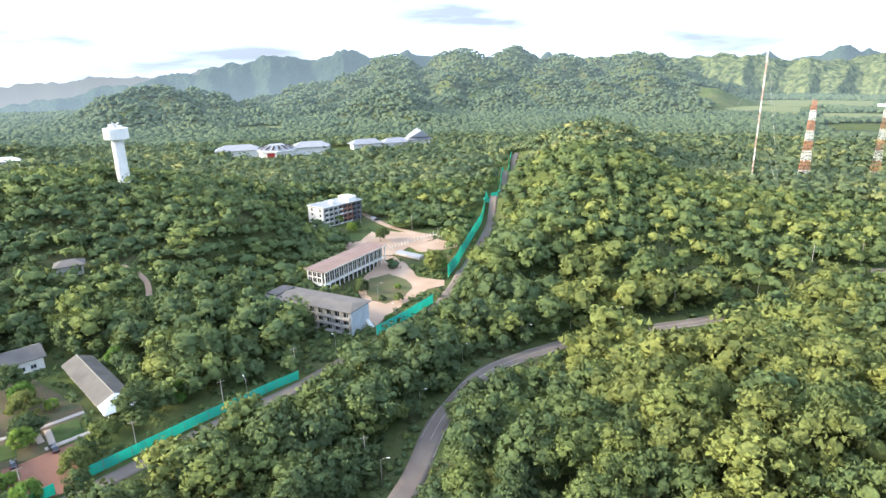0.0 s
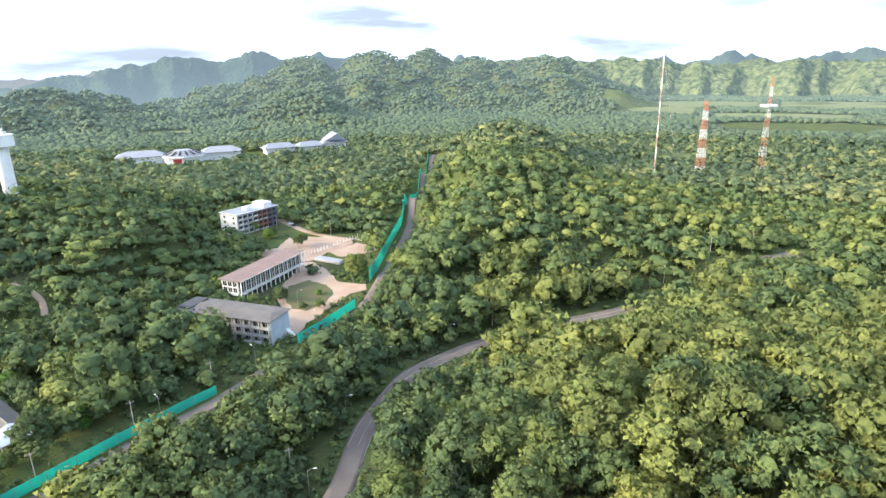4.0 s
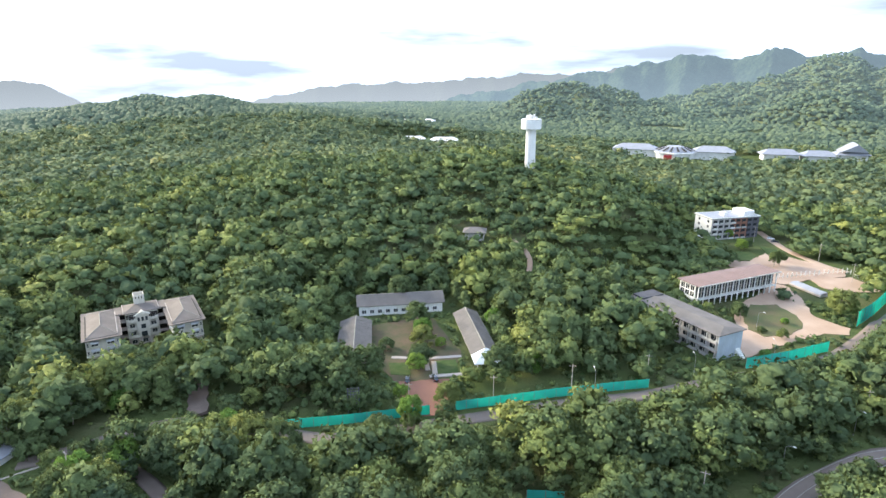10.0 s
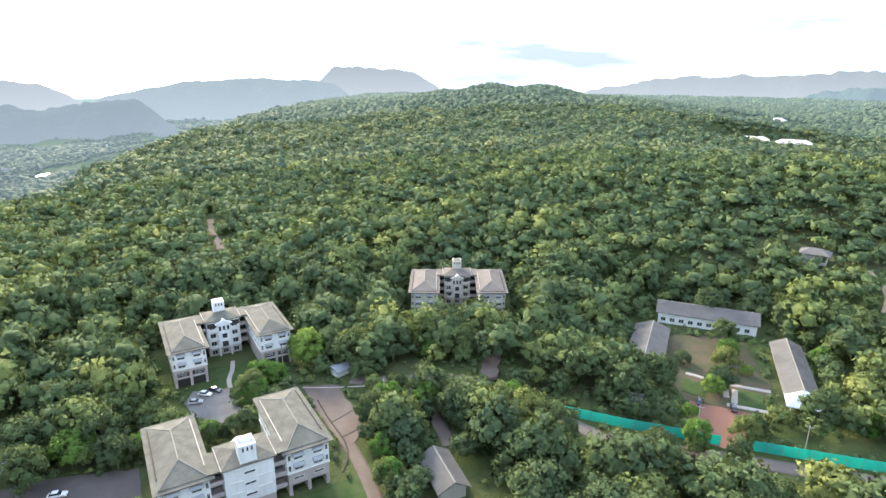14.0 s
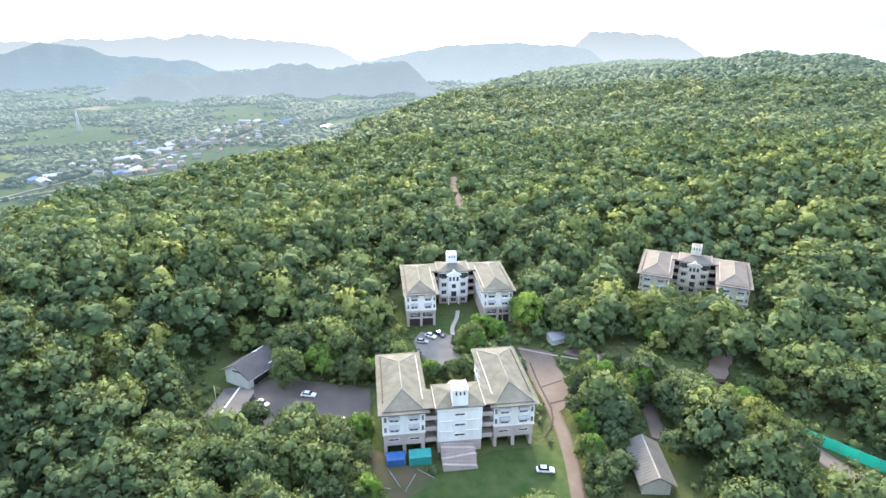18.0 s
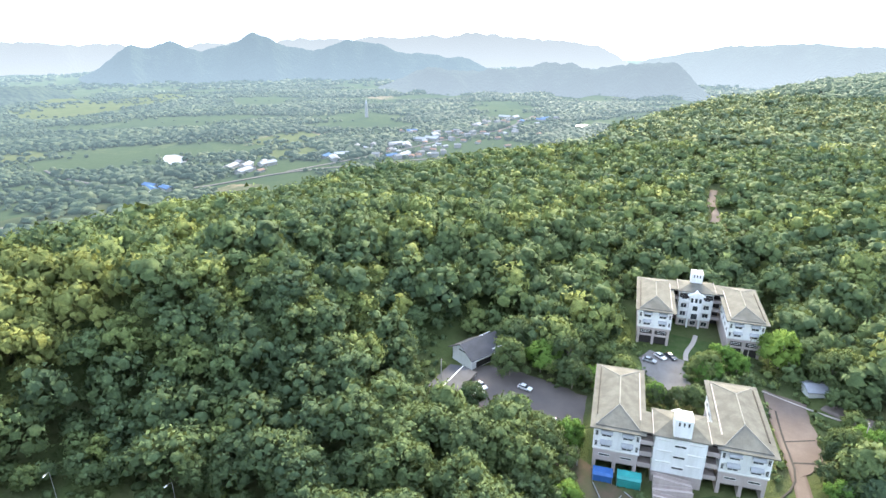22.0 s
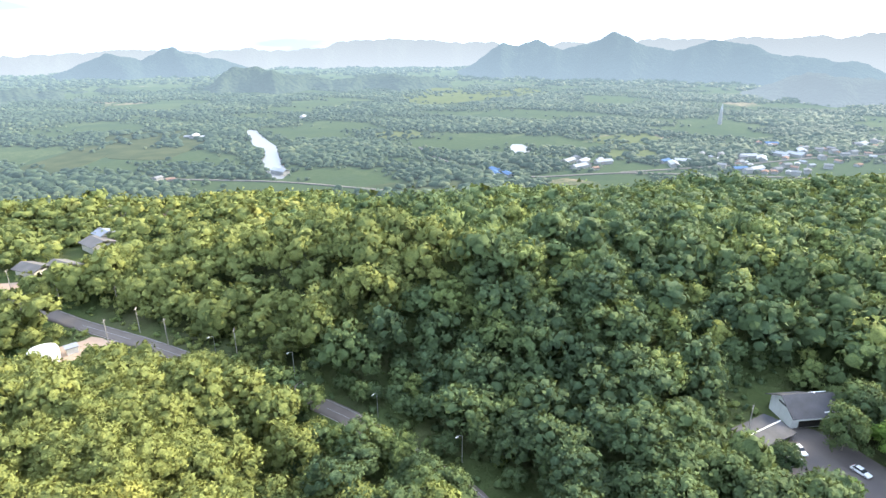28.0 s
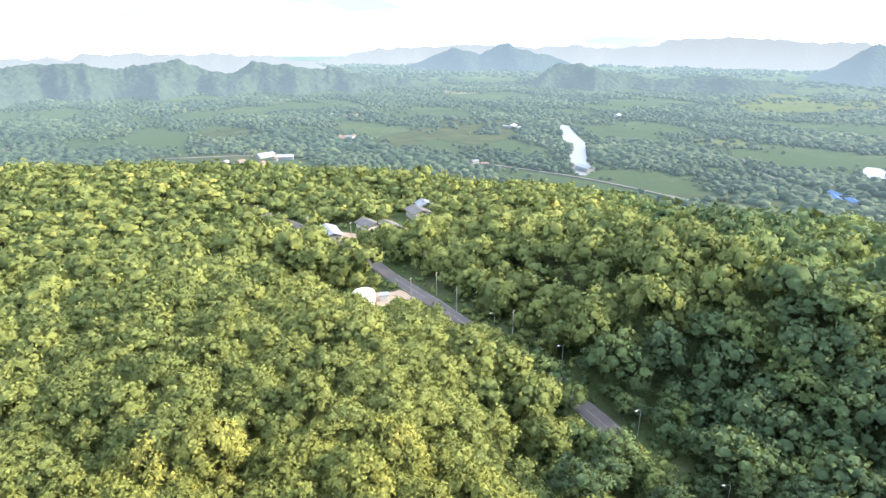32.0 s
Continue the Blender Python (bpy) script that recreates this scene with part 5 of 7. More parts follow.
patch("bank", [(-68, 358), (-54, 369), (-46, 354), (-60, 343)], M_LAWN, "grassy bank below the flats", "lawn", 0.3)
patch("bank", [(-51, 383), (-40, 381), (-37, 369), (-44, 367)], M_LAWN, "small green lawn beside the drive", "lawn", 0.3)
patch("sand_plot", [(-21, 335), (-4, 349), (9, 338), (9, 333), (-2, 325), (-13, 323)], M_DIRT, "bare sandy plot behind white posts", "yard", 0.34)
strip("yard_drive", ((-58, 420), (-46, 398), (-35, 381), (-17, 364), (-6, 358)), 4.5, M_DIRT, "pale earth drive to the flats", "track", 0.24)
patch("car_park", [(-151, -58), (-155, -49), (-149, -22), (-132, -20), (-126, -30), (-128, -50), (-138, -54)], M_LOT, "dark worn asphalt car park", "car park", 0.10)
patch("entrance_court", [(-184, -9), (-182, 2), (-175, 3), (-166, 5), (-160, 4), (-157, -1), (-163, -4), (-170, -9), (-178, -11)], M_PAVE, "worn grey paved entrance court", "yard", 0.10)
patch("court_lawn", [(-199, -5), (-198, 3), (-198, 11), (-184, 11), (-184, -5)], M_LAWN, "small green court lawn", "lawn", 0.06)
patch("earth_yard", [(-174, 24), (-171, 35), (-156, 36), (-144, 37), (-137, 31), (-152, 28), (-163, 25)], M_EARTH, "bare pinkish earth yard beside the hostel", "yard", 0.12)
patch("lawn", [(-122, 12), (-125, 30), (-112, 31), (-98, 30), (-96, -14), (-112, -14), (-114, -2)], M_LAWN, "green lawn behind the hostel", "lawn", 0.06)
patch("earth_slope", [(-156, 79), (-152, 79), (-151, 83), (-160, 89), (-176, 99), (-178, 96), (-166, 86)], M_EARTH, "bare brown earth slope below the weathered hostel", "slope", 0.10)
patch("worn_ground", [(-118, -24), (-112, -18), (-104, -10), (-112, -1), (-116, -8), (-122, -18)], M_COURT, "worn earth by the tarpaulin shed", "yard", 0.09)
patch("red_parking", [(-119, 134), (-107, 146), (-99, 137), (-95, 126), (-105, 118), (-110, 124)], M_RED, "reddish earth parking place", "yard", 0.09)
patch("court_ground", [(-160, 160), (-146, 186), (-114, 164), (-108, 146), (-120, 133), (-134, 140)], M_COURT, "patchy grass and red soil court", "lawn", 0.05)
patch("lawn_square", [(-118.5, 153), (-113, 158.5), (-106.5, 151), (-111.5, 146)], M_LAWN, "bright green lawn square", "lawn", 0.16, jag=0.1)
patch("lawn_square", [(-131, 142), (-125, 147), (-119, 140), (-124.5, 136)], M_LAWN, "bright green lawn square", "lawn", 0.16, jag=0.1)
for pts in (((-133, 146), (-123, 152), (-113, 162)), ((-121, 151), (-116, 146)), ((-113, 143), (-105, 151)), ((-118.5, 152.5), (-112.5, 145.5))):
    strip("paved_path", pts, 1.8, M_CONC, "pale paved garden path", "path", 0.2, 2.0)
patch("tank_clearing", [(22, -203), (20, -212), (2, -216), (-4, -208), (6, -202)], M_DIRT, "bare earth clearing by the water tank", "yard", 0.1)
patch("house_yard", [(50, -280), (46, -294), (20, -284), (24, -276)], M_DIRT, "bare earth house yard", "yard", 0.1)
strip("earth_bank_line", ((-164, 27), (-150, 28), (-134.6, 31.3), (-127.5, 26)), 0.5, M_DARK, "dark drain along the earth yard", "drain", 0.22)
strip("earth_bank_line", ((-150, 28), (-154, 35.5)), 0.45, M_DARK, "dark drain across the earth yard", "drain", 0.24)
strip("earth_bank_line", ((-142, 29.4), (-144, 34.5)), 0.6, M_DARK, "dark drain across the earth yard", "drain", 0.24)
strip("kerb", ((-173, 24), (-170.5, 28.8), (-167.5, 38.9), (-166, 43)), 0.35, M_CONC, "pale low kerb wall round the earth yard", "kerb", 0.35)
strip("paved_path", ((-201, 4.6), (-193, 4.0), (-188, 2.0), (-182, 2.6)), 1.5, M_CONC, "pale concrete path to the hostel door", "path", 0.16, 2.0)

# ---- green net fence ----
def net_fence(pts, label, tall=1.0):
    """Posts three metres apart with a green net panel in every bay."""
    f = thing("net_fence", Matrix.Identity(4), label, "fence", "green net fences")
    line = []
    for (ax, ay), (bx, by) in zip(pts[:-1], pts[1:]):
        k = max(1, round(math.hypot(bx - ax, by - ay) / 4.0))
        line += [(ax + (bx - ax) * i / k, ay + (by - ay) * i / k) for i in range(k)]
    line.append(pts[-1])
    FOOT_LINES.append((pts, 2.2))
    post = mesh_of("post", boxes((-0.05, 0.05, -0.05, 0.05, -0.3, 3.2 * tall)), M_WOODPOST)
    rnd3 = random.Random(5)
    for i, (ax, ay) in enumerate(line):
        p = part("post", post, None, f)
        za = ground_at(ax, ay)
        p.location = (ax, ay, za)
        if i + 1 < len(line):
            bx, by = line[i + 1]
            zb = ground_at(bx, by)
            bm = bmesh.new()
            cols = []
            nx, ny = -(by - ay), bx - ax
            ln = math.hypot(nx, ny)
            for k in range(5):
                s = k / 4
                sag = 0.10 * math.sin(math.pi * s)
                out = rnd3.uniform(-0.08, 0.08)
                cols.append([bm.verts.new((ax + (bx - ax) * s + nx / ln * (out * h + off), ay + (by - ay) * s + ny / ln * (out * h + off), za + (zb - za) * s + z * tall)) for h, z, off in ((0, 0.05, 0), (1, 1.7, 0), (0.4, 3.3 - sag, 0), (0.4, 3.3 - sag, 0.03), (1, 1.7, 0.03), (0, 0.05, 0.03))])
            for c, e in zip(cols[:-1], cols[1:]):
                for q in range(6):
                    bm.faces.new((c[q], c[(q + 1) % 6], e[(q + 1) % 6], e[q]))
            part("net_panel", bm, M_GREEN, f)
    return f


net_fence([(-131, 90), (-116, 105), (-104, 118.5), (-98.5, 124.5)], "teal-green shade-net fence along the campus road")
net_fence([(-96, 128), (-84, 142), (-72, 156.5), (-56, 174), (-50, 180)], "teal-green shade-net fence beside red parking")
net_fence([(-27, 213), (-16, 228), (-5, 246)], "teal-green shade-net fence at the works yard", 1.3)
net_fence([(2, 278), (7, 297), (20, 360), (35.5, 428), (31, 434)], "long teal-green shade-net fence climbing beside the lane", 2.1)
net_fence([(38, 452), (44, 458), (53, 510), (64, 570), (75, 632)], "far teal-green shade-net fence along the lane", 1.9)
net_fence([(-56.0, 108.3), (-48.1, 112.6)], "short teal-green shade-net screen among the trees")
CLEAR_LINES = [(((-54.3, 105.1), (-46.7, 109.2)), 4.5),
    (ROAD, 5.5), (((-11, 116), (-3, 148)), 9.6), (((-3, 148), (10, 172)), 6.8), (((10, 174), (36, 192)), 9.0), (((82, 206), (104, 211)), 11.0), (((84, 192), (106, 198)), 8.0), (((-17, 96), (-10, 120)), 8.0), (((-30, -172), (-15, -196), (2, -222)), 8.0), (((-56, -114), (-50, -130)), 7.5), (CAMPUS[6:], 6.5),
    (((-131, 86), (-112, 100), (-96, 119), (-80, 139), (-66, 157), (-54, 170)), 12.0), (((-24, 206), (-8, 230)), 10.0), (((6, 276), (24, 350), (40, 434), (58, 520), (80, 640)), 9.5),
    (((-160, 27), (-134, 31), (-118, 31.5), (-100, 30)), 5.0), (((-150, 262), (-140, 257), (-130, 248), (-123, 229)), 5.0), (((-372, 5), (-345, 4), (-322, 8), (-296, 5)), 5.5), (((-164, 52), (-160, 63), (-155, 75)), 7.0), (((-139, 57), (-129, 57)), 4.5), (((-156, 76), (-148, 83)), 5.0)]
CLEAR_BOXES = [
    (-134, 2, -82, 24, 20), (-109, 6, 0, 13, 24), (-196, 4, 97, 25, 26), (-172, 0, 0, 14, 13), (-214, 98, 67, 23, 18), (-157, 33, 15, 15, 9), (-141, -42, 0, 14, 24), (-153, -62, 63, 14, 10), (-132, -58, 82, 11, 9),
    (-56, 238, -27, 27, 10), (-42, 290, 63, 30, 11), (-68, 392, 50, 24, 18), (-22, 262, 0, 16, 26), (-41, 252, 60, 14, 8), (-30, 244, 0, 14, 18), (-56, 264, 60, 10, 7), (-28, 340, 0, 30, 34), (-50, 375, 0, 16, 30), (-12, 300, 0, 12, 40),
    (-125, 152, 45, 22, 20), (-119, 177, 45.5, 10, 24), (-98, 157, 45.5, 7, 7), (-152, 147, 43, 9, 20), (-161, 183, -45, 11, 22), (-147, 172, -45, 10, 20), (-105, 132, 45, 13, 13), (-109, 50.5, 0, 12, 8), (-168, 252, 30, 9, 8),
    (-197, 362, 28, 12, 16), (-38, 208, 0, 14, 14), (-50, 222, -27, 16, 6), (-205, 742, 15, 95, 34), (-192, 704, 15, 38, 26), (-66, 800, 24, 60, 20), (-735, 852, 25, 26, 14), (-498, 634, 38, 42, 14), (-482, 614, 38, 42, 12), (-720, 848, 25, 44, 16), (12, -207, 0, 18, 10), (14, -193, 0, 9, 9), (28, -286, 0, 30, 14), (-4, -312, 0, 12, 10), (316, 510, 0, 7, 7), (178, 37, 0, 5, 5), (-178, 38, 0, 5, 5)]

# ---- the plain: river, fields, roads and settlements ----
PLAIN_OPEN, PLAIN_LINES = [], []


def plain_patch(name, outline, mat, label, category, lift=1.6, seed=3):
    """A field or water surface in the plain, with a softened outline."""
    PLAIN_OPEN.append((outline, name == "river"))
    rnd4 = random.Random(seed)
    pts = []
    for (ax, ay), (bx, by) in zip(outline, outline[1:] + outline[:1]):
        k = max(1, int(math.hypot(bx - ax, by - ay) / 25))
        pts += [(ax + (bx - ax) * i / k + rnd4.uniform(-3, 3), ay + (by - ay) * i / k + rnd4.uniform(-3, 3)) for i in range(k)]
    p = np.array(pts)
    p = p * 0.6 + (np.roll(p, 1, 0) + np.roll(p, -1, 0)) * 0.2
    heights = [ground_at(a, b) for a, b in p]
    z = (max(heights) if lift < 2.5 else sum(heights) / len(heights)) + lift * 0.2
    bm = bmesh.new()
    top = [bm.verts.new((a, b, z)) for a, b in p]
    low = [bm.verts.new((a, b, z - 3.5)) for a, b in p]
    f = bm.faces.new(top)
    for i in range(len(top)):
        j = (i + 1) % len(top)
        bm.faces.new((low[i], low[j], top[j], top[i]))
    bmesh.ops.triangulate(bm, faces=[f])
    return tagged(new(name, mesh_of(name, bm, mat)), label, category, kind="structure")


def field_mat(name, a, b):
    m, n, l, bs = material(name)
    l.new(mixed(n, l, noise_out(n, l, 0.03, 5), a, b), bs.inputs["Base Color"])
    bs.inputs["Roughness"].default_value, bs.inputs["Specular IOR Level"].default_value = 0.95, 0.0
    # haze painted as a glow, on far walls and roofs too
    haze_glow(n, l, bs, 250, 4500, 0.17)
    return m


M_FIELD1 = field_mat("young_rice_green", (0.075, 0.092, 0.048), (0.092, 0.106, 0.055))
M_FIELD2 = field_mat("pasture_green", (0.044, 0.057, 0.036), (0.066, 0.076, 0.045))
M_FIELD3 = field_mat("ploughed_red_soil", (0.32, 0.20, 0.13), (0.26, 0.17, 0.11))
plain_patch("river", [(-351, -1316), (-368, -1283), (-347, -1128), (-341, -1047), (-296, -905), (-293, -887), (-271, -827), (-255, -832), (-269, -926), (-296, -1025), (-326, -1196)], M_WATER, "bright silvery river bend in the plain", "river", 1.0)
plain_patch("river", [(-722, -868), (-740, -850), (-734, -822), (-688, -768), (-668, -788)], M_WATER, "bright silvery pond beside trees", "river", 1.0)
plain_patch("river", [(-1310, -290), (-1330, -262), (-1380, -255), (-1400, -275), (-1360, -292)], M_WATER, "distant glint of the river in haze", "river", 1.0)
for k, (pts, mat, label) in enumerate((
        ([(-322, -725), (-390, -726), (-483, -680), (-477, -631), (-406, -636), (-358, -669)], M_FIELD2, "flat green meadow below the wooded hill"),
        ([(-899, -831), (-1039, -804), (-984, -691), (-909, -701), (-861, -780)], M_FIELD1, "bright yellow-green rice field"),
        ([(-802, -740), (-903, -683), (-857, -625), (-791, -657), (-768, -715)], M_FIELD1, "bright yellow-green rice field"),
        ([(-951, -1706), (-1225, -1883), (-1204, -1646), (-1462, -1683), (-1406, -1475), (-1063, -1454), (-854, -1429)], M_FIELD1, "wide pale green field before the mountains"),
        ([(-91, -1397), (-184, -1397), (-287, -1353), (-236, -1181), (-147, -1070), (-66, -1139)], M_FIELD2, "sloping green pasture"),
        ([(-560, -1120), (-659, -1109), (-630, -1018), (-540, -1038)], M_FIELD1, "light green field among groves"),
        ([(75, -1108), (-61, -1300), (-80, -1180), (-20, -1080), (12, -1051)], M_FIELD2, "green hillside pasture"),
        ([(388, -1006), (285, -1035), (214, -972), (295, -936)], M_FIELD2, "pale green field by the road"),
        ([(152, -1476), (100, -1522), (75, -1443), (126, -1411)], M_FIELD3, "reddish ploughed field"),
        ([(440, -1250), (330, -1300), (250, -1200), (360, -1170)], M_FIELD2, "pale green field"),
        ([(-640, -700), (-600, -745), (-560, -715), (-600, -670)], M_FIELD2, "green plot by the road"))):
    plain_patch("field", pts, mat, label, "field", 2.0, 10 + k)


def ahead(turn, d):
    return (-math.sin(radians(turn)) * d, math.cos(radians(turn)) * d)


NORTH_OPEN = []
M_FIELDN = field_mat("sunlit_pale_field", (0.125, 0.15, 0.075), (0.155, 0.165, 0.085))
for k, (t0, t1, d0, d1, mat, label) in enumerate(((-24, -31, 1330, 1500, M_FIELDN, "pale green fields below the limestone hills"), (-32, -43, 1250, 1420, M_FIELDN, "pale green fields below the limestone hills"), (-27, -36, 1600, 1850, M_FIELDN, "hazy pasture below the limestone hills"),
        (-37, -46, 1560, 1900, M_FIELDN, "hazy pale field below the limestone hills"), (-13.5, -16.5, 1000, 1050, M_FIELD3, "bare reddish soil patch among the woods"), (-33, -37, 1010, 1090, M_FIELD2, "green plot among the woods"), (19, 14.5, 1130, 1200, M_FIELDN, "light green clearing below the hills"), (10.6, 8.6, 1080, 1140, M_FIELDN, "light green clearing below the hills"))):
    tm, dm = (t0 + t1) / 2, (d0 + d1) / 2
    NORTH_OPEN.append([ahead(t0, d0), ahead(tm, d0 + 12), ahead(t1, d0 - 8), ahead(t1 + 0.4, dm), ahead(t1, d1), ahead(tm, d1 + 15), ahead(t0, d1 - 6), ahead(t0 - 0.3, dm)])
    plain_patch("field", NORTH_OPEN[-1], mat, label, "field", 3.0, 40 + k)
for pts in (((-560, -930), (-533, -883), (-532, -795), (-538, -711), (-535, -653), (-567, -639), (-711, -589), (-860, -462), (-1000, -330), (-1150, -200)), ((420, -990), (110, -1033), (-10, -1060), (-120, -930), (-262, -820), (-420, -615)), ((-1500, -420), (-1226, -417), (-1084, -480), (-909, -520), (-711, -589))):
    strip("plain_road", pts, 5.0, field_mat("pale_road_far", (0.16, 0.15, 0.138), (0.12, 0.113, 0.105)) if "pale_road_far" not in bpy.data.materials else bpy.data.materials["pale_road_far"], "pale country road across the plain", "road", 1.2, 30.0)
    PLAIN_LINES.append((pts, 7.0))


F_WALL = field_mat("far_white_wall", (0.30, 0.30, 0.29), (0.24, 0.24, 0.23))
F_PALE = field_mat("far_pale_roof", (0.32, 0.33, 0.34), (0.25, 0.26, 0.27))
F_BLUE = field_mat("far_blue_roof", (0.09, 0.15, 0.25), (0.08, 0.13, 0.21))
F_BROWN = field_mat("far_brown_roof", (0.24, 0.16, 0.12), (0.20, 0.14, 0.11))
F_GREY = field_mat("far_grey_roof", (0.22, 0.22, 0.22), (0.17, 0.17, 0.17))
M_BROWNROOF = surface("brown_tile_roof", (0.26, 0.165, 0.12), (0.21, 0.14, 0.105), 0.2, 2.0, 0.8)


def far_house(w, d, h, roofmat, label):
    o = thing("village_house", Matrix.Identity(4), label, "house", "village houses in the plain")
    part("wall", boxes((-w / 2, w / 2, -d / 2, d / 2, -2, h)), F_WALL, o)
    part("roof", gable_roof(-w / 2 - 0.8, w / 2 + 0.8, -d / 2 - 0.8, d / 2 + 0.8, h, w * 0.22, 0.5), roofmat, o)
    return o


kinds = [far_house(7, 10, 3.5, F_PALE, "small white house with pale metal roof"), far_house(8, 11, 3.5, F_BROWN, "village house with brown roof"), far_house(13, 28, 5, F_PALE, "long white shed with pale roof"),
         far_house(11, 22, 4, F_BLUE, "long shed with blue metal roof"), far_house(9, 12, 6, F_GREY, "two-storey house with grey roof")]
hr = random.Random(8)
spots = [(-695, -684, 2), (-712, -668, 2), (-738, -648, 2), (-722, -690, 4), (-752, -668, 0), (-543, -683, 3), (-556, -668, 3), (-530, -668, 0), (-557, -699, 3), (-897, -484, 2), (-880, -500, 3), (-238, -1272, 2), (-252, -1262, 0), (-225, -1280, 0), (-114, -922, 4), (-130, -915, 1), (-278, -873, 2), (-518, -1407, 2), (194, -983, 2), (208, -975, 1), (112, -1169, 1), (283, -956, 0), (166, -1477, 0), (-853, -580, 2), (-830, -600, 3), (-820, -575, 2)]
for cx, cy, n_h, sp in ((-909, -466, 12, 45), (-1000, -500, 14, 70), (-1100, -480, 16, 70), (-1226, -417, 14, 80), (-922, -542, 9, 40), (-1300, -440, 8, 70), (-1142, -560, 8, 50), (-1487, -413, 8, 90), (240, -960, 5, 50), (90, -1160, 5, 40), (-700, -640, 6, 40)):
    for _ in range(n_h):
        spots.append((cx + hr.gauss(0, sp), cy + hr.gauss(0, sp * 0.6), hr.choice((0, 0, 1, 1, 1, 2, 4, 4, 4, 1, 3))))
used = set()
for px, py, k in spots:
    m4 = pose(px, py, ground_at(px, py), 0, 0, hr.uniform(0, 180))
    if k not in used:
        kinds[k].matrix_basis = m4
        used.add(k)
    else:
        copy_thing(kinds[k], m4)
    PLAIN_LINES.append((((px, py), (px + 1, py)), 11.0))

# a slender white tower standing over the far village
ft = thing("white_tower", pose(-1275, -790, ground_at(-1275, -790)), "slender white tower over the far village", "tower")
part("shaft", lathe([(4.5, -1), (4.2, 12), (3.0, 24), (2.4, 33)], 12), F_WALL, ft)
part("spire", lathe([(2.8, 33), (1.6, 38), (0.3, 46)], 12), F_PALE, ft)

# ---- woods ----
# the undersides of clumps never show from above
t_ = (1 + 5 ** 0.5) / 2
BALL_V = np.array([(-1, t_, 0), (1, t_, 0), (-1, -t_, 0), (1, -t_, 0), (0, -1, t_), (0, 1, t_), (0, -1, -t_), (0, 1, -t_), (t_, 0, -1), (t_, 0, 1), (-t_, 0, -1), (-t_, 0, 1)]) / (1 + t_ * t_) ** 0.5
BALL_F = np.array([(0, 11, 5), (0, 5, 1), (0, 1, 7), (0, 7, 10), (0, 10, 11), (1, 5, 9), (5, 11, 4), (11, 10, 2), (10, 7, 6), (7, 1, 8), (3, 9, 4), (3, 4, 2), (3, 2, 6), (3, 6, 8), (3, 8, 9), (4, 9, 5), (2, 4, 11), (6, 2, 10), (8, 6, 7), (9, 8, 1)])
BALL = (BALL_V, BALL_F[BALL_V[BALL_F].mean(1)[:, 2] > -0.55])
TOP = (BALL_V, BALL_F[BALL_V[BALL_F].mean(1)[:, 2] > -0.15])


def lump(base, rnd, uneven=0.34):
    v, f = base
    k = rnd.normal(size=(5, 3)) * 2.4
    ph = rnd.uniform(0, 6, 5)
    d = 1 + uneven * np.mean([np.sin(v @ k[i] + ph[i]) for i in range(5)], 0) * 1.8
    return v * d[:, None], f


def unit(v):
    return v / np.maximum(np.linalg.norm(v, axis=1, keepdims=True), 1e-6)


def leaf_cards(rnd, centre, radius, count, size):
    """Small leaf sprays over a clump, turned mostly outwards and hanging a little."""
    d = rnd.normal(size=(count, 3))
    d[:, 2] = np.abs(d[:, 2]) * 0.95 - 0.35
    d = unit(d)
    c = centre + d * radius * rnd.uniform(0.80, 1.22, (count, 1))
    face = unit(d + 0.55 * rnd.normal(size=(count, 3)))
    a = unit(np.cross(face, rnd.normal(size=(count, 3))))
    bb = np.cross(face, a)
    s = size * rnd.uniform(0.55, 1.5, (count, 1))
    v = np.stack([c - a * s, c + a * s * 0.6 - bb * s * 0.75, c + a * s * 0.6 + bb * s * 0.75], 1).reshape(-1, 3)
    i = np.arange(count)[:, None] * 3
    return v, i + [0, 1, 2], np.repeat(d, 3, 0)


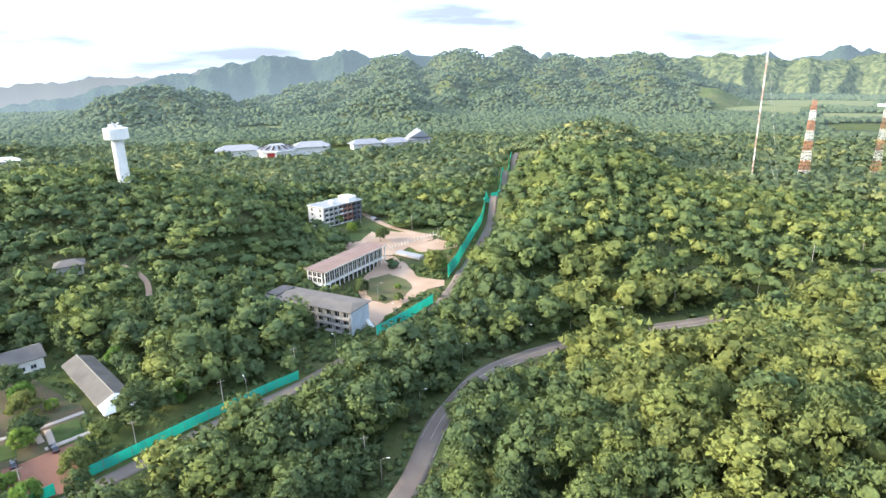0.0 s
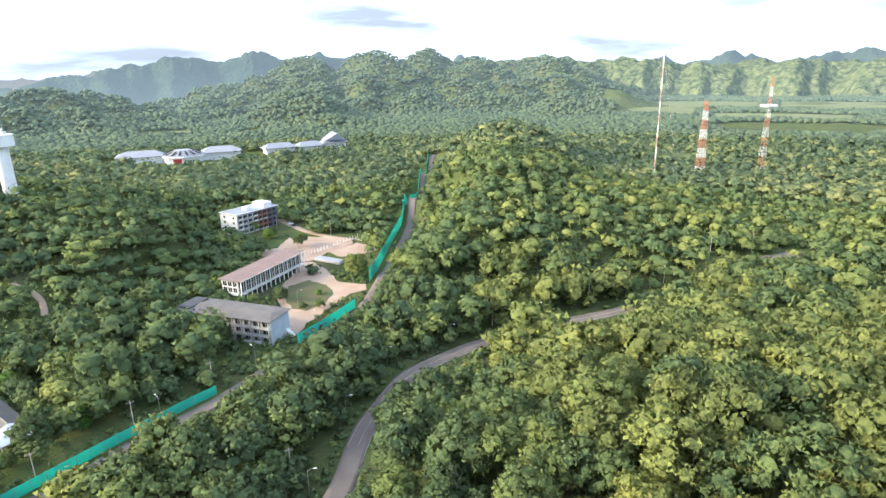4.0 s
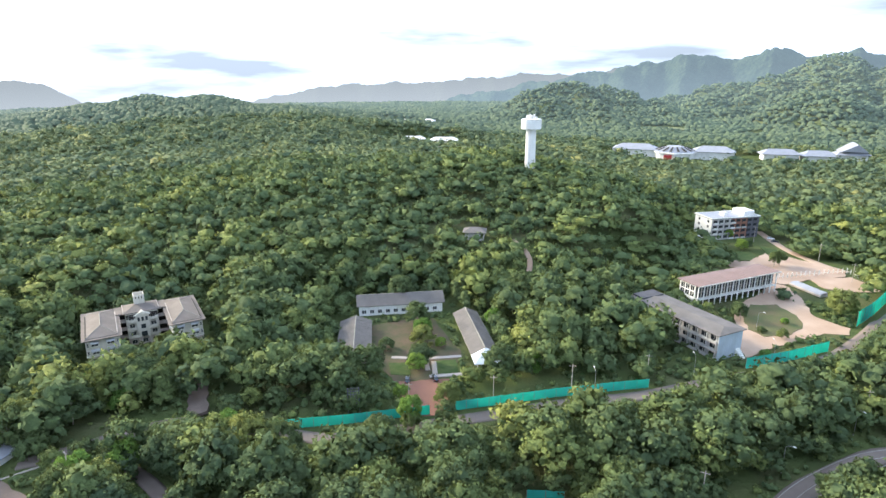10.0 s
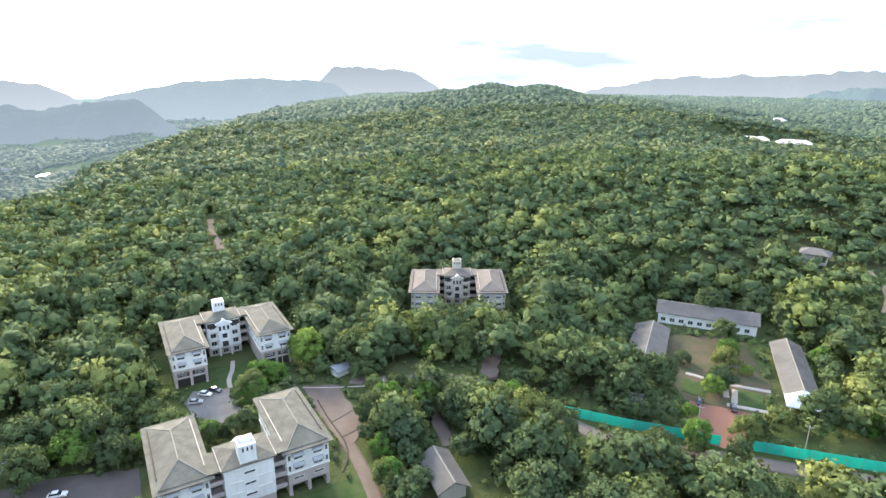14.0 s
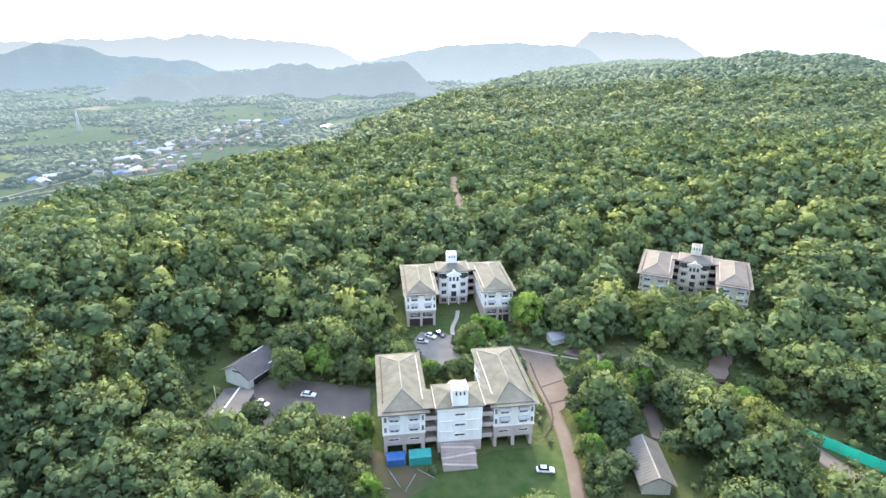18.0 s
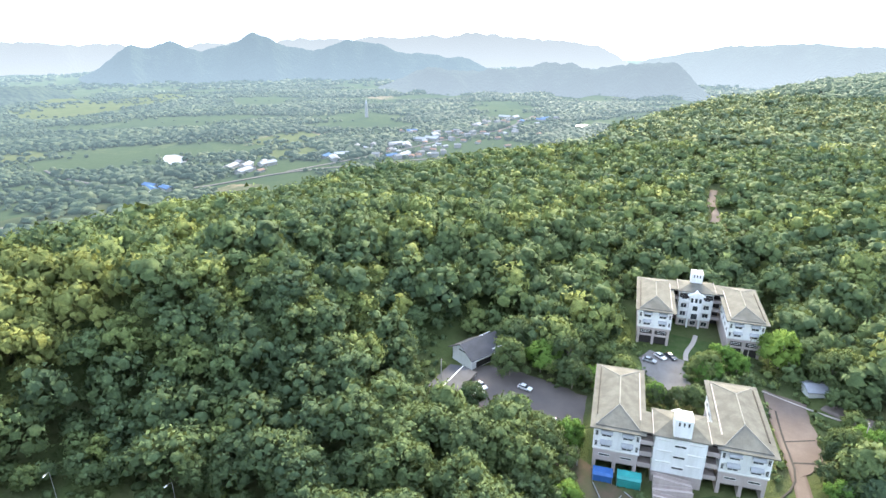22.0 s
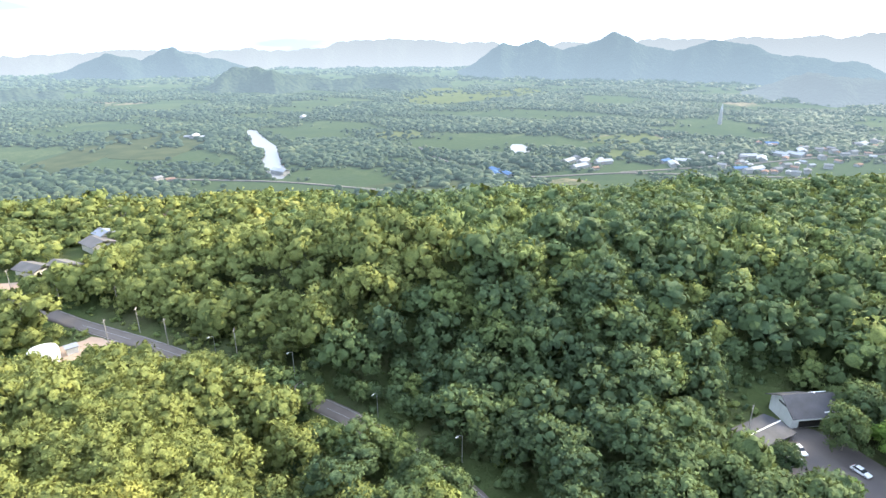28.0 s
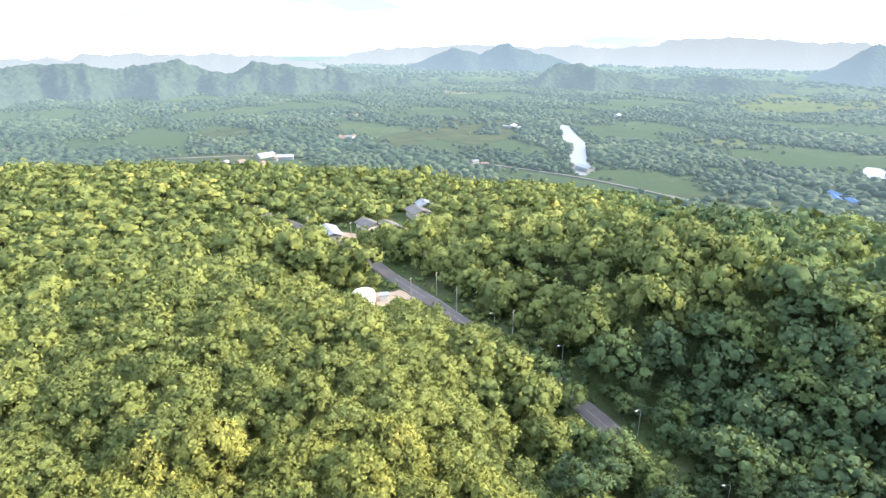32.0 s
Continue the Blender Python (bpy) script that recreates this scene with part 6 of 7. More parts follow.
def crown(seed, clumps, base, cards, card_size, flat=0.85, spread=1.0, core=0.68, ragged=0.13):
    """A crown one unit in radius with its middle at the origin: tufts over a dome, leaf sprays over them, all shaded as one soft mass."""
    rnd = np.random.RandomState(seed)
    vs, fs, ns, ks, n0 = [], [], [], [], 0
    lean = rnd.normal(size=2) * 0.10
    size = min(0.72, 1.42 / clumps ** 0.5)
    out = 1.0 - size * 0.85
    for i in range(clumps):
        h = 1 - 1.42 * (i + 0.35) / clumps if clumps > 1 else 0.2
        ang = i * 2.39996 + rnd.uniform(-0.5, 0.5)
        rr = math.sqrt(max(0.0, 1 - h * h)) * spread
        c = np.array([math.cos(ang) * rr + lean[0], math.sin(ang) * rr + lean[1], h * flat]) * out * (1 + rnd.normal() * ragged)
        r = size * rnd.uniform(0.7, 1.25)
        sh = np.array([r * rnd.uniform(0.9, 1.15), r * rnd.uniform(0.9, 1.15), r * rnd.uniform(0.75, 1.0)])
        v, f = lump(base, rnd, 0.12)
        d = unit(v)
        v = v * core * sh + c
        bits = [(v, f, d)]
        if cards:
            bits.append(leaf_cards(rnd, c, r, max(5, int(cards * (r / size) ** 2)), card_size))
        for v, f, d in bits:
            mass = unit(v / [1, 1, max(flat, 0.6)] + [0, 0, 0.35])
            loose = np.repeat(rnd.normal(size=(len(v) // 3, 3)), 3, 0) * 0.27 if len(v) > 12 else rnd.normal(size=v.shape) * 0.3
            ns.append(unit(0.15 * d + 0.7 * mass + loose))
            ks.append(np.repeat(rnd.uniform(0, 1, len(v) // 3), 3) if len(v) > 12 else np.full(len(v), 0.3 if cards else 0.45))
            vs.append(v), fs.append(f + n0)
            n0 += len(v)
    return np.concatenate(vs), np.concatenate(fs), np.concatenate(ns), np.concatenate(ks)


NEAR = [crown(s, 34, BALL, 115, 0.051, (0.85, 1.0, 1.15)[s % 3], (1.0, 1.08, 0.92)[s // 3]) for s in range(9)]
CLOSE = [crown(20 + s, 26, BALL, 66, 0.060, (0.85, 1.0, 1.15)[s % 3], (1.0, 1.08, 0.92)[s // 3]) for s in range(9)]
MID = [crown(40 + s, 17, BALL, 34, 0.086, (0.85, 1.0, 1.15)[s % 3], (1.0, 1.08, 0.92)[s // 3]) for s in range(9)]
MIDFAR = [crown(50 + s, 8, BALL, 19, 0.135, (0.85, 1.0, 1.15)[s % 3], (1.0, 1.08, 0.92)[s // 3]) for s in range(9)]
FAR = [crown(70 + s, 3, TOP, 9, 0.235, (0.85, 1.0, 1.15)[s % 3]) for s in range(6)]
XFAR = [crown(80 + s, 2, TOP, 6, 0.27, 0.9) for s in range(6)]
DOT = [crown(90 + s, 1, TOP, 0, 0.36, 0.8, core=1.25) for s in range(6)]


def joined(templates, x, y, z, r, tall, tint, rnd, name, mat):
    """One mesh of many crowns."""
    which, turn = rnd.randint(0, len(templates), len(x)), rnd.uniform(0, 6.283, len(x))
    vs, fs, ns, ts, ks, n0 = [], [], [], [], [], 0
    for k, (v, f, d, spray) in enumerate(templates):
        w = np.where(which == k)[0]
        if not len(w):
            continue
        c, s = np.cos(turn[w])[:, None], np.sin(turn[w])[:, None]
        px = (v[:, 0] * c - v[:, 1] * s) * r[w][:, None] + x[w][:, None]
        py = (v[:, 0] * s + v[:, 1] * c) * r[w][:, None] + y[w][:, None]
        pz = v[:, 2] * (r[w] * tall[w])[:, None] + z[w][:, None]
        vs.append(np.stack([px, py, pz], -1).reshape(-1, 3))
        ns.append(np.stack([d[:, 0] * c - d[:, 1] * s, d[:, 0] * s + d[:, 1] * c, d[:, 2] + 0 * c], -1).reshape(-1, 3))
        fs.append((f[None] + (np.arange(len(w)) * len(v))[:, None, None]).reshape(-1, 3) + n0)
        ts.append(np.repeat(tint[w], len(v)))
        ks.append(np.tile(spray, len(w)))
        n0 += len(w) * len(v)
    me = mesh_from(name, np.concatenate(vs), np.concatenate(fs), [mat], smooth=True, normals=np.concatenate(ns), spray=np.concatenate(ks))
    at = me.attributes.new("tint", "FLOAT", "POINT")
    at.data.foreach_set("value", np.concatenate(ts).astype(np.float32))
    return new(name, me)


def scattered(rnd, r0, r1, t0, t1, spacing):
    """Places in a ring sector, about spacing apart."""
    n = int(r1 * 2 / spacing)
    g = (np.arange(-n // 2, n // 2 + 1)) * spacing
    h = np.arange(-int(n / 1.74) - 1, int(n / 1.74) + 2) * spacing * 0.87
    x, y = np.meshgrid(g, h)
    x = x + (np.arange(len(h)) % 2)[:, None] * spacing / 2
    x, y = x.ravel() + rnd.uniform(-.48, .48, x.size) * spacing, y.ravel() + rnd.uniform(-.48, .48, y.size) * spacing
    far, turn = np.hypot(x, y), np.degrees(np.arctan2(-x, y))
    turn = np.where(turn < -100, turn + 360, turn)
    ok = (far >= r0) & (far < r1) & (turn > t0) & (turn < t1)
    return x[ok], y[ok]


def near_line(x, y, pts, half):
    hit = np.zeros(x.shape, bool)
    for (ax, ay), (bx, by) in zip(pts[:-1], pts[1:]):
        dx, dy = bx - ax, by - ay
        s = np.clip(((x - ax) * dx + (y - ay) * dy) / (dx * dx + dy * dy + 1e-9), 0, 1)
        hit |= np.hypot(x - ax - s * dx, y - ay - s * dy) < half
    return hit


def in_box(x, y, cx, cy, turn, hw, hd):
    c, s = math.cos(radians(turn)), math.sin(radians(turn))
    u, v = (x - cx) * c + (y - cy) * s, -(x - cx) * s + (y - cy) * c
    return (np.abs(u) < hw) & (np.abs(v) < hd)


def in_area(x, y, outline):
    hit = np.zeros(x.shape, bool)
    for (ax, ay), (bx, by) in zip(outline, outline[1:] + outline[:1]):
        cross = ((ay > y) != (by > y)) & (x < (bx - ax) * (y - ay) / (by - ay + 1e-9) + ax)
        hit ^= cross
    return hit


def cleared(x, y, grow=0.0):
    """True where no tree stands: roads, yards and buildings with their margins."""
    hit = np.zeros(x.shape, bool)
    for pts, half in CLEAR_LINES:
        hit |= near_line(x, y, pts, half + grow)
    for cx, cy, turn, hw, hd in CLEAR_BOXES:
        hit |= in_box(x, y, cx, cy, turn, hw + grow, hd + grow)
    return hit


def built_on(x, y):
    """True on roads, yards and buildings themselves."""
    hit = np.zeros(x.shape, bool)
    for pts, half in FOOT_LINES:
        hit |= near_line(x, y, pts, half)
    for area in FOOT_AREAS:
        hit |= in_area(x, y, area)
    for box in FOOT_BOXES:
        hit |= in_box(x, y, *box)
    return hit


FOOT_BOXES = [
    (-134, 2, -82, 22, 17), (-205, 3, 97, 22, 17), (-215, 98, 67, 22, 17), (-153, -60, 63, 13, 8), (-139, -59, 85, 6, 9), (-56, 238, -27, 25, 9), (-46, 288, 63, 28, 9), (-68, 398, 50, 20, 16),
    (-117, 177, 45.5, 6, 22), (-151, 145, 43, 6, 18), (-161, 183, -45, 8, 20), (-109, 50.5, 0, 12, 7), (-168, 252, 30, 8, 7), (-200, 370, 0, 5, 5), (-178, 38, 0, 4, 4), (14, -207, 0, 12, 6), (26, -286, 0, 26, 9)]



def stands(x, y):
    """Uneven stands: taller, lighter groups of trees between darker hollows."""
    return np.sin(x * 0.031 + 1.7 * np.sin(y * 0.017)) * np.cos(y * 0.027 + 1.3 * np.sin(x * 0.013)) + 0.5 * np.sin(x * 0.083 + y * 0.061)


def sunlit_dry_side(x, y):
    """Drier woods south-east of the road, and north-east: sunlight put into yellower leaves."""
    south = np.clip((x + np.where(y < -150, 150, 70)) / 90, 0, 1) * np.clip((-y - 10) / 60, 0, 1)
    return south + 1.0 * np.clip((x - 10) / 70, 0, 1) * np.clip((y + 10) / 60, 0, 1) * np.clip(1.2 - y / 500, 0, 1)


rnd = np.random.RandomState(11)
# tall trees near and in the middle distance, with lower ones between
x, y = scattered(rnd, 70, 270, -52, 224, 6.5)
x2, y2 = scattered(rnd, 70, 220, 120, 224, 4.3)
thick = np.exp(-(((x2 - 45) / 60) ** 2 + ((y2 + 120) / 75) ** 2)) > 0.3
x, y = np.concatenate([x, x2[thick]]), np.concatenate([y, y2[thick]])
# rows of trees that stand close along the road
plain_count = len(x)
row_size = []
for (ax, ay), (bx, by), off, size in (((-48.5, -135), (-27, -174), 5.4, 4.4), ((-63, -80), (-56, -114), 5.0, 4.4), ((42, 200), (74, 212), -6.0, 4.4), ((106, 220), (170, 247), -6.0, 4.4), ((-2, 154), (6, 168), -5.8, 4.4), ((-36, 192), (-3, 240), -6.5, 3.0), ((-1, 244), (9, 280), -6.5, 3.4)):
    k = int(math.hypot(bx - ax, by - ay) / 4.2)
    s = (np.arange(k) + rnd.uniform(0.2, 0.8, k)) / k
    ln = math.hypot(bx - ax, by - ay)
    side = off + rnd.uniform(-0.4, 0.4, k)
    row_size += [size] * k
    x, y = np.concatenate([x, ax + (bx - ax) * s - (by - ay) / ln * side]), np.concatenate([y, ay + (by - ay) * s + (bx - ax) / ln * side])
beside = np.arange(len(x)) >= plain_count
row_size = np.concatenate([np.zeros(plain_count), row_size])
keep = ~cleared(x, y) | beside
x, y, beside, row_size = x[keep], y[keep], beside[keep], row_size[keep]
u = rnd.uniform(size=len(x))
scrub = np.exp(-(((x - 45) / 60) ** 2 + ((y + 120) / 75) ** 2))
r = np.where(u < 0.25, rnd.uniform(2.2, 3.4, len(x)), np.where(u < 0.65, rnd.uniform(3.5, 5.2, len(x)), rnd.uniform(5.2, 7.3, len(x)))) * (1 - 0.38 * scrub)
r = np.where(beside, row_size * (0.86 + 0.28 * u), r)
z0 = ground_height(x, y)
far = np.hypot(x, y)
tall = rnd.uniform(0.75, 1.2, len(x))
stem = np.where(beside, row_size * 1.12, 1.2 + r * rnd.uniform(0.75, 1.5, len(x)))
edge = cleared(x, y, 5.0) & ~beside
r, stem = np.where(edge, np.minimum(r, 3.5), r), np.where(edge, np.minimum(stem, 3.6), stem)
# tint rises on the sunlit side, so leaves there look lit
tint = np.clip(rnd.beta(1.0, 1.5, len(x)) + 0.5 * sunlit_dry_side(x, y) + 0.16 * stands(x, y), 0, 1)
order = np.argsort(np.where(r > 2.6, far, far + 150))
near_ids, rest = order[:190], order[190:]
near_mesh = [mesh_from("crown", v, f, [M_LEAF], normals=d, spray=p) for v, f, d, p in NEAR]
sunlit_mesh = [mesh_from("crown", v, f, [M_SUNLEAF], normals=d, spray=p) for v, f, d, p in NEAR]
# above 0.4 a tree takes the sunlit leaf colour, at random in the north
dry = sunlit_dry_side(x, y) * np.where(y < 0, 1.0, np.random.RandomState(5).rand(len(x)) < 0.6)


def trunk_mesh(seed):
    """A tapered stem with limbs, one unit high."""
    rnd2 = random.Random(seed)
    bm = bmesh.new()

    def limb(a, b, ra, rb, sides=6):
        a, b = Vector(a), Vector(b)
        q = (b - a).to_track_quat("Z", "Y")
        ring = []
        for p, rr in ((a, ra), (b, rb)):
            ring.append([bm.verts.new(p + q @ Vector((math.cos(6.2832 * i / sides) * rr, math.sin(6.2832 * i / sides) * rr, 0))) for i in range(sides)])
        for i in range(sides):
            bm.faces.new((ring[0][i], ring[0][(i + 1) % sides], ring[1][(i + 1) % sides], ring[1][i]))

    bend = (rnd2.uniform(-.05, .05), rnd2.uniform(-.05, .05), 0.55)
    limb((0, 0, -0.06), bend, 0.030, 0.022)
    limb(bend, (bend[0] * 1.5, bend[1] * 1.5, 1.0), 0.022, 0.010)
    for i in range(6):
        ang = i * 2.4 + rnd2.uniform(-.4, .4)
        h = 0.5 + 0.07 * i
        reach = rnd2.uniform(0.18, 0.32)
        limb((bend[0] * h, bend[1] * h, h), (math.cos(ang) * reach, math.sin(ang) * reach, h + rnd2.uniform(0.15, 0.3)), 0.012, 0.005, 5)
    me = bpy.data.meshes.new("trunk")
    bm.to_mesh(me)
    bm.free()
    me.materials.append(M_BARK)
    return me


trunks = [trunk_mesh(s) for s in range(4)]


def tree(tx, ty, rr, tl, st, k, label, mesh=None, group="forest trees"):
    """One tree: a stem with limbs and a crown of clumps and leaf sprays."""
    o = new("tree", None)
    o.location = (tx, ty, ground_at(tx, ty))
    tagged(o, label, "tree", group)
    c = new("crown", mesh or near_mesh[k % len(near_mesh)])
    c.parent = o
    c.location, c.scale, c.rotation_euler = (0, 0, st), (rr, rr, rr * tl), (0, 0, k * 1.7)
    t = new("trunk", trunks[k % 4])
    t.parent = o
    top = st + rr * tl * 0.4
    t.scale = (top * 0.8, top * 0.8, top)
    return o


for i in near_ids:
    big = "tall broad-crowned" if r[i] > 4.6 else "round-crowned" if tall[i] < 1.0 else "upright bushy"
    tree(float(x[i]), float(y[i]), float(r[i]), float(tall[i]) * 1.05, float(stem[i]), int(i), big + (" yellow-green tree on the scrubby slope" if dry[i] > 0.4 else " green broadleaf tree on the wooded slope"), sunlit_mesh[int(i) % 9] if dry[i] > 0.4 else None)
for templates, w in ((CLOSE, rest[far[rest] < 120]), (MID, rest[(far[rest] >= 120) & (far[rest] < 178)]), (MIDFAR, rest[far[rest] >= 178])):
    for u, mat, label in ((w[dry[w] <= 0.4], M_WOOD, "dense green broadleaf woodland canopy"), (w[dry[w] > 0.4], M_SUNWOOD, "dry yellow-green woodland canopy, lightened as if sunlit")):
        if len(u):
            shade = tint[u] if mat is M_WOOD else np.clip(tint[u] - 0.35, 0, 1)
            tagged(joined(templates, x[u], y[u], z0[u] + stem[u], r[u] * 1.05, tall[u], shade, rnd, "woodland", mat), label, "woodland", kind="stuff")
# the same wood goes on below and behind the hovering place
x, y = scattered(rnd, 0, 270, -99, 260, 7.2)
turn = np.degrees(np.arctan2(-x, y))
turn = np.where(turn < -100, turn + 360, turn)
keep = ~cleared(x, y) & ((np.hypot(x, y) < 71) | (turn < -51) | (turn > 223))
x, y = x[keep], y[keep]
n1 = len(x)
rr = rnd.uniform(2.8, 5.4, n1)
tagged(joined(FAR, x, y, ground_height(x, y) + rr * 1.2, rr, rnd.uniform(0.7, 1.1, n1), rnd.beta(1.8, 2.6, n1), rnd, "woodland", M_WOOD), "dense green broadleaf woodland canopy", "woodland", kind="stuff")
# undergrowth and roadside scrub
x, y = scattered(rnd, 66, 300, -52, 224, 3.7)
scrub = np.exp(-(((x - 45) / 60) ** 2 + ((y + 120) / 75) ** 2))
keep = ~built_on(x, y) & (cleared(x, y) | (rnd.uniform(size=len(x)) < 0.34 + 0.6 * scrub))
x, y = x[keep], y[keep]
n1 = len(x)
tagged(joined(XFAR, x, y, ground_height(x, y) + 0.5, rnd.uniform(0.9, 2.2, n1), rnd.uniform(0.7, 1.2, n1), np.clip(rnd.beta(2, 2.2, n1) + 0.4 * sunlit_dry_side(x, y), 0, 1), rnd, "undergrowth", M_WOOD), "low green scrub and creepers beside roads", "undergrowth", kind="stuff")
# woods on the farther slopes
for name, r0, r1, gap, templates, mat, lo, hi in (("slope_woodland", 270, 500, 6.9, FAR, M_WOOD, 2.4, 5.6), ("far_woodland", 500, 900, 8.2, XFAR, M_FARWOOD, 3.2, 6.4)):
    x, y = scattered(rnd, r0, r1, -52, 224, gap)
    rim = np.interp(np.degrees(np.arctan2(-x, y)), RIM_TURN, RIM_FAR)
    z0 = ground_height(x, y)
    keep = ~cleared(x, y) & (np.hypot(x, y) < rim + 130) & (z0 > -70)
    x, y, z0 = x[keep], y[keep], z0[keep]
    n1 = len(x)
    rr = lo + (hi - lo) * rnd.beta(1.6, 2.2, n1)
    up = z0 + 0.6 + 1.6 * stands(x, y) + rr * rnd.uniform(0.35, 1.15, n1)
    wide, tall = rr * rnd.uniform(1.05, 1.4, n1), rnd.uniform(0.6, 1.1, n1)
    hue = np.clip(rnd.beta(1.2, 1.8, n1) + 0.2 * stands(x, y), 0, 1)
    # these far crowns take the lighter leaves painted as sunlit
    sunlit_dry = (y < 0) & (sunlit_dry_side(x, y) + rnd.normal(size=n1) * 0.2 > 0.45)
    for k, leaves, label in ((~sunlit_dry, mat, "dense woodland covering the farther hills"), (sunlit_dry, M_SUNWOOD, "dry yellow-green woods on the farther slope, lightened as if sunlit")):
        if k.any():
            shade = hue[k] if leaves is M_SUNWOOD else np.clip(hue[k] + 0.62 * sunlit_dry_side(x[k], y[k]), 0, 1)
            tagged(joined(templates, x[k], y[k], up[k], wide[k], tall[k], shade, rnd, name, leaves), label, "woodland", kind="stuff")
# woods of the northern hills and the crest
x, y = scattered(rnd, 900, 2150, -52, 92, 10.4)
turn = np.degrees(np.arctan2(-x, y))
rim = np.interp(turn, RIM_TURN, RIM_FAR)
z0 = ground_height(x, y)
open_land = (turn < -23) & (np.hypot(x, y) > 1000) & (np.sin(x * 0.011) + np.sin(y * 0.013 + x * 0.004) > 1.1)
for area in NORTH_OPEN:
    open_land |= in_area(x, y, area)
keep = (np.hypot(x, y) < rim + 100) & (z0 > -70) & ~open_land
x, y, z0 = x[keep], y[keep], z0[keep]
n1 = len(x)
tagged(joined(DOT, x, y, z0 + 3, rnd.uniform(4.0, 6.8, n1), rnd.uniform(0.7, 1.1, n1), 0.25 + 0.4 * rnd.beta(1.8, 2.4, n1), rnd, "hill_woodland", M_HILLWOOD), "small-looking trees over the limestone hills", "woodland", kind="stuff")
# groves, hedges and orchards of the plain
x, y = scattered(rnd, 480, 2300, 84, 224, 11.0)
z0 = ground_height(x, y)
grove = np.sin(x * 0.013 + 2 * np.sin(y * 0.006)) + np.sin(y * 0.017 + 1.5 * np.sin(x * 0.007)) + 0.6 * np.sin(x * 0.041 + y * 0.023)
keep = (z0 < -62) & (grove + rnd.normal(size=len(x)) * 0.42 > -0.5)
x, y, z0, grove = x[keep], y[keep], z0[keep], grove[keep]
hit = np.zeros(x.shape, bool)
stray = rnd.rand(len(x)) < 0.2
for area, wet in PLAIN_OPEN:
    hit |= in_area(x, y, area) & (wet | ~stray)
for pts, half in PLAIN_LINES:
    hit |= near_line(x, y, pts, half)
x, y, z0, grove = x[~hit], y[~hit], z0[~hit], grove[~hit]
n1 = len(x)
dense = np.clip((grove + 0.6) / 2.0, 0, 1)
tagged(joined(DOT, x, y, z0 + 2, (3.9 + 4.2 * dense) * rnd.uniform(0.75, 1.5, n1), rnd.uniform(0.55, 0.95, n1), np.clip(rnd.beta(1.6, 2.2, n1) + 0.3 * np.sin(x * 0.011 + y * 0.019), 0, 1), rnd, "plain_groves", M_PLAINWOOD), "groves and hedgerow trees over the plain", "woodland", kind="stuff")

x, y = scattered(rnd, 2300, 3600, 84, 224, 30)
keep = np.sin(x * 0.009 + 2 * np.sin(y * 0.004)) + np.sin(y * 0.011) + rnd.normal(size=len(x)) * 0.7 > -0.2
x, y = x[keep], y[keep]
n1 = len(x)
tagged(joined(DOT, x, y, ground_height(x, y) + 2, rnd.uniform(7, 17, n1), rnd.uniform(0.4, 0.6, n1), rnd.beta(1.6, 2.2, n1), rnd, "distant_groves", M_PLAINWOOD), "distant groves towards the mountains", "woodland", kind="stuff")

# ---- cars ----
M_CARGLASS = surface("car_glass", (0.02, 0.025, 0.03), (0.03, 0.035, 0.04), 1.0, 4.0, 0.08)
M_LAMPGLASS = surface("lamp_glass", (0.75, 0.74, 0.70), (0.65, 0.64, 0.6), 1.0, 4.0, 0.15)
M_TAIL = surface("red_tail_light", (0.40, 0.02, 0.02), (0.35, 0.02, 0.02), 1.0, 4.0, 0.2)


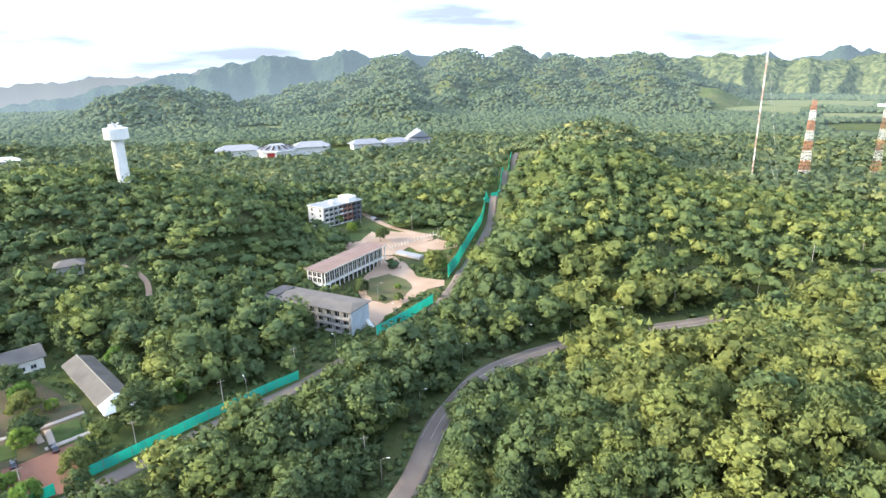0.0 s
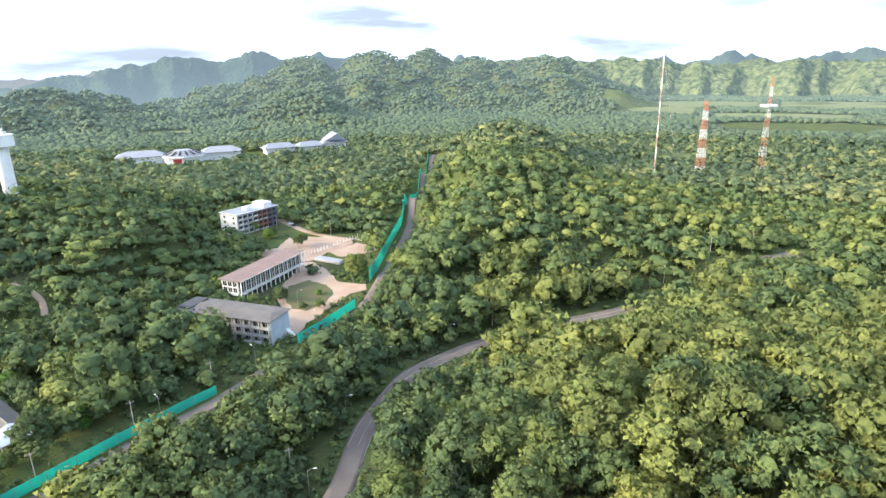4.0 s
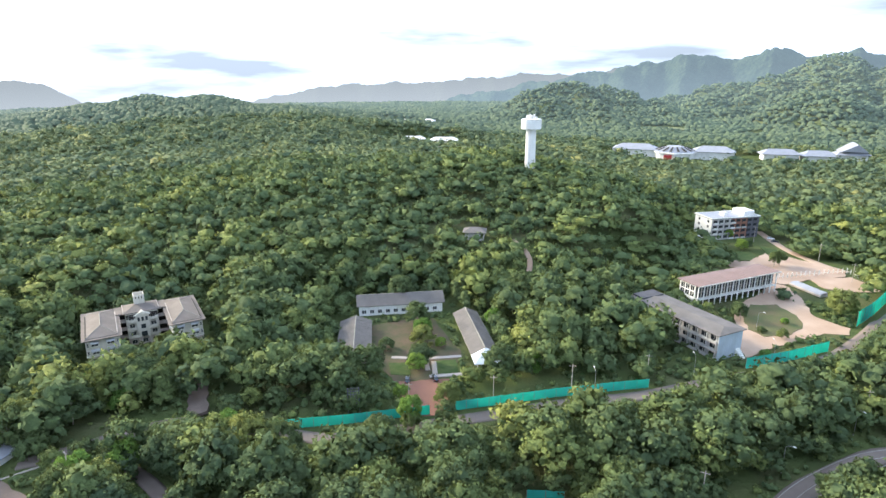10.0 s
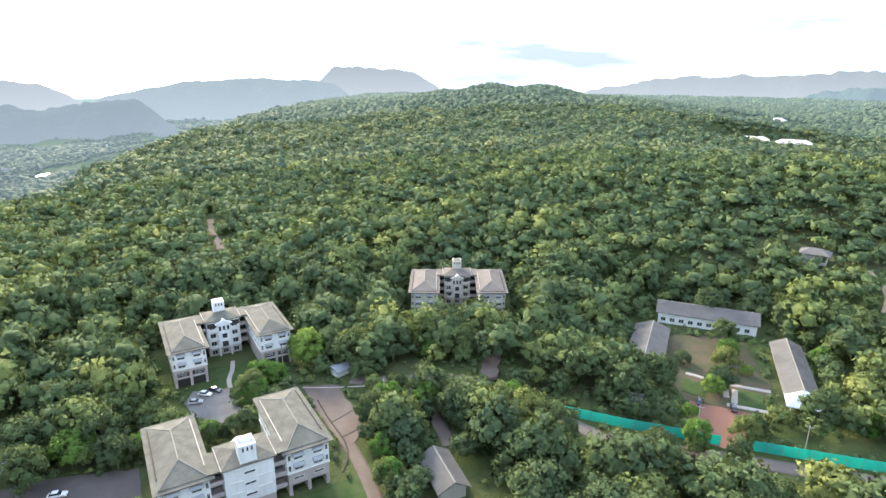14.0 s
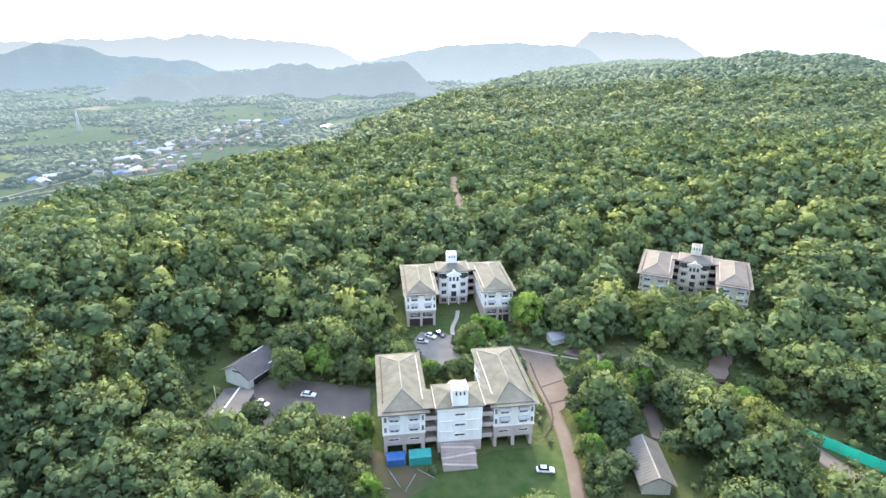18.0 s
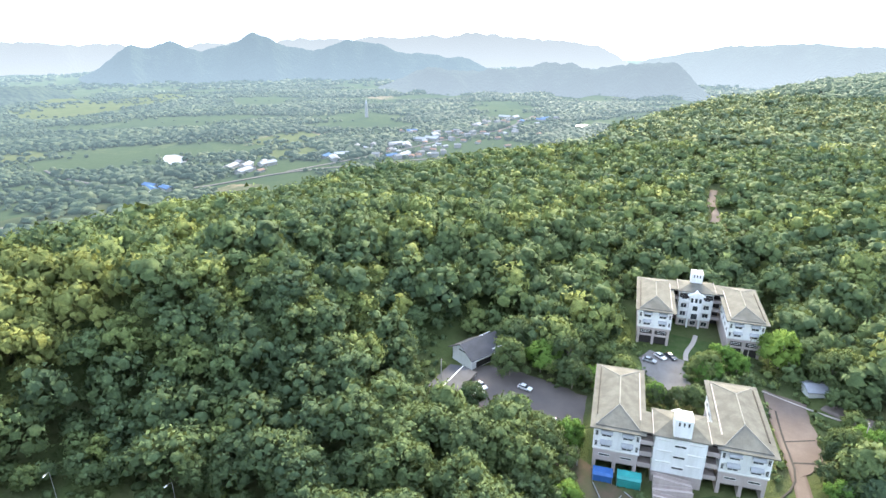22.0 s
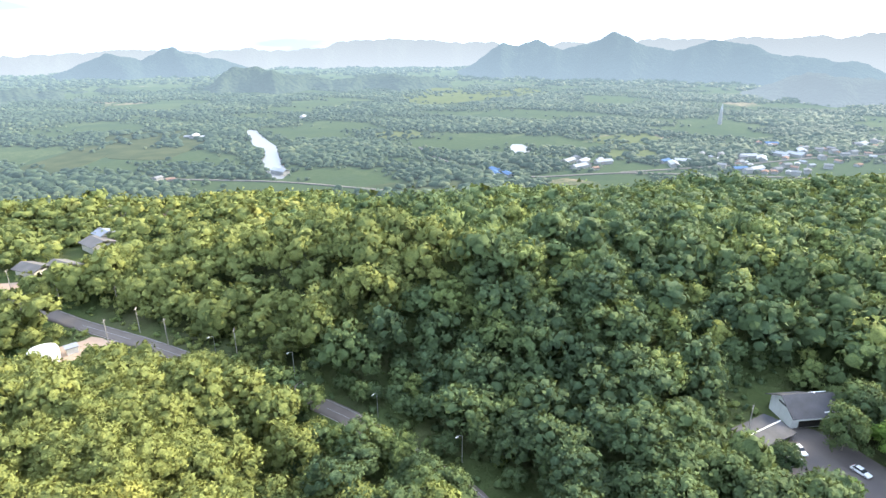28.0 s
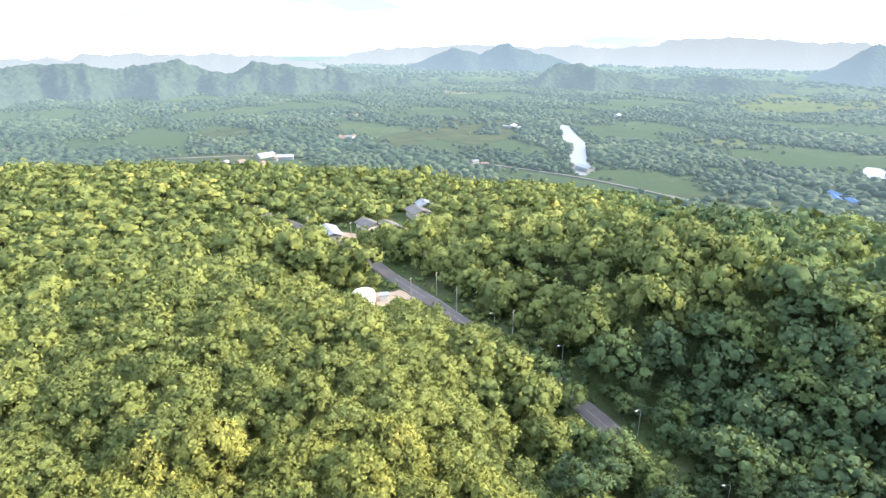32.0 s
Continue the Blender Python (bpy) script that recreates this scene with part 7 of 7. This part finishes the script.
def car(m, paint, label):
    """A saloon: body, glasshouse, four wheels with rims, lights; it faces +x."""
    d = thing("car", m, label, "car", "parked cars")
    bm = bmesh.new()
    side = ((-2.15, 0.35), (-2.2, 0.75), (-1.9, 0.95), (-1.2, 0.98), (0.9, 0.95), (1.9, 0.80), (2.2, 0.6), (2.15, 0.35))
    rings = [[bm.verts.new((px, sy * (0.84 if pz < 0.9 else 0.78), pz)) for px, pz in side] for sy in (-1, 1)]
    bm.faces.new(rings[0]), bm.faces.new(rings[1][::-1])
    for i in range(len(side)):
        j = (i + 1) % len(side)
        bm.faces.new((rings[0][i], rings[0][j], rings[1][j], rings[1][i]))
    bmesh.ops.recalc_face_normals(bm, faces=bm.faces)
    bmesh.ops.bevel(bm, geom=bm.edges[:], offset=0.05, segments=1, affect="EDGES")
    body = part("body", bm, paint, d)
    bm = bmesh.new()
    low = ((-1.75, 0.96), (0.95, 0.94))
    top = ((-1.15, 1.43), (0.25, 1.45))
    v = [bm.verts.new((px, sy * w, pz)) for sy in (-1, 1) for (px, pz), w in ((low[0], 0.76), (low[1], 0.76), (top[1], 0.60), (top[0], 0.60))]
    for f in ((0, 1, 2, 3), (7, 6, 5, 4), (0, 4, 5, 1), (1, 5, 6, 2), (3, 2, 6, 7), (0, 3, 7, 4)):
        bm.faces.new([v[i] for i in f])
    part("glasshouse", bm, M_CARGLASS, d, "dark car windows")
    part("roof", boxes((-1.18, 0.28, -0.62, 0.62, 1.42, 1.49), bevel=0.03), paint, d)
    for px in (-1.35, 1.38):
        for sy in (-1, 1):
            w = part("wheel", lathe([(0.30, -0.1), (0.33, -0.07), (0.33, 0.07), (0.30, 0.1)], 14), M_TYRE, d)
            w.matrix_basis = pose(px, sy * 0.78, 0.33, 90, 0, 0)
            part("rim", lathe([(0.19, -0.115), (0.20, 0.115)], 10), M_STEEL, w)
    for sy in (-0.6, 0.6):
        part("headlight", boxes((2.10, 2.2, sy - 0.18, sy + 0.18, 0.60, 0.74)), M_LAMPGLASS, d)
        part("tail_light", boxes((-2.22, -2.12, sy - 0.18, sy + 0.18, 0.70, 0.86)), M_TAIL, d)
    return d


def paint(name, c):
    m, n, l, b = material(name)
    l.new(mixed(n, l, noise_out(n, l, 1.5, 4), c, tuple(k * 0.9 for k in c)), b.inputs["Base Color"])
    b.inputs["Roughness"].default_value = 0.25
    b.inputs["Coat Weight"].default_value = 0.5
    return m


P_WHITE, P_DARK, P_SILVER = paint("white_car_paint", (0.78, 0.78, 0.78)), paint("black_car_paint", (0.025, 0.03, 0.045)), paint("silver_car_paint", (0.42, 0.43, 0.44))
white_car = car(pose(-140.7, -51.6, 0.1, 0, 0, 62), P_WHITE, "white saloon parked on dark asphalt")
for px, py, a in ((-137.6, -51.6, 70), (-134.6, -51.2, 65), (-145.0, -39.5, 82), (-132.2, -27.6, 8), (-114.6, 24.2, 86), (-180.3, -5.1, 55), (-48.5, 404, 20)):
    tagged(copy_thing(white_car, pose(px, py, ground_at(px, py) + 0.1, 0, 0, a)), "white saloon parked " + ("on the lawn" if px > -116 and py > 20 and py < 30 else "by the hostel" if px < -170 else "at the flats" if py > 300 else "on dark asphalt"))
dark_car = car(pose(-132.1, -24.6, 0.1, 0, 0, 8), P_DARK, "black saloon parked on dark asphalt")
for px, py, a, where in ((-181.6, -2.0, 50, "by the hostel court"), (-117.0, 136.0, 128, "on red earth"), (-110.2, 142.6, 140, "on red earth by the lawn"), (-45.5, 398, 30, "at the flats")):
    tagged(copy_thing(dark_car, pose(px, py, ground_at(px, py) + 0.1, 0, 0, a)), "black saloon parked " + where)
tagged(car(pose(-176.5, -8.0, 0.12, 0, 0, 80), P_SILVER, "silver saloon parked beside the entrance court"))

# ---- poles and lamps ----
def power_pole(m, label):
    d = thing("power_pole", m, label, "power pole", "power poles")
    part("post", tube([(0, 0, -0.5), (0, 0, 10.0)], 0.16, 8, 0.11), M_CONC, d)
    for z in (9.3,):
        arm = part("crossarm", boxes((-1.1, 1.1, -0.06, 0.06, z, z + 0.12)), M_WOODPOST, d)
        for px in (-1.0, 0, 1.0):
            part("insulator", lathe([(0.05, 0), (0.08, 0.1), (0.05, 0.22)], 8), M_WOODPOST, arm).location = (px, 0, z + 0.12)
    return d


first_pole = power_pole(pose(-69.5, 162.5, ground_at(-69.5, 162.5), 0, 0, 30), "concrete power pole beside the fence")
for px, py, a in ((-86, 141, 35), (-104.5, 122, 40), (-52, 184, 30), (-43, 132, 20), (-21.5, 131.7, 10), (29, 206, 60), (50, 216, 60), (8, 199, 40), (-3, 341, 0), (96, 229, 60), (140, 246, 60), (170, 258, 60), (200, 268, 60), (-86, 176, 20), (-58, 212, 20), (-187, 20, 0), (-152, 45, 0), (-135, -62, 20),
                  (-18.6, -195.7, 60), (-12, -210, 60), (-2, -206, 60), (-36, -176, 60), (-8, -232, 60), (10, -248, 60), (26, -275, 60), (48, -285, 60), (-56, 392, 0), (-20, 372, 0)):
    tagged(copy_thing(first_pole, pose(px, py, ground_at(px, py), 0, 0, a)), "concrete power pole " + ("at the works yard" if py > 300 else "beside the road below the hill" if py < -150 else "among the trees"))


def street_lamp(m, label):
    d = thing("street_lamp", m, label, "street lamp", "street lamps")
    part("pole", tube([(0, 0, -0.4), (0, 0, 8.0)], 0.075, 8, 0.05), M_STEEL, d)
    part("arm", tube([(0, 0, 7.9), (0.6, 0, 8.4), (1.8, 0, 8.6)], 0.04, 6), M_STEEL, d)
    part("head", boxes((1.5, 2.3, -0.16, 0.16, 8.5, 8.68), bevel=0.05), M_TRIM, d, "pale lamp head")
    return d


first_lamp = street_lamp(pose(-8, 157, ground_at(-8, 157), 0, 0, 0), "slim steel street lamp beside the road")
for px, py, a in ((-16.5, 124, 0), (6, 188, -40), (31, 203, -60), (70, 218, -80), (-68, -95, 10), (-59, -122, 30), (-46, -150, 30), (-30, -178, 30), (-63, 166, 130), (-40, 196, 130), (-20, 224, 130), (-36, 226, 20), (-30, 250, 0)):
    tagged(copy_thing(first_lamp, pose(px, py, ground_at(px, py), 0, 0, a)))

# ---- steel frame behind the fence ----
sf = thing("steel_frame", pose(-117.2, 111.0, ground_at(-117.2, 111.0), 0, 0, 46), "dark open steel sign frame behind the green fence", "sign frame")
for px in (-1.7, 1.7):
    part("post", boxes((px - 0.12, px + 0.12, -0.12, 0.12, 0, 9.0)), M_CHAR, sf)
for k in range(6):
    part("rail", boxes((-1.7, 1.7, -0.06, 0.06, 3.6 + k * 1.05, 3.72 + k * 1.05)), M_CHAR, sf)
for px in (-0.85, 0, 0.85):
    part("bar", boxes((px - 0.05, px + 0.05, -0.06, 0.06, 3.6, 8.9)), M_CHAR, sf)

# ---- behind the first hostel: covered bins, ramp, outdoor stair ----
for cx, cy, a, w, h, mat, label in ((-117.4, -12.0, -82, 4.6, 2.3, M_TARPB, "blue tarpaulin over stored goods"), (-117.8, -6.1, -82, 5.4, 2.9, M_TARPG, "teal tarpaulin shelter by the hostel wall")):
    t = thing("tarpaulin_shelter", pose(cx, cy, 0.1, 0, 0, a), label, "shelter")
    bm = bmesh.new()
    cols = []
    for i in range(7):
        s = i / 6
        cols.append([bm.verts.new((-w / 2 + w * s, yy, zz - 0.12 * math.sin(s * math.pi * 3) ** 2)) for yy, zz in ((1.3, 0.1), (1.35, h * 0.8), (0.9, h), (-1.1, h + 0.15), (-1.1, 0.1))])
    for a1, b1 in zip(cols[:-1], cols[1:]):
        for q in range(5):
            bm.faces.new((a1[q], a1[(q + 1) % 5], b1[(q + 1) % 5], b1[q]))
    bm.faces.new(cols[0]), bm.faces.new(cols[-1][::-1])
    part("sheet", bm, mat, t)
    for px in (-w / 2 + 0.1, w / 2 - 0.1):
        part("pole", tube([(px, 1.45, 0), (px, 1.45, h * 0.8)], 0.04, 6), M_STEEL, t)
rp = thing("access_ramp", pose(-134.2, 2.0, 0.0, 0, 0, -82.1) @ pose(0.8, 13.4, 0), "pinkish concrete ramp zigzag behind the hostel", "ramp")
for k, (y0, z0, z1) in enumerate(((0.2, 2.2, 3.1), (2.2, 1.2, 2.2), (4.2, 0.1, 1.2))):
    bm = bmesh.new()
    za, zb = (z0, z1) if k % 2 == 0 else (z1, z0)
    v = [bm.verts.new(p) for p in ((-4.2, y0, 0), (4.2, y0, 0), (4.2, y0 + 1.8, 0), (-4.2, y0 + 1.8, 0), (-4.2, y0, za), (4.2, y0, zb), (4.2, y0 + 1.8, zb), (-4.2, y0 + 1.8, za))]
    for f in ((3, 2, 1, 0), (4, 5, 6, 7), (0, 1, 5, 4), (1, 2, 6, 5), (2, 3, 7, 6), (3, 0, 4, 7)):
        bm.faces.new([v[i] for i in f])
    fl = part("flight", bm, M_PINK, rp)
    for yy in (y0 + 0.02, y0 + 1.66):
        bm = bmesh.new()
        v = [bm.verts.new(p) for p in ((-4.2, yy, za), (4.2, yy, zb), (4.2, yy + 0.12, zb), (-4.2, yy + 0.12, za), (-4.2, yy, za + 0.85), (4.2, yy, zb + 0.85), (4.2, yy + 0.12, zb + 0.85), (-4.2, yy + 0.12, za + 0.85))]
        for f in ((3, 2, 1, 0), (4, 5, 6, 7), (0, 1, 5, 4), (1, 2, 6, 5), (2, 3, 7, 6), (3, 0, 4, 7)):
            bm.faces.new([v[i] for i in f])
        part("low_wall", bm, M_PINK, fl)
st = thing("outdoor_stair", pose(-119.5, -20.2, 0, 0, 0, -82), "pale concrete outdoor stair at the hostel side", "stair")
for k in range(9):
    part("step", boxes((-1.6, 1.6, -k * 0.42 - 0.42, -k * 0.42, 0, 0.35 + k * 0.33)), M_CONC, st)
for px in (-1.9, 1.62):
    part("cheek_wall", boxes((px, px + 0.28, -4.4, 0.6, 0, 1.6)), M_CONC, st)

for px, py, turn, ln in ((-112, -12, 30, 7.0), (-110.5, -8, -20, 6.0), (-113.5, -4.5, 55, 5.0), (-109, -15, 75, 5.5)):
    pipe = thing("pipe", pose(px, py, 0.22, 0, 0, turn), "pale steel pipe lying on worn earth", "pipe", "pipes behind the hostel")
    part("tube", tube([(-ln / 2, 0, 0), (ln / 2, 0, 0)], 0.09, 8), M_STEEL, pipe)

# ---- yard pieces ----
pc = thing("pool_cover", pose(-18.5, 315.5, 0.1, 0, 0, -38), "long pale blue-white covered basin in the yard", "basin")
part("basin", boxes((-9, 9, -3.0, 3.0, 0, 1.0), bevel=0.1), M_CONC, pc)
bm = bmesh.new()
cols = []
for i in range(9):
    px = -8.8 + 17.6 * i / 8
    cols.append([bm.verts.new((px, 2.8 * math.cos(a), 1.0 + 0.9 * math.sin(a))) for a in [math.pi * k / 6 for k in range(7)]])
for a1, b1 in zip(cols[:-1], cols[1:]):
    for q in range(6):
        bm.faces.new((a1[q], a1[q + 1], b1[q + 1], b1[q]))
part("cover", bm, M_PALEROOF, pc, "pale blue-white arched cover")
pf = thing("post_fence", Matrix.Identity(4), "row of white concrete posts round the sandy plot", "fence")
post = mesh_of("post", boxes((-0.16, 0.16, -0.16, 0.16, 0, 2.6)), M_TRIM)
line = [(-33, 326), (-21, 340), (-6, 357), (10, 337)]
for (ax, ay), (bx, by) in zip(line[:-1], line[1:]):
    k = int(math.hypot(bx - ax, by - ay) / 2.6)
    for i in range(k):
        p = part("post", post, None, pf)
        p.location = (ax + (bx - ax) * i / k, ay + (by - ay) * i / k, 0.1)
    ln = math.hypot(bx - ax, by - ay)
    rl = part("rail", boxes((0, ln, -0.05, 0.05, 1.0, 1.14)), M_TRIM, pf)
    rl.matrix_basis = pose(ax, ay, 0.1, 0, 0, math.degrees(math.atan2(by - ay, bx - ax)))

# ---- water tank and houses beside the southern road ----
tk = thing("water_storage_tank", pose(16, -206, ground_at(16, -206)), "round white water tank in the scrub", "water tank")
part("shell", lathe([(4.3, 0), (4.3, 4.2), (4.1, 4.5), (2.2, 5.0), (0.3, 5.2)], 28), M_WHITE, tk)
part("band", lathe([(4.36, 2.0), (4.38, 2.05), (4.38, 2.25), (4.36, 2.3)], 28), M_TRIM, tk)
part("hatch", lathe([(0.5, 4.9), (0.5, 5.4), (0.1, 5.5)], 10), M_STEEL, tk)
ph = thing("pump_house", pose(8.5, -208, ground_at(8.5, -208), 0, 0, 10), "small white pump house beside the water tank", "hut")
part("wall", boxes((-1.6, 1.6, -1.4, 1.4, 0, 2.3)), M_WHITE, ph)
part("roof", boxes((-2.0, 2.0, -1.8, 1.8, 2.3, 2.5)), M_PALEROOF, ph)
for cx, cy, a, w, dd, h, mat in ((37, -281, 20, 8, 15, 3.2, M_PALEROOF), (18, -291, 35, 8, 12, 3.6, M_GREYROOF), (7, -287, 30, 8, 12, 3.4, M_GREYROOF), (-8, -312, 20, 10, 12, 4.0, M_GREYROOF), (-12, -322, 20, 7, 8, 5.0, M_PALEROOF), (-20, -369, 20, 9, 11, 3.5, M_GREYROOF), (-46, -346, 10, 8, 10, 3.2, M_BROWNROOF), (-92, -378, 30, 9, 10, 3.2, M_GREYROOF)):
    o = thing("bungalow", pose(cx, cy, ground_at(cx, cy), 0, 0, a), "small weathered bungalow with " + ("pale" if mat is M_PALEROOF else "grey" if mat is M_GREYROOF else "brown") + " roof among trees", "house", "bungalows below the hill")
    part("wall", boxes((-w / 2, w / 2, -dd / 2, dd / 2, 0, h)), M_CREAM, o)
    part("roof", gable_roof(-w / 2 - 1.1, w / 2 + 1.1, -dd / 2 - 1, dd / 2 + 1, h, 1.9), mat, o)
    for k in (-1, 1):
        part("window", boxes((-w / 2 - 0.05, -w / 2 + 0.05, k * dd / 4 - 0.7, k * dd / 4 + 0.7, 1.0, 2.2)), M_GLASS, o)
        part("window", boxes((k * w / 4 - 0.7, k * w / 4 + 0.7, dd / 2 - 0.05, dd / 2 + 0.05, 1.0, 2.2)), M_GLASS, o)

# ---- single trees of the courts and yards ----
M_YOUNG = foliage("young_bright_leaves", (0.10, 0.21, 0.055), (0.15, 0.28, 0.06), (0.22, 0.34, 0.075), "object", 0.25, grain=2.2, relief=0.3)
young_mesh = [mesh_from("crown", v, f, [M_YOUNG], normals=d, spray=p) for v, f, d, p in NEAR[:3]]
YARD_TREES = ((-40, 263, 2.6, 1.20, 2.4), (-22, 265, 1.6, 1.00, 1.2), (-28, 250, 1.8, 0.80, 1.0), (-57, 374, 3.2, 1.00, 3.0), (-36, 350, 3.0, 1.20, 4.5), (-23, 226, 2.0, 0.90, 1.4), (-17, 240, 1.6, 0.90, 1.0), (-56, 216, 4.2, 1.20, 4.4), (-142, 207, 6.3, 1.18, 5.5), (-61, 220, 6.1, 1.18, 5.5), (-5, 288, 6.5, 1.00, 5.5), (-118, 218, 6.7, 1.18, 5.5))
COURT_TREES_1 = ((-135, 165, 2.4, 1.00, 1.6), (-143, 180, 1.8, 1.10, 1.6), (-139, 150, 3.0, 0.90, 2.2), (-124, 164, 2.2, 0.90, 1.6), (-99, 138, 3.2, 0.90, 2.4), (-97, 150, 2.2, 1.30, 2.4), (-141, 124, 4.4, 1.10, 4.6), (-112, 127, 2.6, 1.00, 2.2), (-127, 123, 3.6, 1.00, 3.0), (-106, 108, 2.6, 1.20, 2.6), (-90, 122, 3.6, 1.20, 3.8), (-119, 144, 6.0, 1.06, 5.5), (-131, 130, 6.2, 1.00, 5.5), (-134, 123, 6.1, 1.06, 5.5))
COURT_TREES_2 = ((-97, 132, 4.1, 1.18, 3.9), (-86, 166, 5.6, 1.1, 5.5), (-143, 173, 4.8, 1.05, 4.8), (-121, 148, 5.2, 0.9, 3.4), (-93, 183, 6.5, 1.06, 5.5), (-119, 194, 6.7, 1.12, 5.5), (-83, 182, 6.3, 1.18, 5.5), (-98, 115, 3.0, 1.06, 3.0), (-129, 160, 4.4, 1.05, 3.8), (-137, 169, 3.6, 1.0, 3.4))
HOSTEL_TREES = ((-122, -38, 4.8, 1.1, 5.0), (-123, -29, 3.8, 1.1, 4.0), (-129, -50, 4.2, 1.1, 4.4), (-125, -22, 3.6, 1.20, 4.0), (-99, 102, 5.0, 1.00, 4.7), (-146, 40, 4.6, 1.06, 4.3), (-148, 55, 4.4, 1.12, 4.2), (-131, -37, 3.9, 1.18, 3.7), (-117, -28, 6.2, 1.00, 5.5), (-111, -39, 6.2, 1.06, 5.5), (-121, -52, 4.2, 1.12, 3.8), (-104, -18, 6.0, 1.18, 5.5), (-118, 36, 4.0, 1.00, 3.8), (-132, 64, 6.3, 1.06, 5.5), (-131, 74, 6.3, 1.12, 5.5))
DRIVE_TREES_1 = ((-178, 17, 4.0, 1.10, 3.4), (-154, -4, 3.2, 1.00, 2.6), (-157, 50, 3.8, 1.00, 3.4), (-171, 8, 5.4, 1.06, 5.1), (-189, 30, 6.3, 1.12, 5.5), (-180, 41, 6.3, 1.18, 5.5), (-191, 38, 6.1, 1.00, 5.5), (-177, 56, 6.3, 1.06, 5.5), (-192, 66, 6.4, 1.12, 5.5), (-184, 81, 6.8, 1.00, 5.5), (-179, 70, 6.6, 1.06, 5.5), (-188, 92, 6.6, 1.12, 5.5), (-153, 45, 5.1, 1.00, 4.8), (-178, -39, 6.4, 1.18, 5.5), (-163, -48, 6.3, 1.00, 5.5), (-171, -29, 6.1, 1.06, 5.5))
DRIVE_TREES_2 = ((-154, -22, 5.0, 1.12, 4.7), (-155, 2, 3.0, 1.18, 2.8))
BRIGHT_TREES = ((-189, 29, 6.4, 1.15, 6.5), (-169, 9, 4.0, 1.1, 4.0), (-180, 13, 4.4, 1.1, 4.6), (-118, 36, 3.0, 1.2, 4.0), (-146, 55, 4.2, 1.15, 5.0), (-137, 80, 4.0, 1.1, 5.0), (-154, -4, 2.8, 1.2, 3.0), (-156, -38, 5.2, 1.1, 5.5), (-100, 117, 3.6, 1.3, 4.2))
SHADE_TREES = ((-150, -46, 5.5, 1.1, 6.0), (-165, -37, 6.2, 1.1, 6.5), (-151, -27, 5.0, 1.1, 5.0), (-159, -30, 5.4, 1.1, 6.0), (-147, 40, 4.4, 1.2, 5.0), (-151, 47, 4.4, 1.2, 5.0), (-136, 62, 5.4, 1.1, 5.5), (-132, 46, 5.0, 1.1, 5.0), (-132, 68, 5.6, 1.1, 5.5), (-130, 38, 4.8, 1.1, 5.0), (-140, 47, 5.0, 1.1, 5.0), (-185, 45, 6.0, 1.1, 6.0),
    (-177, 77, 6.8, 1.1, 7.0), (-172, 68, 6.4, 1.1, 6.5), (-168, 77, 6.0, 1.1, 6.0), (-164, 188, 6.0, 1.1, 6.5), (-93, 156, 5.6, 1.15, 6.0), (-136, 118, 6.4, 1.1, 6.5), (-124, 78, 6.0, 1.1, 6.0), (-118, 84, 5.6, 1.1, 5.6), (-62, 228, 5.0, 1.2, 6.0), (-71, 391, 3.4, 1.2, 5.0), (-37.5, 258, 3.0, 1.35, 4.0), (-20.5, 248, 2.4, 0.9, 2.0), (-38, 345, 2.8, 1.4, 5.0), (-58, 369, 3.4, 1.1, 4.5))
for px, py, rr, tl, stt in BRIGHT_TREES:
    tree(px, py, rr, tl, stt, int(px * 7 + py), "fresh light green tree " + ("beside the red parking" if py > 100 else "beside the hostels"), young_mesh[int(px) % 3], "court and yard trees")
for k, (px, py, rr, tl, stt) in enumerate(YARD_TREES + SHADE_TREES + COURT_TREES_1 + COURT_TREES_2 + HOSTEL_TREES + DRIVE_TREES_1 + DRIVE_TREES_2):
    young = k % 4 == 1
    if young:
        rr, stt = min(rr, 3.6), min(stt, 3.4)
    tree(px, py, rr, tl, stt, k * 5 + 2, ("bright yellow-green young tree" if young else "spreading dark green tree" if tl < 0.95 else "leafy green tree") + (" in the works yard" if py > 215 else " in the planted court" if py > 105 else " beside the hostels"), young_mesh[k % 3] if young else None, "court and yard trees")
